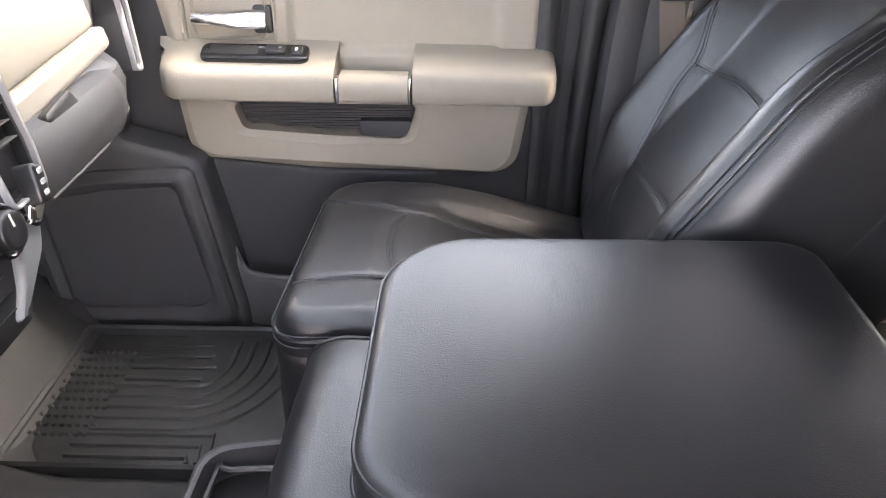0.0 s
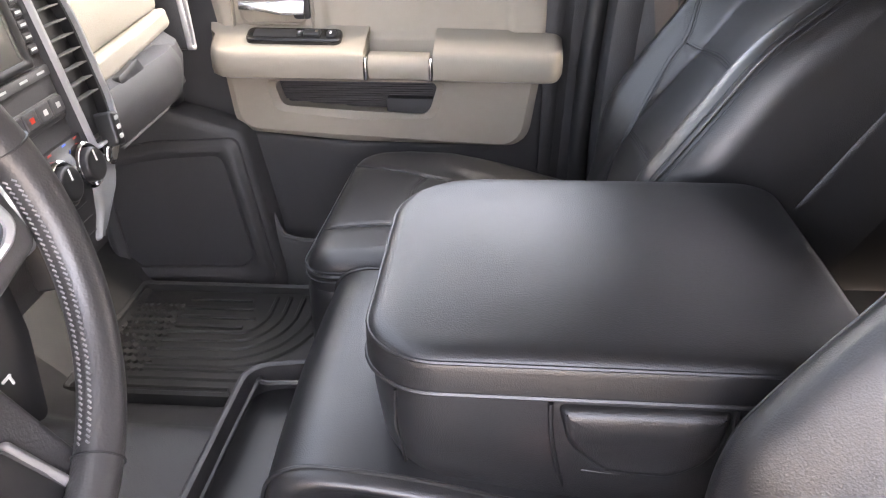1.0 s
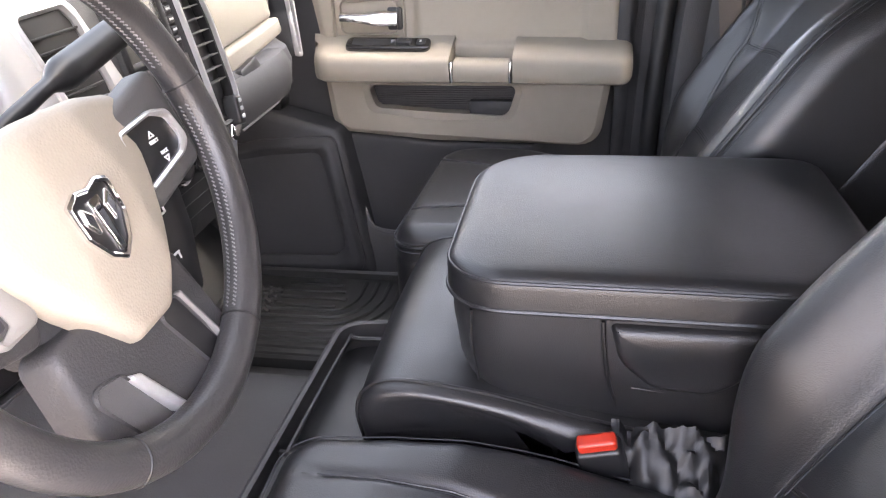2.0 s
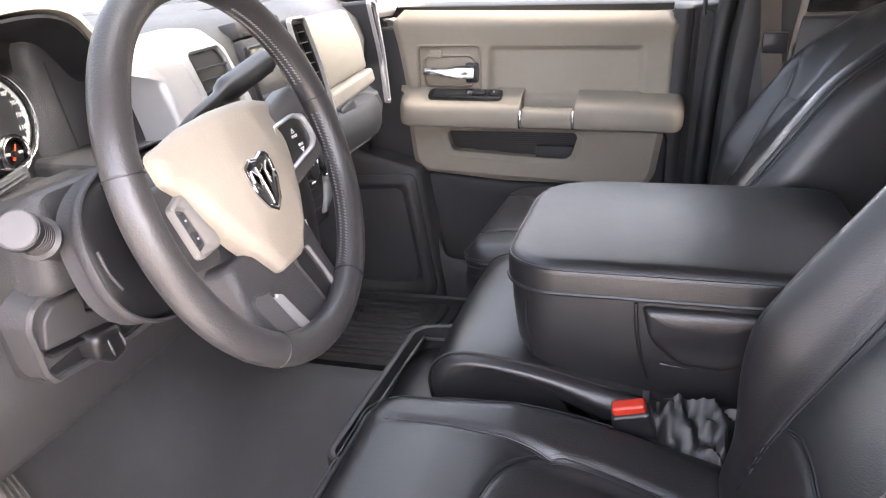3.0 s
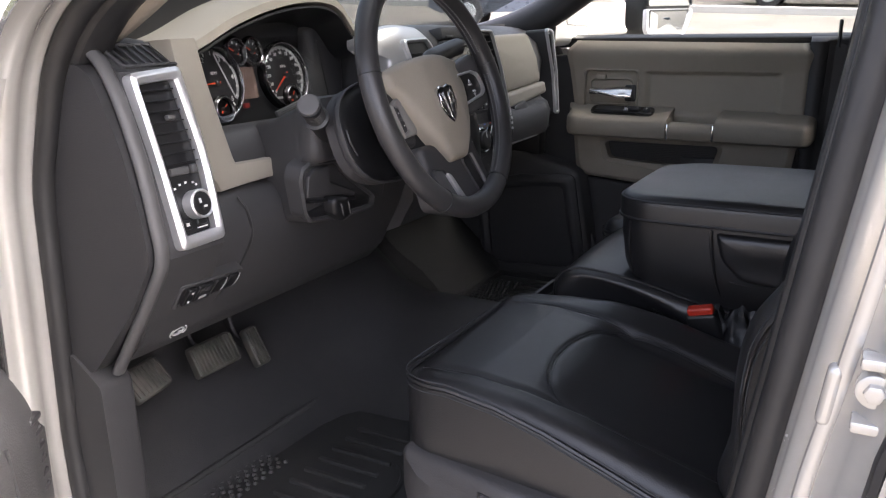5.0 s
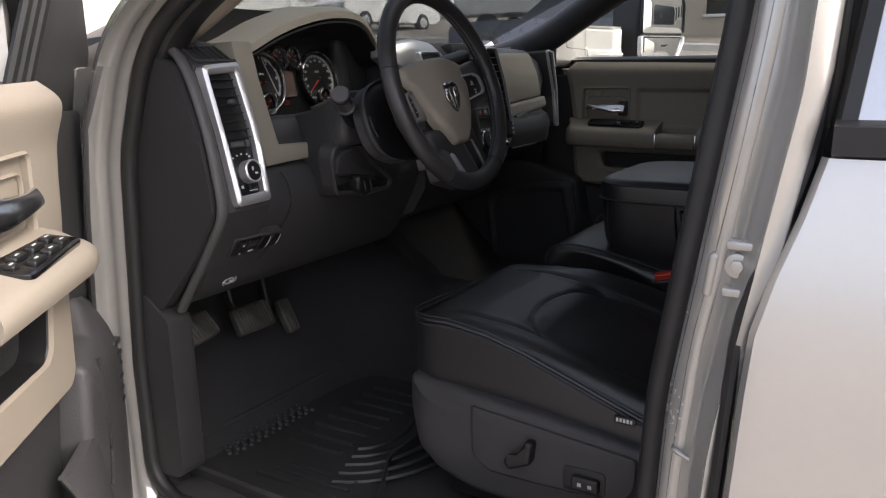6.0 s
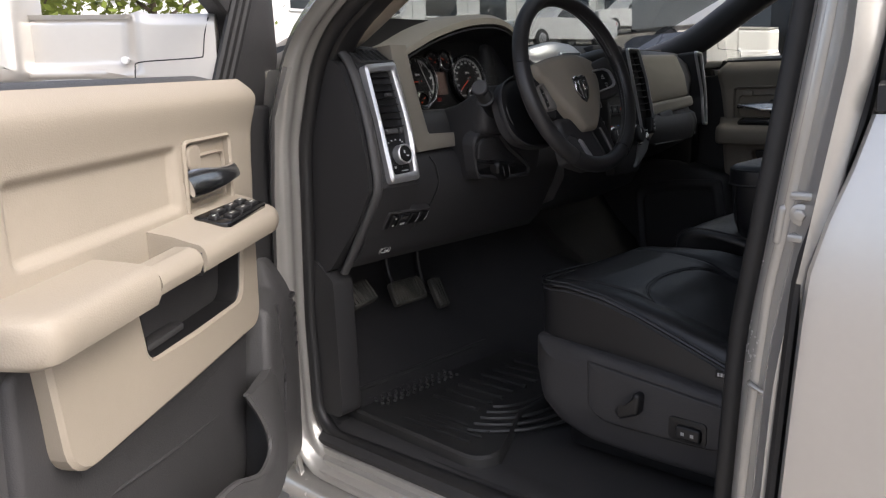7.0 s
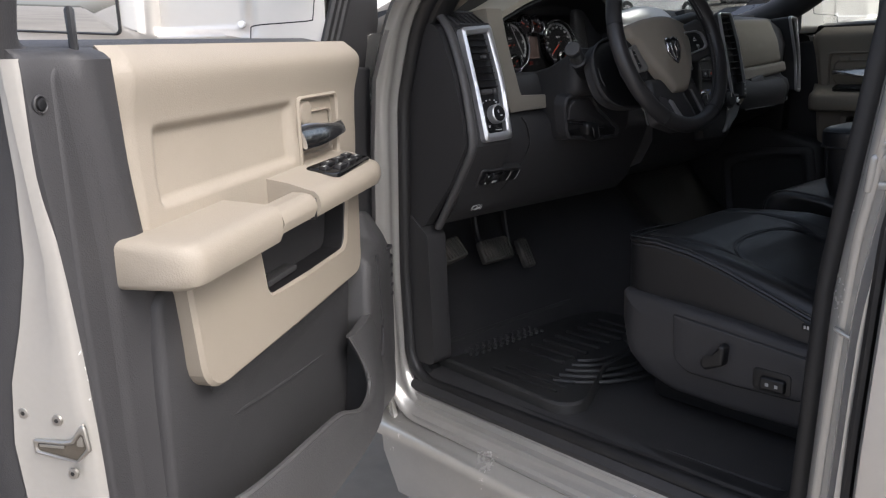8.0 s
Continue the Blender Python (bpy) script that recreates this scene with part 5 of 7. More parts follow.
kn = part("light_switch", dome(disc(*KC, 0.0178, 32), 0.004, 0.024, 0.004, BM_), BLACK, bez, "round light switch knob")
part("switch_ring", hoop(disc(*KC, 0.0205, 32), disc(*KC, 0.0168, 32), 0.004, 0.0255, 0.002, BM_), SATIN, kn, "silver knob ring")
part("knob_mark", block(KC[0] - 0.0052, KC[0] - 0.0014, KC[1] + 0.001, KC[1] + 0.0075, 0.0235, 0.0247, M=BM_), WHITE, kn)
part("knob_mark", block(KC[0] + 0.001, KC[0] + 0.007, KC[1] - 0.006, KC[1] - 0.003, 0.0235, 0.0247, M=BM_), WHITE, kn)
for x, z in ((-0.786, 1.386), (-0.779, 1.392), (-0.769, 1.396), (-0.758, 1.3975), (-0.745, 1.396), (-0.740, 1.392)):
    part("switch_symbol", block(x - 0.0018, x + 0.0018, z - 0.0014, z + 0.0014, 0.0055, 0.0068, M=BM_), WHITE, bez)
part("dimmer_button", dome(rrect(-0.776, 1.340, 0.016, 0.014, 0.003), 0.004, 0.010, 0.002, BM_), BLACK, bez)
part("dimmer_symbol", block(-0.7785, -0.7735, 1.338, 1.343, 0.0098, 0.0108, M=BM_), WHITE, bez)
part("dimmer_symbol", block(-0.757, -0.738, 1.3318, 1.3334, 0.0058, 0.0068, M=BM_), WHITE, bez)
part("rear_dome_button", dome(rrect(-0.748, 1.3405, 0.018, 0.009, 0.003), 0.004, 0.010, 0.002, BM_), BLACK, bez)
# demister grille on the dash corner
TM = axes((-0.497, -0.752, 1.570), (0, 1, 0), (-0.853, 0, 0.522))
part("demister_rim", hoop(rrect(0, 0.0, 0.100, 0.056, 0.008), rrect(0, 0.0, 0.090, 0.046, 0.006), -0.006, 0.005, 0.002, TM), GREY, dash)
part("demister_well", slab(rrect(0, 0.0, 0.092, 0.048, 0.006), -0.008, 0.0005, TM, 0.0003), BLACK, dash)
for i in range(6):
    x = -0.034 + 0.0135 * i
    part("demister_slat", block(x - 0.0014, x + 0.0014, -0.022, 0.022, -0.002, 0.0035, M=TM), GREY, dash)
# brake controller, sockets and parking brake release below the bezel
LM = face(-0.4395, -39, 1.250)
tr = part("switch_tray", hoop(rpoly([(-0.768, 1.196), (-0.634, 1.197), (-0.645, 1.243), (-0.775, 1.250)], 0.006), rpoly([(-0.762, 1.202), (-0.640, 1.203), (-0.650, 1.238), (-0.768, 1.244)], 0.005), -0.03, 0.004, 0.002, LM), GREY, dash)
part("tray_back", slab(rpoly([(-0.763, 1.200), (-0.638, 1.201), (-0.648, 1.240), (-0.770, 1.246)], 0.005), -0.03, 0.0015, LM, 0.0003), BLACK, tr)
part("trailer_brake", dome(rrect(-0.722, 1.222, 0.030, 0.034, 0.003), 0.0, 0.008, 0.002, LM), BLACK, tr, "black trailer brake controller")
part("controller_mark", slab(rrect(-0.722, 1.214, 0.014, 0.006, 0.002), 0.007, 0.0088, LM, 0.0003), GREYPRINT, tr)
for x in (-0.729, -0.717):
    part("controller_mark", hoop(rrect(x, 1.230, 0.009, 0.009, 0.002), rrect(x, 1.230, 0.0065, 0.0065, 0.0015), 0.007, 0.0086, 0.0002, LM), GREY_MID, tr)
part("gain_rocker", dome(rrect(-0.750, 1.222, 0.015, 0.036, 0.003), 0.0, 0.008, 0.002, LM), BLACK, tr)
for y in (1.213, 1.233):
    part("rocker_mark", block(-0.7518, -0.7482, y - 0.0018, y + 0.0018, 0.0075, 0.0088, M=LM), WHITE, tr)
for x in (-0.689, -0.661):
    part("blank_plug", dome(rrect(x, 1.221, 0.022, 0.031, 0.004), 0.0, 0.006, 0.002, LM), BLACK, tr)
    part("plug_edge", tube([LM @ Vector((x + 0.0115, 1.207 + 0.028 * k / 6, 0.0045 + 0.002 * math.sin(math.pi * k / 6))) for k in range(7)], 0.0008, n=5), GREYPRINT, tr)
RM = face(-0.5145, -34, 1.155)
part("brake_release", hoop([Vector((-0.728 + 0.013 * math.cos(a), 1.156 + 0.0085 * math.sin(a))) for a in np.linspace(0, 2 * math.pi, 28, endpoint=False)],
                           [Vector((-0.728 + 0.0108 * math.cos(a), 1.156 + 0.0065 * math.sin(a))) for a in np.linspace(0, 2 * math.pi, 28, endpoint=False)], 0.0, 0.006, 0.0005, RM), GREYPRINT, dash, "white parking brake symbol")
part("brake_letter", text_mesh("P", 0.010, RM @ Matrix.Translation((-0.728, 1.156, 0.0062))), GREYPRINT, dash)
for s in (-1, 1):
    part("brake_arc", tube([RM @ Vector((-0.728 + s * 0.0165 * math.cos(a), 1.156 + 0.0115 * math.sin(a), 0.0058)) for a in np.linspace(-0.8, 0.8, 9)], 0.0010, n=5), GREYPRINT, dash)

# ---------- centre stack ----------
stack = [(-0.95, 1.60), (-0.60, 1.606), (-0.50, 1.60), (-0.470, 1.575), (-0.440, 1.47), (-0.420, 1.36), (-0.420, 1.26), (-0.455, 1.20), (-0.60, 1.14), (-0.95, 1.14)]
part("stack_body", sect(stack, -0.165, 0.235, n=2), GREY, dash, "dark grey centre stack")
SM = face(-0.436, 11.5, 1.44)
# silver arch with the driver's centre vent
arch = rpoly([(-0.232, 1.574, 0.008), (-0.222, 1.601, 0.02), (-0.15, 1.613, 0.2), (-0.065, 1.604, 0.04), (-0.026, 1.574, 0.03), (-0.004, 1.52, 0.1), (0.024, 1.45, 0.1), (0.030, 1.30, 0.01), (-0.168, 1.30, 0.01), (-0.178, 1.49, 0.1), (-0.186, 1.545, 0.03), (-0.204, 1.571, 0.02)], n=5)
ar = part("stack_arch", dome(arch, -0.06, lambda x, y: 0.016 - 3.0 * max(0, y - 1.55) ** 2 - 1.2 * max(0, -0.13 - x) ** 1.5, 0.010, SM, rings=3), SATIN, dash, "satin silver centre stack arch")
vo_ = rpoly([(-0.150, 1.578, 0.008), (-0.060, 1.580, 0.012), (-0.042, 1.560, 0.014), (-0.022, 1.480, 0.05), (-0.016, 1.405, 0.01), (-0.108, 1.405, 0.012), (-0.122, 1.48, 0.05)], n=5)
vi_ = rpoly([(-0.141, 1.570, 0.005), (-0.064, 1.571, 0.008), (-0.051, 1.556, 0.010), (-0.032, 1.480, 0.05), (-0.028, 1.418, 0.008), (-0.098, 1.418, 0.008), (-0.113, 1.48, 0.05)], n=5)
part("vent_frame", hoop(vo_, vi_, 0.0, 0.024, 0.004, SM, zi=0.004), SATIN, ar, "satin silver vent frame")
part("vent_well", slab(vi_, -0.02, 0.0175, SM, 0.0005), BLACK, ar)
for k in range(8):
    z = 1.432 + 0.0165 * k
    part("vent_slat", block(-0.098 - 0.27 * max(0, z - 1.42), -0.030 - 0.14 * max(0, z - 1.42), z - 0.0015, z + 0.0015, 0.015, 0.0225, 0.001, M=SM), BLACK, ar)
part("pad_beside_vent", block(0.032, 0.186, 1.575, 1.604, -0.03, 0.010, 0.008, M=SM), GREY, dash)
part("pad_slot", block(0.046, 0.078, 1.578, 1.584, 0.006, 0.0115, 0.001, M=SM), BLACK, dash)
# slim vertical bezel with slats
o = rpoly([(0.186, 1.592, 0.010), (0.252, 1.590, 0.012), (0.273, 1.50, 0.15), (0.278, 1.40, 0.10), (0.270, 1.350, 0.010), (0.196, 1.350, 0.010), (0.193, 1.45, 0.15)], n=5)
i_ = rpoly([(0.196, 1.580, 0.005), (0.246, 1.578, 0.005), (0.264, 1.50, 0.12), (0.268, 1.40, 0.08), (0.261, 1.360, 0.006), (0.205, 1.360, 0.006), (0.203, 1.45, 0.12)], n=5)
mid_ = [a.lerp(b, 0.42) for a, b in zip(o, i_)]
sb = part("side_vent_bezel", hoop(o, mid_, 0.017, 0.026, 0.0014, SM, zi=0.017), SATIN, dash, "narrow satin silver side vent bezel")
part("bezel_skirt", hoop([a.lerp(b, 0.06) for a, b in zip(o, i_)], mid_, -0.05, 0.0175, 0.0004, SM), GREY, sb)
part("bezel_wall", hoop(mid_, i_, -0.03, 0.019, 0.001, SM, zi=0.0), BLACK, sb)
part("side_vent_well", slab(i_, -0.03, 0.004, SM, 0.0005), BLACK, sb)
for k in range(9):
    z = 1.412 + 0.019 * k
    xl, xr = 0.203 - 0.006 * sstep(1.46, 1.58, z), 0.266 - 0.018 * sstep(1.46, 1.58, z)
    part("vent_slat", block(xl, xr, z - 0.0009, z + 0.0009, 0.003, 0.018, 0.0004, M=SM), GREY_MID, sb)
bt = part("bezel_tail", dome(rpoly([(0.266, 1.352, 0.006), (0.248, 1.334, 0.03), (0.222, 1.294, 0.05), (0.162, 1.258, 0.05), (0.124, 1.245, 0.004), (0.158, 1.278, 0.03), (0.178, 1.316, 0.03), (0.206, 1.344, 0.010)], n=4), -0.05, 0.018, 0.008, SM, rings=2), TAIL, dash, "grey satin lower stack edge")
part("tail_cap", dome(rpoly([(0.262, 1.350, 0.004), (0.250, 1.336, 0.01), (0.222, 1.318, 0.012), (0.206, 1.330, 0.006), (0.218, 1.347, 0.006)], n=4), 0.0, 0.028, 0.006, SM, rings=2), CHROME, bt, "polished upper end")
# radio, switches, climate controls
part("radio_surround", slab(rpoly([(0.034, 1.402), (0.192, 1.402), (0.192, 1.50, 0.1), (0.186, 1.574, 0.01), (0.034, 1.574)], 0.006), -0.01, 0.008, SM), GREY, dash)
rd = part("radio", hoop(rrect(0.100, 1.517, 0.128, 0.090, 0.005), rrect(0.096, 1.520, 0.108, 0.074, 0.003), 0.0, 0.015, 0.002, SM), BLACK, dash, "radio with an unlit screen")
part("radio_screen", slab(rrect(0.096, 1.520, 0.110, 0.076, 0.003), 0.004, 0.0115, SM, 0.0005), SCREEN, rd, "unlit radio touch screen")
for i in range(5):
    z = 1.548 - 0.0145 * i
    bt = part("radio_button", dome(rrect(0.1755, z, 0.018, 0.011, 0.002), 0.006, 0.013, 0.002, SM), BLACK, rd)
    part("button_mark", block(0.170, 0.181, z - 0.0014, z + 0.0014, 0.0125, 0.0136, M=SM), GREYPRINT, bt)
br = part("label_strip", block(0.036, 0.188, 1.457, 1.469, 0.004, 0.0125, 0.001, M=SM), GREY_MID, rd)
for x in (0.085, 0.130, 0.168):
    part("strip_mark", block(x - 0.008, x + 0.008, 1.4615, 1.4642, 0.0122, 0.0132, M=SM), GREYPRINT, br)
sw = part("switch_bank", slab(rpoly([(0.040, 1.408), (0.189, 1.408), (0.189, 1.434), (0.040, 1.434)], 0.003), 0.0, 0.0095, SM, 0.001), GREY_MID, dash, "row of console switches")
for i in range(5):
    x = 0.055 + 0.030 * i
    bt = part("bank_switch", dome(rrect(x, 1.421, 0.027, 0.021, 0.003), 0.006, 0.0125, 0.002, SM), GREY, sw)
    part("switch_symbol", block(x - 0.004, x + 0.004, 1.418, 1.4245, 0.012, 0.0131, M=SM), RED if i == 2 else GREYPRINT, bt)
part("climate_panel", slab(rpoly([(0.034, 1.240), (0.160, 1.240), (0.205, 1.290, 0.05), (0.205, 1.378), (0.034, 1.378)], 0.006), -0.02, 0.009, SM, 0.002), BLACK, dash)
for x in (0.042, 0.106, 0.169):
    k = part("climate_knob", dome(disc(x, 1.342, 0.022, 28), 0.0, 0.034, 0.004, SM), BLACK, dash, "round climate knob with chrome ring")
    part("knob_ring", hoop(disc(x, 1.342, 0.0295, 28), disc(x, 1.342, 0.0240, 28), 0.0, 0.026, 0.003, SM), CHROME, k, "chrome knob ring")
    part("knob_mark", block(x - 0.0012, x + 0.0012, 1.346, 1.360, 0.0335, 0.0348, M=SM), WHITE, k)
    for s, m_ in ((-1, BLUE), (1, RED)):
        part("heat_mark", block(x + s * 0.014 - 0.004, x + s * 0.014 + 0.004, 1.3745, 1.3765, 0.008, 0.0098, M=SM), m_, k)
for i in range(3):
    part("stack_slot", block(0.04, 0.150, 1.300 - 0.018 * i, 1.3015 - 0.018 * i, 0.006, 0.0105, M=SM), BLACK, dash)
bk_ = part("clip_bracket", dome(rpoly([(0.222, 1.344), (0.243, 1.339), (0.252, 1.382), (0.232, 1.389)], 0.005), 0.016, 0.040, 0.005, SM), BLACK, dash, "small black clip-on bracket")
for i in range(3):
    part("bracket_button", slab(rrect(0.240 - 0.002 * i, 1.377 - 0.012 * i, 0.009, 0.006, 0.002), 0.036, 0.0415, SM, 0.001), GREYPRINT, bk_)
# passenger outer vent
PM = face(-0.490, 4, 1.46)
po = rpoly([(0.695, 1.592, 0.008), (0.744, 1.584, 0.008), (0.765, 1.46, 0.2), (0.762, 1.338, 0.006), (0.738, 1.345, 0.006), (0.735, 1.46, 0.2)], n=5)
pi_ = rpoly([(0.705, 1.578, 0.005), (0.732, 1.572, 0.005), (0.752, 1.46, 0.2), (0.751, 1.358, 0.004), (0.741, 1.362, 0.004), (0.742, 1.46, 0.2)], n=5)
pm_ = [a.lerp(b, 0.45) for a, b in zip(po, pi_)]
pv = part("passenger_vent_bezel", hoop(po, pm_, 0.010, 0.020, 0.0015, PM, zi=0.010), SATIN, dash, "satin silver passenger vent bezel")
part("bezel_skirt", hoop([a.lerp(b, 0.08) for a, b in zip(po, pi_)], pm_, -0.05, 0.0105, 0.0004, PM), GREY, pv)
part("bezel_wall", hoop(pm_, pi_, -0.03, 0.014, 0.001, PM, zi=0.0), BLACK, pv)
part("vent_well", slab(pi_, -0.03, 0.003, PM, 0.0005), BLACK, pv)
for k in range(10):
    z = 1.38 + 0.018 * k
    c = 0.746 - 0.9 * max(0, z - 1.43) ** 1.6
    part("vent_slat", block(c - 0.006, c + 0.006, z - 0.0015, z + 0.0015, 0.002, 0.014, 0.001, M=PM), BLACK, pv)

# ---------- steering column and wheel ----------
WC = Vector((-0.195, -0.438, 1.504))
WT = radians(18.8)
WM = axes(WC, (0, 1, 0), Vector((-math.sin(WT), 0, math.cos(WT))))
col = thing("steering_column", "dark grey steering column with stalk and shift lever", "steering column", (-0.42, -0.44, 1.42))


def shroud(z, k):
    return [WM @ Vector((-0.020 + 0.126 * k * math.copysign(abs(math.cos(a)) ** 0.75, math.cos(a)), -0.028 + 0.082 * k * math.copysign(abs(math.sin(a)) ** 0.75, math.sin(a)), z)) for a in np.linspace(0, 2 * math.pi, 48, endpoint=False)]


part("column_cover", loft([shroud(z, k) for z, k in ((-0.104, 0.52), (-0.101, 0.80), (-0.103, 0.92), (-0.110, 0.965), (-0.158, 0.46))]), BLACK, col, "black column cover", sharp=50)
part("column_collar", loft([shroud(z, k) for z, k in ((-0.13, 0.972), (-0.101, 0.975), (-0.0975, 0.985), (-0.0975, 1.005), (-0.102, 1.015), (-0.110, 1.0), (-0.16, 0.48))], cap=False), GREY, col, "dark grey collar round the column", sharp=50)
part("cover_rib", tube(spline([WM @ Vector(p) for p in ((-0.131, -0.016, -0.101), (-0.130, -0.038, -0.101), (-0.123, -0.056, -0.101))], 4), 0.0016, n=6), GREY_MID, col)
part("column_joint", tube([WM @ Vector((0, -0.004, z)) for z in (-0.14, -0.09, -0.04)], 0.042, n=20, up=(0, 1, 0)), BLACK, col)
SB, SC = Vector((-0.345, -0.545, 1.448)), Vector((-0.303, -0.632, 1.498))
part("turn_stalk", tube([Vector((-0.372, -0.49, 1.425)), SB.lerp(SC, 0.25), SB.lerp(SC, 0.55)], 0.013, n=16, taper=[1.3, 1.1, 1.0]), BLACK, col)
SK = axes(SC, (SC - SB).cross(Vector((0, 0, 1))), (SC - SB).cross(Vector((0, 0, 1))).cross(SC - SB) * -1)
if (SK.to_3x3() @ Vector((0, 0, 1))).dot(SC - SB) < 0:
    SK = SK @ Matrix.Diagonal((1, 1, -1, 1))
prof = [(-0.058, 0.014), (-0.056, 0.0185), (-0.046, 0.0195), (-0.044, 0.0150)]
for k in range(6):
    z = -0.042 + 0.0052 * k
    prof += [(z, 0.0145), (z + 0.0008, 0.0158), (z + 0.0036, 0.0158), (z + 0.0044, 0.0145)]
prof += [(-0.010, 0.0150), (-0.008, 0.0175), (-0.002, 0.0180), (0.0, 0.0172)]
sk = part("stalk_knob", loft([[SK @ Vector((r * math.cos(a), r * math.sin(a), z)) for a in np.linspace(0, 2 * math.pi, 24, endpoint=False)] for z, r in prof]), BLACK, col, "ribbed round end knob of the stalk")
part("knob_cap", dome(disc(0, 0, 0.0162, 24), -0.004, 0.004, 0.002, SK), GREY_MID, sk, "grey end cap")
sh_path = spline([WM @ Vector(p) for p in ((0.03, 0.025, -0.125), (0.075, 0.056, -0.105), (0.120, 0.069, -0.10), (0.165, 0.078, -0.10), (0.225, 0.088, -0.10), (0.275, 0.096, -0.10), (0.292, 0.098, -0.10))], 6)
part("shift_lever", tube(sh_path, 0.010, n=14, taper=[0.75 + 0.85 * sstep(16, 19, i) - 0.5 * sstep(34, 36, i) for i in range(len(sh_path))]), BLACK, col, "black column shift lever")
# tilt lever recess and hood release under the column
HM = face(-0.388, -8, 1.345)
sr = []
for x, y0, y1, z0, z1, r in ((-0.50, -0.530, -0.29, 1.29, 1.455, 0.012), (-0.46, -0.538, -0.30, 1.29, 1.462, 0.014), (-0.405, -0.553, -0.31, 1.296, 1.482, 0.018), (-0.394, -0.556, -0.312, 1.298, 1.487, 0.018), (-0.391, -0.556, -0.312, 1.312, 1.488, 0.018), (-0.380, -0.560, -0.314, 1.392, 1.493, 0.018), (-0.360, -0.563, -0.316, 1.398, 1.501, 0.02), (-0.351, -0.558, -0.322, 1.403, 1.499, 0.018), (-0.348, -0.548, -0.332, 1.412, 1.490, 0.016)):
    sr.append([Vector((x, p.x, p.y)) for p in rrect((y0 + y1) / 2, (z0 + z1) / 2, y1 - y0, z1 - z0, r, 4)])
part("column_surround", loft(sr), GREY, col, "dark grey panel swelling round the column", sharp=50)
ro = rpoly([(-0.579, 1.376, 0.02), (-0.574, 1.396, 0.014), (-0.553, 1.404, 0.014), (-0.480, 1.398, 0.012), (-0.450, 1.370, 0.01), (-0.355, 1.312, 0.01), (-0.362, 1.288, 0.008), (-0.450, 1.287, 0.02), (-0.546, 1.299, 0.012), (-0.560, 1.316, 0.02)], n=4)
ri = rpoly([(-0.570, 1.375, 0.016), (-0.566, 1.389, 0.010), (-0.552, 1.395, 0.010), (-0.484, 1.389, 0.010), (-0.455, 1.362, 0.01), (-0.368, 1.310, 0.008), (-0.371, 1.296, 0.006), (-0.450, 1.296, 0.016), (-0.542, 1.307, 0.008), (-0.553, 1.319, 0.016)], n=4)
part("release_recess", hoop(ro, ri, -0.02, 0.013, 0.004, HM), GREY, col, "rounded recess for the tilt lever")
part("recess_back", slab(ri, -0.02, 0.0055, HM, 0.001), GREY, col)
# flat black sheet: the shade low in the recess is put into its colour
part("recess_shadow_gap", slab(rpoly([(-0.555, 1.318), (-0.546, 1.309), (-0.450, 1.298), (-0.374, 1.299), (-0.372, 1.309), (-0.430, 1.330)], 0.004), -0.01, 0.0062, HM, 0.0005), BLACK, col)
part("recess_lid", dome(rpoly([(-0.559, 1.345, 0.004), (-0.559, 1.378, 0.012), (-0.545, 1.389, 0.012), (-0.505, 1.390, 0.006), (-0.500, 1.362, 0.004), (-0.420, 1.331, 0.004), (-0.432, 1.324, 0.003), (-0.500, 1.338, 0.004)], n=4), 0.0, 0.0135, 0.003, HM), GREY, col, "dark grey release lid")
part("recess_ledge", block(-0.555, -0.425, 1.326, 1.331, 0.0, 0.016, 0.0015, M=HM @ Matrix.Translation((-0.49, 1.33, 0)) @ Matrix.Rotation(radians(-8), 4, "Z") @ Matrix.Translation((0.49, -1.33, 0))), BLACK, col)
part("tilt_lever", dome(rpoly([(-0.512, 1.340, 0.010), (-0.466, 1.334, 0.008), (-0.452, 1.296, 0.010), (-0.478, 1.290, 0.012), (-0.503, 1.308, 0.012)], n=5), -0.01, 0.030, 0.008, HM), BLACK, col, "black tilt lever")
for k in (0, 1):
    part("lever_rib", tube(spline([HM @ Vector((-0.492 + 0.020 * k, 1.334 - 0.002 * k, 0.026)), HM @ Vector((-0.488 + 0.020 * k, 1.318, 0.0315)), HM @ Vector((-0.478 + 0.018 * k, 1.300, 0.028))], 4), 0.0016, n=6), GREY_MID, col)

whl = thing("steering_wheel", "leather-wrapped steering wheel with beige hub and silver spokes", "steering wheel", WC)


def rim_pt(a, r=0.183):
    return Vector((r * math.cos(a), r * math.sin(a), 0.0))


rim = [WM @ rim_pt(a) for a in np.linspace(0, 2 * math.pi, 96, endpoint=False)]
part("rim", tube(rim, 0.0168, 0.0162, n=18, closed=True, up=WM.to_3x3() @ Vector((0, 0, 1))), mat("worn_grey_leather", (0.032, 0.031, 0.032), 0.36, rvar=0.05, grain=0.2, gscale=450, cells=True, var=0.12, vscale=10), whl, "dark grey leather rim, polished by wear")
for a in (168, 12, 300, 240):
    c = WM @ rim_pt(radians(a))
    t = (WM @ rim_pt(radians(a + 2)) - c).normalized()
    ring = []
    for j in range(24):
        b = 2 * math.pi * j / 24
        r_out = WM.to_3x3() @ rim_pt(radians(a)).normalized()
        ring.append(c + r_out * 0.0172 * math.cos(b) + WM.to_3x3() @ Vector((0, 0, 1)) * 0.0166 * math.sin(b))
    part("rim_seam", tube(ring, 0.0009, n=5, closed=True, up=t), BLACK, whl)
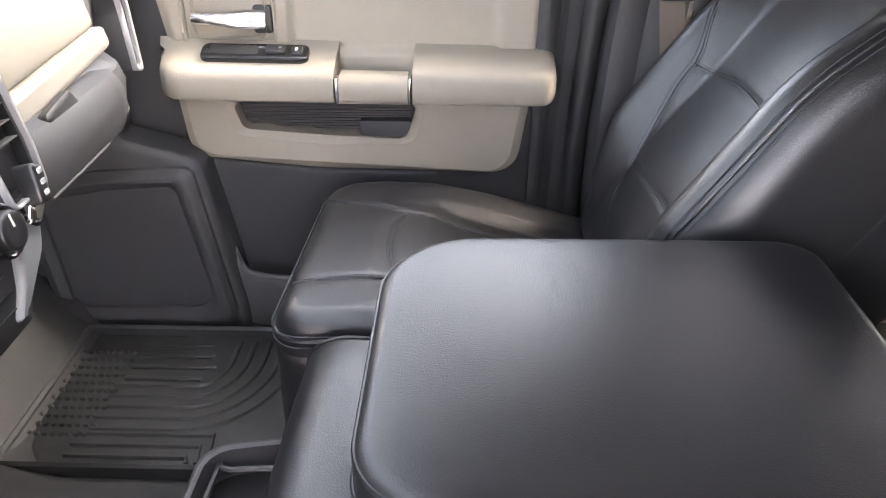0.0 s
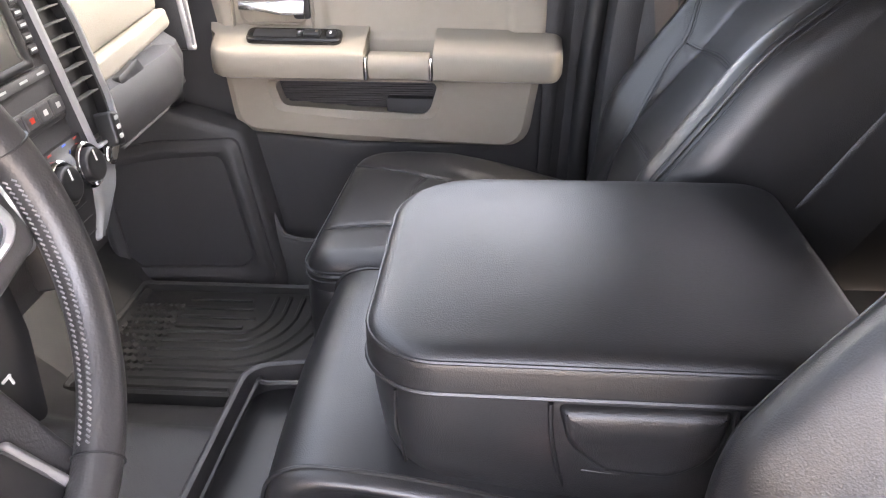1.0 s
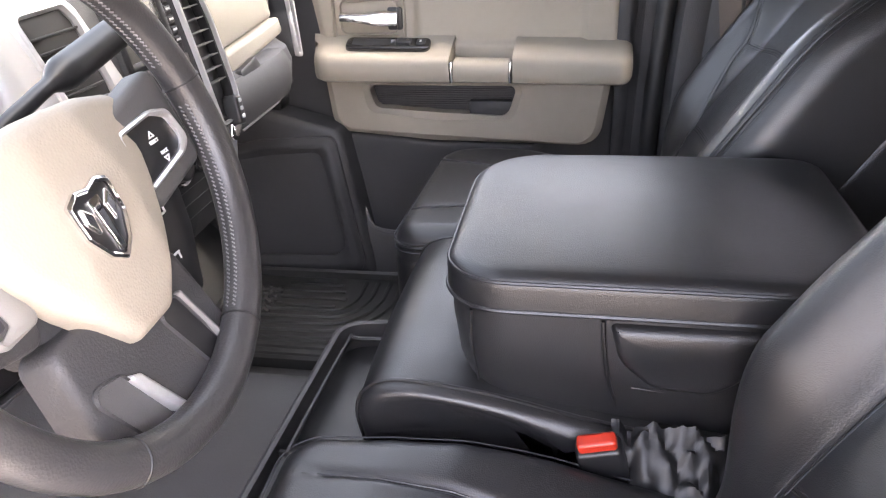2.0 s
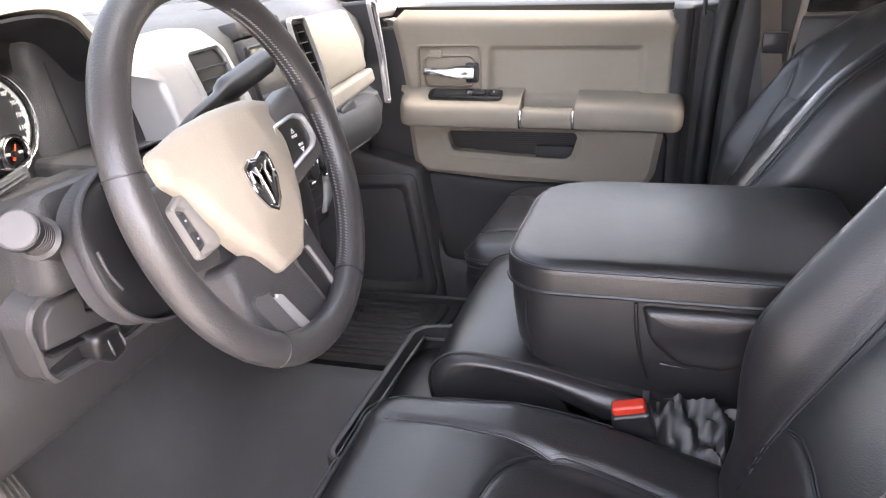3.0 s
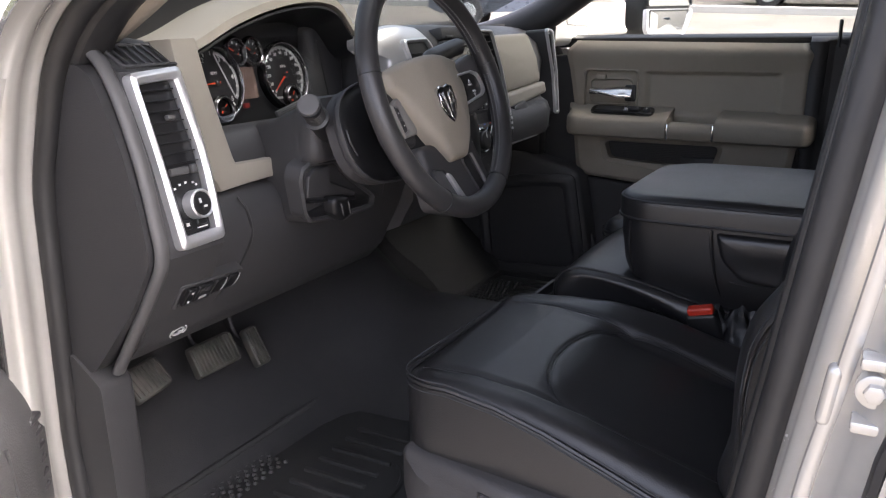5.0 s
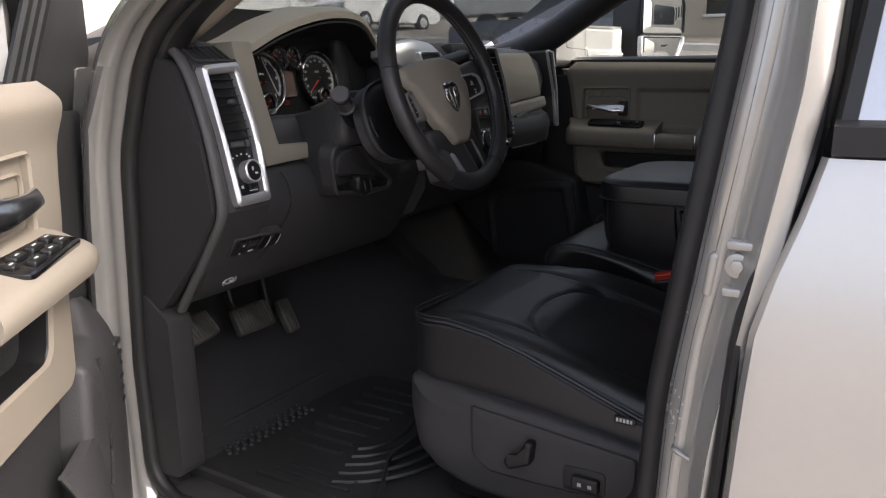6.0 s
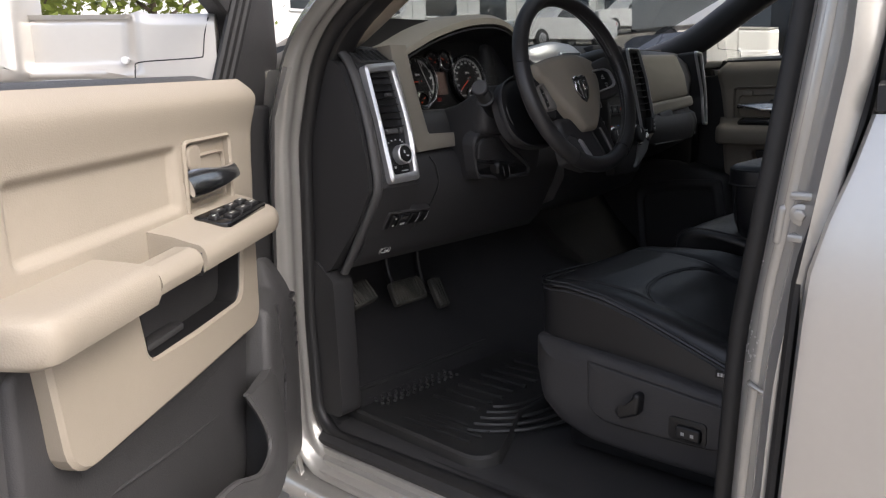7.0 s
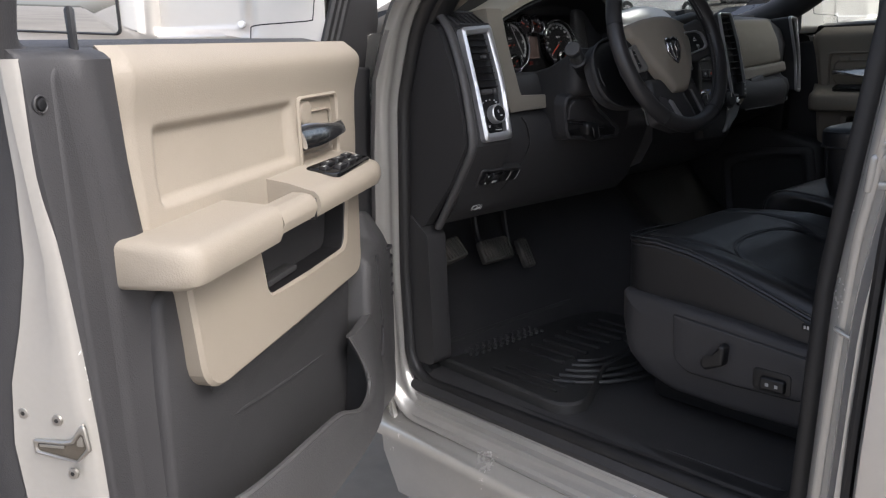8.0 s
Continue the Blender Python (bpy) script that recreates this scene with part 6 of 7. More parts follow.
# white-grey stitching on the inner side of the grips
for a0, a1 in ((-58, 8), (20, 64)):
    for k in range(int((a1 - a0) * 0.75)):
        a = radians(a0 + k / 0.75)
        for zz in (0.0035, -0.0035):
            p = WM @ (rim_pt(a, 0.183 - 0.0165) + Vector((0, 0, zz + 0.0012)))
            q = WM @ (rim_pt(a + 0.013, 0.183 - 0.0165) + Vector((0, 0, zz - 0.0012)))
            part("stitch", tube([p, q], 0.0009, n=4), STITCH, whl)
# hub cover, turned a little to the left with the road wheels
WR = WM @ Matrix.Translation((-0.007, -0.003, 0)) @ Matrix.Rotation(radians(5), 4, "Z")
half = [(0.0, 0.063, 0.2), (0.060, 0.060, 0.1), (0.113, 0.050, 0.010), (0.115, 0.022, 0.010), (0.098, 0.006, 0.03), (0.086, -0.022, 0.05), (0.066, -0.056, 0.08), (0.024, -0.107, 0.012)]
cov = rpoly(half + [(-x, y, r) for x, y, r in half[:0:-1]], n=5)
WH = WM @ Matrix.Translation((0.001, 0, 0)) @ Matrix.Rotation(radians(2), 4, "Z")


def hub_top(x, y):
    """Flat middle panel with bevelled shoulders either side."""
    crease = 0.040 - 0.25 * max(0.0, y)
    return 0.0065 - 0.24 * max(0.0, abs(x) - crease) - 0.9 * (y + 0.02) ** 2


hub_edge = []
for a, b in zip(cov, cov[1:] + cov[:1]):
    k = max(1, int((b - a).length / 0.008))
    hub_edge += [a.lerp(b, q / k) for q in range(k)]
hub = part("hub_cover", dome(hub_edge, -0.026, hub_top, 0.012, WH, rings=14, edge=5), BEIGE_SOFT, whl, "beige airbag cover", sharp=50)
part("hub_back", dome(rpoly([(-0.080, 0.042), (0.090, 0.042), (0.085, -0.02), (0.060, -0.082), (0.0, -0.100), (-0.060, -0.082), (-0.078, -0.02)], 0.02), -0.080, -0.036, 0.01, WR), GREY, whl)
bd = [(-0.026, 0.008), (-0.013, 0.013), (0.0, 0.010), (0.013, 0.013), (0.026, 0.008), (0.025, -0.018), (0.013, -0.038), (0.0, -0.047), (-0.013, -0.038), (-0.025, -0.018)]
bdo, bdi = rpoly(bd, 0.003, 3), rpoly([(x * 0.86, -0.014 + (y + 0.014) * 0.86) for x, y in bd], 0.003, 3)
bg = part("badge", hoop(bdo, bdi, -0.003, 0.0102, 0.0015, WR), CHROME, hub, "chrome shield badge")
part("badge_field", slab(bdi, -0.004, 0.0072, WR, 0.0005), BLACK, bg)
part("badge_bar", slab(rpoly([(-0.0040, -0.039), (0.0040, -0.039), (0.0068, 0.003), (-0.0068, 0.003)], 0.002), 0.005, 0.0098, WR, 0.001), CHROME, bg)
for s in (-1, 1):
    part("badge_bar", dome(rpoly([(s * 0.0075, -0.006), (s * 0.018, 0.005), (s * 0.0195, -0.010), (s * 0.010, -0.024)], 0.002), 0.005, 0.0098, 0.002, WR), CHROME, bg)
# side spokes with switch pods
POD_GREY = mat("pale_grey_plastic", (0.20, 0.19, 0.18), 0.45, grain=0.2, gscale=600)
spk = rpoly([(0.080, 0.036), (0.172, 0.050), (0.178, -0.040), (0.082, -0.050)], 0.012)
so_ = part("side_spoke", dome(spk, -0.030, -0.008, 0.008, WR), GREY_MID, whl, "grey side spoke")
o = rpoly([(0.066, 0.025, 0.006), (0.122, 0.030, 0.03), (0.147, 0.024, 0.012), (0.157, -0.006, 0.010), (0.142, -0.015, 0.02), (0.072, -0.027, 0.006)], n=5)
i_ = rpoly([(0.070, 0.0215, 0.004), (0.121, 0.026, 0.03), (0.139, 0.019, 0.010), (0.147, -0.003, 0.008), (0.136, -0.011, 0.02), (0.076, -0.0225, 0.004)], n=5)
part("pod_rim", hoop(o, i_, -0.014, -0.002, 0.0022, WM), SATIN, so_, "silver switch pod rim")
pod = part("switch_pod", slab(i_, -0.017, -0.006, WM, 0.001), BLACK, so_)
for dx, dy, w1, sg in ((0.110, 0.006, "SELECT", 1), (0.117, -0.005, "BACK", -1)):
    part("pod_word", text_mesh(w1, 0.0042, WM @ Matrix.Translation((dx, dy, -0.0057))), WHITE, pod)
    y0 = dy + sg * 0.0035
    part("pod_arrow", hoop([Vector((dx - 0.0045, y0)), Vector((dx + 0.0045, y0)), Vector((dx, y0 + sg * 0.0058))], [Vector((dx - 0.0024, y0 + sg * 0.0012)), Vector((dx + 0.0024, y0 + sg * 0.0012)), Vector((dx, y0 + sg * 0.0040))], -0.0064, -0.0054, 0.0001, WM), WHITE, pod)
low_sw = part("lower_switch_strip", slab(rpoly([(0.086, -0.034), (0.150, -0.036), (0.140, -0.075), (0.112, -0.128), (0.086, -0.120), (0.082, -0.07)], 0.008), -0.050, -0.030, WM, 0.002), BLACK, so_)
for cx_, cy_, w_, h_ in ((0.112, -0.046, 0.0025, 0.013), (0.107, -0.052, 0.008, 0.002), (0.099, -0.086, 0.010, 0.002), (0.102, -0.089, 0.002, 0.007), (0.091, -0.117, 0.006, 0.002)):
    part("switch_mark", slab(rrect(cx_, cy_, w_, h_, 0.0008, 2), -0.031, -0.0292, WM, 0.0002), WHITE, low_sw)
spk = rpoly([(-0.070, 0.018), (-0.138, 0.020), (-0.142, -0.058), (-0.065, -0.072)], 0.012)
so_ = part("side_spoke", dome(spk, -0.045, -0.027, 0.008, WM), GREY, whl)
o = rpoly([(-0.119, -0.002, 0.006), (-0.092, 0.008, 0.006), (-0.080, -0.004, 0.01), (-0.070, -0.052, 0.006), (-0.108, -0.055, 0.006)], n=5)
i_ = rpoly([(-0.1165, -0.007, 0.003), (-0.110, -0.006, 0.003), (-0.102, -0.009, 0.004), (-0.0925, -0.044, 0.004), (-0.107, -0.049, 0.004)], n=5)
part("pod_rim", hoop(o, i_, -0.030, -0.0185, 0.0022, WM), POD_GREY, so_, "pale grey switch housing")
pod = part("switch_pod", slab(i_, -0.030, -0.0215, WM, 0.001), GREY_MID, so_)
for bx_, by_ in ((-0.1075, -0.017), (-0.1020, -0.036)):
    part("pod_button", dome(rrect(bx_, by_, 0.009, 0.015, 0.003), -0.024, -0.0195, 0.0015, WM), GREY, pod)
    part("button_mark", slab(rrect(bx_, by_, 0.0022, 0.0022, 0.0008, 3), -0.0198, -0.0188, WM, 0.0001), WHITE, pod)
# twin lower spokes: lit and shaded hollows, sheen on their walls, put into colours
lower = rpoly([(-0.088, -0.072), (0.078, -0.072), (0.104, -0.160), (0.070, -0.186), (-0.020, -0.188), (-0.088, -0.166)], 0.012)
ls = part("lower_spoke", dome(lower, -0.045, -0.014, 0.010, WM), GREY, whl, "dark grey twin lower spoke")
for hol, bar in (([(-0.084, -0.108), (-0.046, -0.116), (-0.014, -0.176), (-0.050, -0.172)], [(-0.046, -0.118), (-0.031, -0.125), (0.001, -0.179), (-0.014, -0.180)]),
                 ([(0.017, -0.106), (0.046, -0.102), (0.080, -0.180), (0.054, -0.182)], [(0.047, -0.102), (0.053, -0.102), (0.085, -0.176), (0.079, -0.180)])):
    ho = rpoly(hol, 0.008)
    hc_ = sum(ho, Vector((0, 0))) / len(ho)
    part("spoke_hollow", slab(ho, -0.03, -0.0130, WM, 0.001), GREY_MID if hol[0][0] < 0 else BLACK, ls)
    part("hollow_rim", hoop([hc_ + (p - hc_) * 1.06 for p in ho], [hc_ + (p - hc_) * 0.97 for p in ho], -0.03, -0.0105, 0.002, WM), GREY, ls)
    part("spoke_sheen_bar", dome(rpoly(bar, 0.003), -0.02, -0.008, 0.003, WM), SATIN_DARK if hol[0][0] > 0 else SATIN, ls, "satin bar standing for sheen on the hollow wall")

# ---------- pedals ----------
def pedal(name, label, c, w, h, lean, yaw=0):
    M = Matrix.Translation(c) @ Matrix.Rotation(radians(yaw), 4, "X") @ Matrix.Rotation(radians(-lean), 4, "Y") @ FX
    p = thing(name, label, "pedal", c)
    part("pad", dome(rpoly([(-w / 2, -h / 2), (w / 2, -h / 2), (w / 2 * 0.92, h / 2), (-w / 2 * 0.92, h / 2)], 0.008), -0.012, 0.006, 0.005, M), PEDAL, p, "worn ribbed rubber pad")
    n = int(w / 0.009)
    for i in range(n):
        x = -w / 2 + 0.006 + (w - 0.012) * i / (n - 1)
        part("pad_rib", block(x - 0.0018, x + 0.0018, -h / 2 + 0.006, h / 2 - 0.006, 0.005, 0.0095, 0.001, 1, M=M), PEDAL, p)
    part("arm", tube(spline([M @ Vector((0, 0, -0.01)), M @ Vector((0, 0.06, -0.05)), Vector(c) + Vector((-0.10, 0, 0.22))], 5), 0.007, 0.010, n=8), RUBBER, p)


pedal("accelerator_pedal", "worn narrow accelerator pedal above the rubber mat", (-0.733, -0.326, 0.938), 0.040, 0.088, 28)
pedal("brake_pedal", "worn wide brake pedal", (-0.715, -0.465, 0.975), 0.115, 0.065, 30)
pedal("parking_brake_pedal", "worn parking brake pedal by the kick panel", (-0.655, -0.682, 1.022), 0.078, 0.060, 40, 8)


# ---------- seats ----------
def seat(name, label, cy, flip, driver):
    """Front bucket seat; flip = 1 when its outer side lies towards +y."""
    o = flip
    s = thing(name, label, "car seat", (0.12, cy, 0.77), "front seats")
    # cushion, local x rearwards, y to the outer side
    def P(x, y, z):
        return Vector((x, cy + o * y, z))
    MX = Matrix(((1, 0, 0, 0), (0, o, 0, cy), (0, 0, 1, 0), (0, 0, 0, 1)))
    out = rpoly([(-0.185, -0.235, 0.05), (0.40, -0.245, 0.05), (0.40, 0.235, 0.05), (-0.165, 0.225, 0.07)], n=10)
    dense = []
    for a, b in zip(out, out[1:] + out[:1]):
        k = max(1, int((b - a).length / 0.012))
        dense += [a.lerp(b, j / k) for j in range(k)]
    arc = [(0.42, -0.13), (0.30, -0.145), (0.14, -0.155), (0.07, -0.148), (0.03, -0.110), (0.012, -0.05), (0.008, 0.0), (0.012, 0.05), (0.03, 0.110), (0.07, 0.148), (0.14, 0.155), (0.30, 0.145), (0.42, 0.13)]
    sides = [[(-0.15, -0.165), (0.02, -0.16), (0.08, -0.152)], [(-0.15, 0.165), (0.02, 0.16), (0.08, 0.152)]]

    if not driver:
        sides = [[(-0.165, 0.138), (-0.10, 0.118), (-0.016, 0.097), (0.14, 0.092), (0.34, 0.092)], [(-0.165, -0.138), (-0.10, -0.125), (-0.016, -0.118), (0.14, -0.112), (0.34, -0.112)]]
        arc = [(-0.016, 0.097), (-0.034, 0.04), (-0.036, -0.02), (-0.030, -0.07), (-0.016, -0.118)]

    up0 = 1.118 if driver else 1.138

    def pipe_z(x, y):
        """Height of the piping round the cushion."""
        if not driver:
            return min(topf(x, y) - 0.034, up0 - 0.032)
        side = float(np.interp(x, [-0.19, -0.13, -0.075, 0.0, 0.071, 0.159, 0.226, 0.27, 0.42], [1.106, 1.114, 1.116, 1.106, 1.087, 1.056, 1.031, 1.016, 0.975]))
        k = sstep(-0.20, 0.20, y)
        return side * k + (1 - k) * (topf(x, y) - 0.024)

    def topf(x, y):
        z = up0 - 0.135 * max(0, x + 0.06) - 0.15 * max(0, x - 0.02) - 0.10 * max(0, -0.08 - x) ** 1.5
        z += (0.02 if not driver else 0.030 if y < 0 else 0.010) * sstep(0.125, 0.215, abs(y)) * sstep(-0.12, 0.14, x) - 0.010 * sstep(0.0, 0.10, x) * sstep(0.165, 0.13, abs(y))
        z += 0.005 * (1 - min(1, (y / 0.14) ** 2)) * sstep(0.01, 0.06, x)
        z -= 0.0032 * math.exp(-(seg_dist(x, y, arc) / 0.005) ** 2)
        for ln in sides:
            z -= (0.006 if driver else 0.0025) * math.exp(-(seg_dist(x, y, ln) / 0.006) ** 2)
        return z
    part("seat_cushion", dome(dense, 0.99, topf, 0.032, MX, rings=56, edge=5), LEATHER, s, "smooth black leather seat cushion", sharp=60)
    def seam(f, M, ln, nm, lim=9.0):
        """Sunken dark seam with a stitched line on either side."""
        pts = [p for p in spline([(x, y, 0) for x, y in ln], 6) if p.x < lim]
        part(nm, tube([M @ Vector((p.x, p.y, f(p.x, p.y) + 0.0008)) for p in pts], 0.0011, n=5), BLACK, s)
        for off in (0.0042, -0.0042):
            q = []
            for a, b, c in zip(pts, pts[1:], pts[2:]):
                nrm = Vector((-(c - a).y, (c - a).x, 0)).normalized() * off
                q.append(M @ Vector((b.x + nrm.x, b.y + nrm.y, f(b.x + nrm.x, b.y + nrm.y) + 0.0001)))
            part("stitch_line", tube(q, 0.0006, n=4), THREAD, s)
    seam(topf, MX, arc, "insert_seam", 0.36)
    for ln in sides:
        seam(topf, MX, ln, "side_seam")
    # front and outer skirt below the piping
    part("cushion_skirt", dome([Vector((p.x - 0.002, p.y * (1.004 if driver else 1.012))) for p in dense], 0.945 if driver else 0.87, lambda x, y: pipe_z(x, y) - (0.003 if driver else 0.019), 0.006 if driver else 0.02, MX, rings=1), LEATHER, s)
    pipe = [MX @ Vector((p.x * 1.004, p.y * (1.006 if driver else 1.012), pipe_z(p.x, p.y))) for p in dense]
    part("piping", tube(pipe, 0.0035, n=6, closed=True), LEATHER, s, "double-stitched leather piping")
    for dz in (0.009, -0.009):
        part("stitch_line", tube([p + Vector((0, 0, dz)) + (p - Vector((0.12, cy, p.z))) * 0.008 for p in pipe], 0.0011, n=4, closed=True), THREAD, s)
    # backrest, local x to the outer side, y up the back, z forwards
    lean = radians(34)
    b0 = P(0.345, 0.0, 1.06)
    upv = Vector((math.sin(lean), 0, math.cos(lean)))
    MB = Matrix.Translation(b0) @ Matrix(((0, upv.x, -math.cos(lean), 0), (o, 0, 0, 0), (0, upv.z, math.sin(lean), 0), (0, 0, 0, 1)))
    w = 0.0 if driver else 0.018      # the passenger's bolster rolls over into its side
    bo = rpoly([(-0.225 - w, -0.05, 0.05), (0.225, -0.05, 0.05), (0.245, 0.25, 0.3), (0.225, 0.56, 0.10), (0.12, 0.64, 0.12), (-0.12, 0.64, 0.12), (-0.225 - w, 0.56, 0.10), (-0.245 - w, 0.25, 0.3)], n=8)
    bd = []
    for a, b in zip(bo, bo[1:] + bo[:1]):
        k = max(1, int((b - a).length / 0.012))
        bd += [a.lerp(b, j / k) for j in range(k)]
    v1 = [(-0.135, 0.66), (-0.14, 0.40), (-0.125, 0.22), (-0.115, 0.0)]
    v2 = [(0.135, 0.66), (0.14, 0.40), (0.125, 0.22), (0.115, 0.0)]
    a1 = [(-0.132, 0.315), (-0.08, 0.365), (0.0, 0.385), (0.08, 0.365), (0.132, 0.315)]
    a2 = [(-0.118, 0.10), (-0.06, 0.125), (0.0, 0.132), (0.06, 0.125), (0.118, 0.10)]
    if not driver:
        v1 = [(-0.165, 0.66), (-0.155, 0.40), (-0.142, 0.22), (-0.135, 0.0)]
        v2 = [(0.20, 0.66), (0.183, 0.41), (0.153, 0.335), (0.146, 0.26), (0.120, 0.145), (0.091, 0.093), (0.045, 0.052)]
        a1 = [(-0.145, 0.322), (-0.073, 0.336), (0.008, 0.338), (0.076, 0.330), (0.149, 0.315)]
        a2 = [(-0.139, 0.156), (-0.06, 0.156), (0.029, 0.151), (0.117, 0.138)]

    def backf(x, y):
        z = 0.075 - 0.012 * sstep(0.1, -0.03, y) + (0.080 if driver else 0.062) * sstep(0.11, 0.20, abs(x)) * sstep(-0.02, 0.18, y) * (1 - 0.75 * sstep(0.35, 0.62, y)) + 0.018 * bump1(y, 0.17, 0.13) * (1 - min(1, (x / 0.15) ** 2))
        z -= 0.02 * sstep(0.4, 0.64, y)
        for ln, dp in ((v1, 0.003), (v2, 0.003), (a1, 0.003), (a2, 0.0025)):
            z -= dp * math.exp(-(seg_dist(x, y, ln) / 0.005) ** 2)
        return z
    for ln in (v1, v2, a1, a2):
        seam(backf, MB, ln[1:] if ln in (v1, v2) else ln, "panel_seam")
    part("backrest", dome(bd, -0.045, backf, 0.045 if driver else 0.068, MB, rings=56, edge=6 if driver else 9), LEATHER, s, "black leather backrest with stitched panels", sharp=60)
    part("back_shell", dome([Vector((p.x * 0.985, p.y)) for p in bd], -0.16, -0.03, 0.03, MB, rings=1), LEATHER, s, "leather-covered side and back of the backrest")
    # stitched seam along both bolster edges
    for sg in (-1, 1):
        ln = [(sg * 0.222, 0.0), (sg * 0.236, 0.22), (sg * 0.226, 0.46), (sg * 0.20, 0.56)]
        pts = spline([(x, y, 0) for x, y in ln], 10)
        seam = [MB @ Vector((p.x, p.y, backf(p.x, p.y) - (0.018 if driver else 0.012 if sg < 0 else 0.034))) for p in pts]
        part("bolster_seam", tube(seam, 0.0017, n=6), LEATHER, s)
        for off in (-0.008, 0.008):
            part("stitch_line", tube([p + MB.to_3x3() @ Vector((-sg * off, 0, 0.6 * off)) for p in seam], 0.0010, n=4), THREAD, s)
    # headrest
    hr = Matrix.Translation(MB @ Vector((0, 0.76, 0.04))) @ MB.to_3x3().to_4x4()
    part("headrest", dome(rrect(0, 0, 0.26, 0.17, 0.05, 6), -0.05, lambda x, y: 0.05 - 0.8 * x * x, 0.04, hr, rings=3), LEATHER, s)
    for x in (-0.06, 0.06):
        part("headrest_post", tube([MB @ Vector((x, 0.60, 0.02)), MB @ Vector((x, 0.72, 0.02))], 0.006, n=8), CHROME, s)
    # base with the outer valance
    part("seat_base", block(-0.10, 0.42, cy - 0.20, cy + 0.20, 0.775, 0.97, 0.02), BLACK, s)
    return s, MX


drv, DX = seat("bucket_seat", "black leather driver's seat with power controls on its side", -0.425, -1, True)
seat("bucket_seat", "black leather passenger seat with stitched piping", 0.562, 1, False)
# driver's outer valance with switches: local x rearwards, y up, z outwards
VM = axes((0, -0.660, 0), (1, 0, 0), (0, 0, 1))
vo = rpoly([(-0.152, 1.014, 0.012), (0.00, 1.005, 0.1), (0.12, 0.996, 0.1), (0.36, 0.966, 0.02), (0.36, 0.825, 0.03), (0.10, 0.820, 0.2), (-0.02, 0.824, 0.10), (-0.085, 0.846, 0.06), (-0.135, 0.890, 0.06), (-0.153, 0.945, 0.06)], n=6)
val = part("side_valance", dome(vo, -0.05, lambda x, y: 0.014 + 0.008 * sstep(0.84, 0.90, y) - 0.022 * sstep(-0.10, -0.155, x) - 0.05 * max(0, 0.86 - y), 0.016, VM, rings=6), GREY, drv, "dark grey plastic seat valance")
pan = rpoly([(-0.012, 0.989, 0.004), (0.272, 0.962, 0.01), (0.270, 0.884, 0.04), (0.117, 0.879, 0.1), (0.025, 0.879, 0.03), (-0.010, 0.896, 0.03)], n=5)
part("switch_panel", dome(pan, 0.0, 0.0255, 0.004, VM, rings=2), GREY, val)
part("panel_gap", hoop([Vector((p.x * 1.0, p.y)) + (p - Vector((0.13, 0.92))) * 0.022 for p in pan], [Vector(p) for p in pan], 0.0, 0.0232, 0.0008, VM), BLACK, val)
part("seat_lever", dome(rpoly([(0.052, 0.920, 0.008), (0.086, 0.928, 0.008), (0.094, 0.958, 0.006), (0.108, 0.956, 0.006), (0.104, 0.918, 0.008), (0.066, 0.900, 0.008)], n=4), 0.02, 0.045, 0.006, VM), BLACK, val, "black power seat lever")
part("lumbar_well", slab(rrect(0.190, 0.907, 0.070, 0.042, 0.008), 0.02, 0.0275, VM, 0.002), BLACK, val)
part("lumbar_switch", dome(rrect(0.194, 0.904, 0.046, 0.024, 0.005), 0.022, 0.036, 0.004, VM), BLACK, val)
for x in (0.186, 0.203):
    part("switch_mark", block(x - 0.003, x + 0.003, 0.901, 0.907, 0.035, 0.0367, M=VM), GREYPRINT, val)
tg = part("fabric_tag", block(0.228, 0.262, 1.008, 1.020, 0.004, 0.0075, 0.001, M=VM @ Matrix.Rotation(0, 4, "Z")), BLACK, drv, "small black sewn tag with white marks")
for i in range(5):
    part("tag_mark", block(0.232 + 0.0055 * i, 0.2355 + 0.0055 * i, 1.011, 1.017, 0.007, 0.0081, M=VM), WHITE, tg)

# ---------- centre jump seat with lidded console ----------
con = thing("centre_console_seat", "black leather centre seat folded down as a lidded console", "console seat", (0.15, 0.06, 0.85))
CX = Matrix.Identity(4)
jump = spline([(0.42, 0.985, 0), (0.10, 0.978, 0), (-0.07, 0.985, 0), (-0.098, 1.020, 0), (-0.112, 1.065, 0), (-0.118, 1.105, 0), (-0.108, 1.134, 0), (-0.083, 1.150, 0), (-0.043, 1.153, 0), (0.05, 1.141, 0), (0.18, 1.112, 0), (0.42, 1.075, 0)], 5)
jc = Vector((0.13, 1.06, 0))
rings = []
for y, k in ((-0.140, 0.10), (-0.150, 0.045), (-0.154, 0.025), (-0.151, 0.012), (-0.143, 0.004), (-0.134, 0.0), (-0.05, -0.004), (0.06, -0.006), (0.18, -0.004), (0.262, 0.0), (0.270, 0.004), (0.276, 0.025), (0.262, 0.10)):
    rings.append([Vector((p.x, y, p.y)) - Vector(((p - jc).normalized().x * k, 0, (p - jc).normalized().y * k)) for p in jump])
part("jump_cushion", loft(rings), LEATHER, con, "black leather cushion", sharp=70)
for y in (-0.137, 0.265):
    part("cushion_piping", tube([Vector((p.x, y, p.y)) + Vector(((p - jc).normalized().x, 0, (p - jc).normalized().y)) * 0.0006 for p in jump[16:-1]], 0.0026, n=6, up=(0, 1, 0)), LEATHER, con)
part("seat_frame", block(-0.11, 0.42, -0.12, 0.25, 0.84, 1.0, 0.015), BLACK, con)
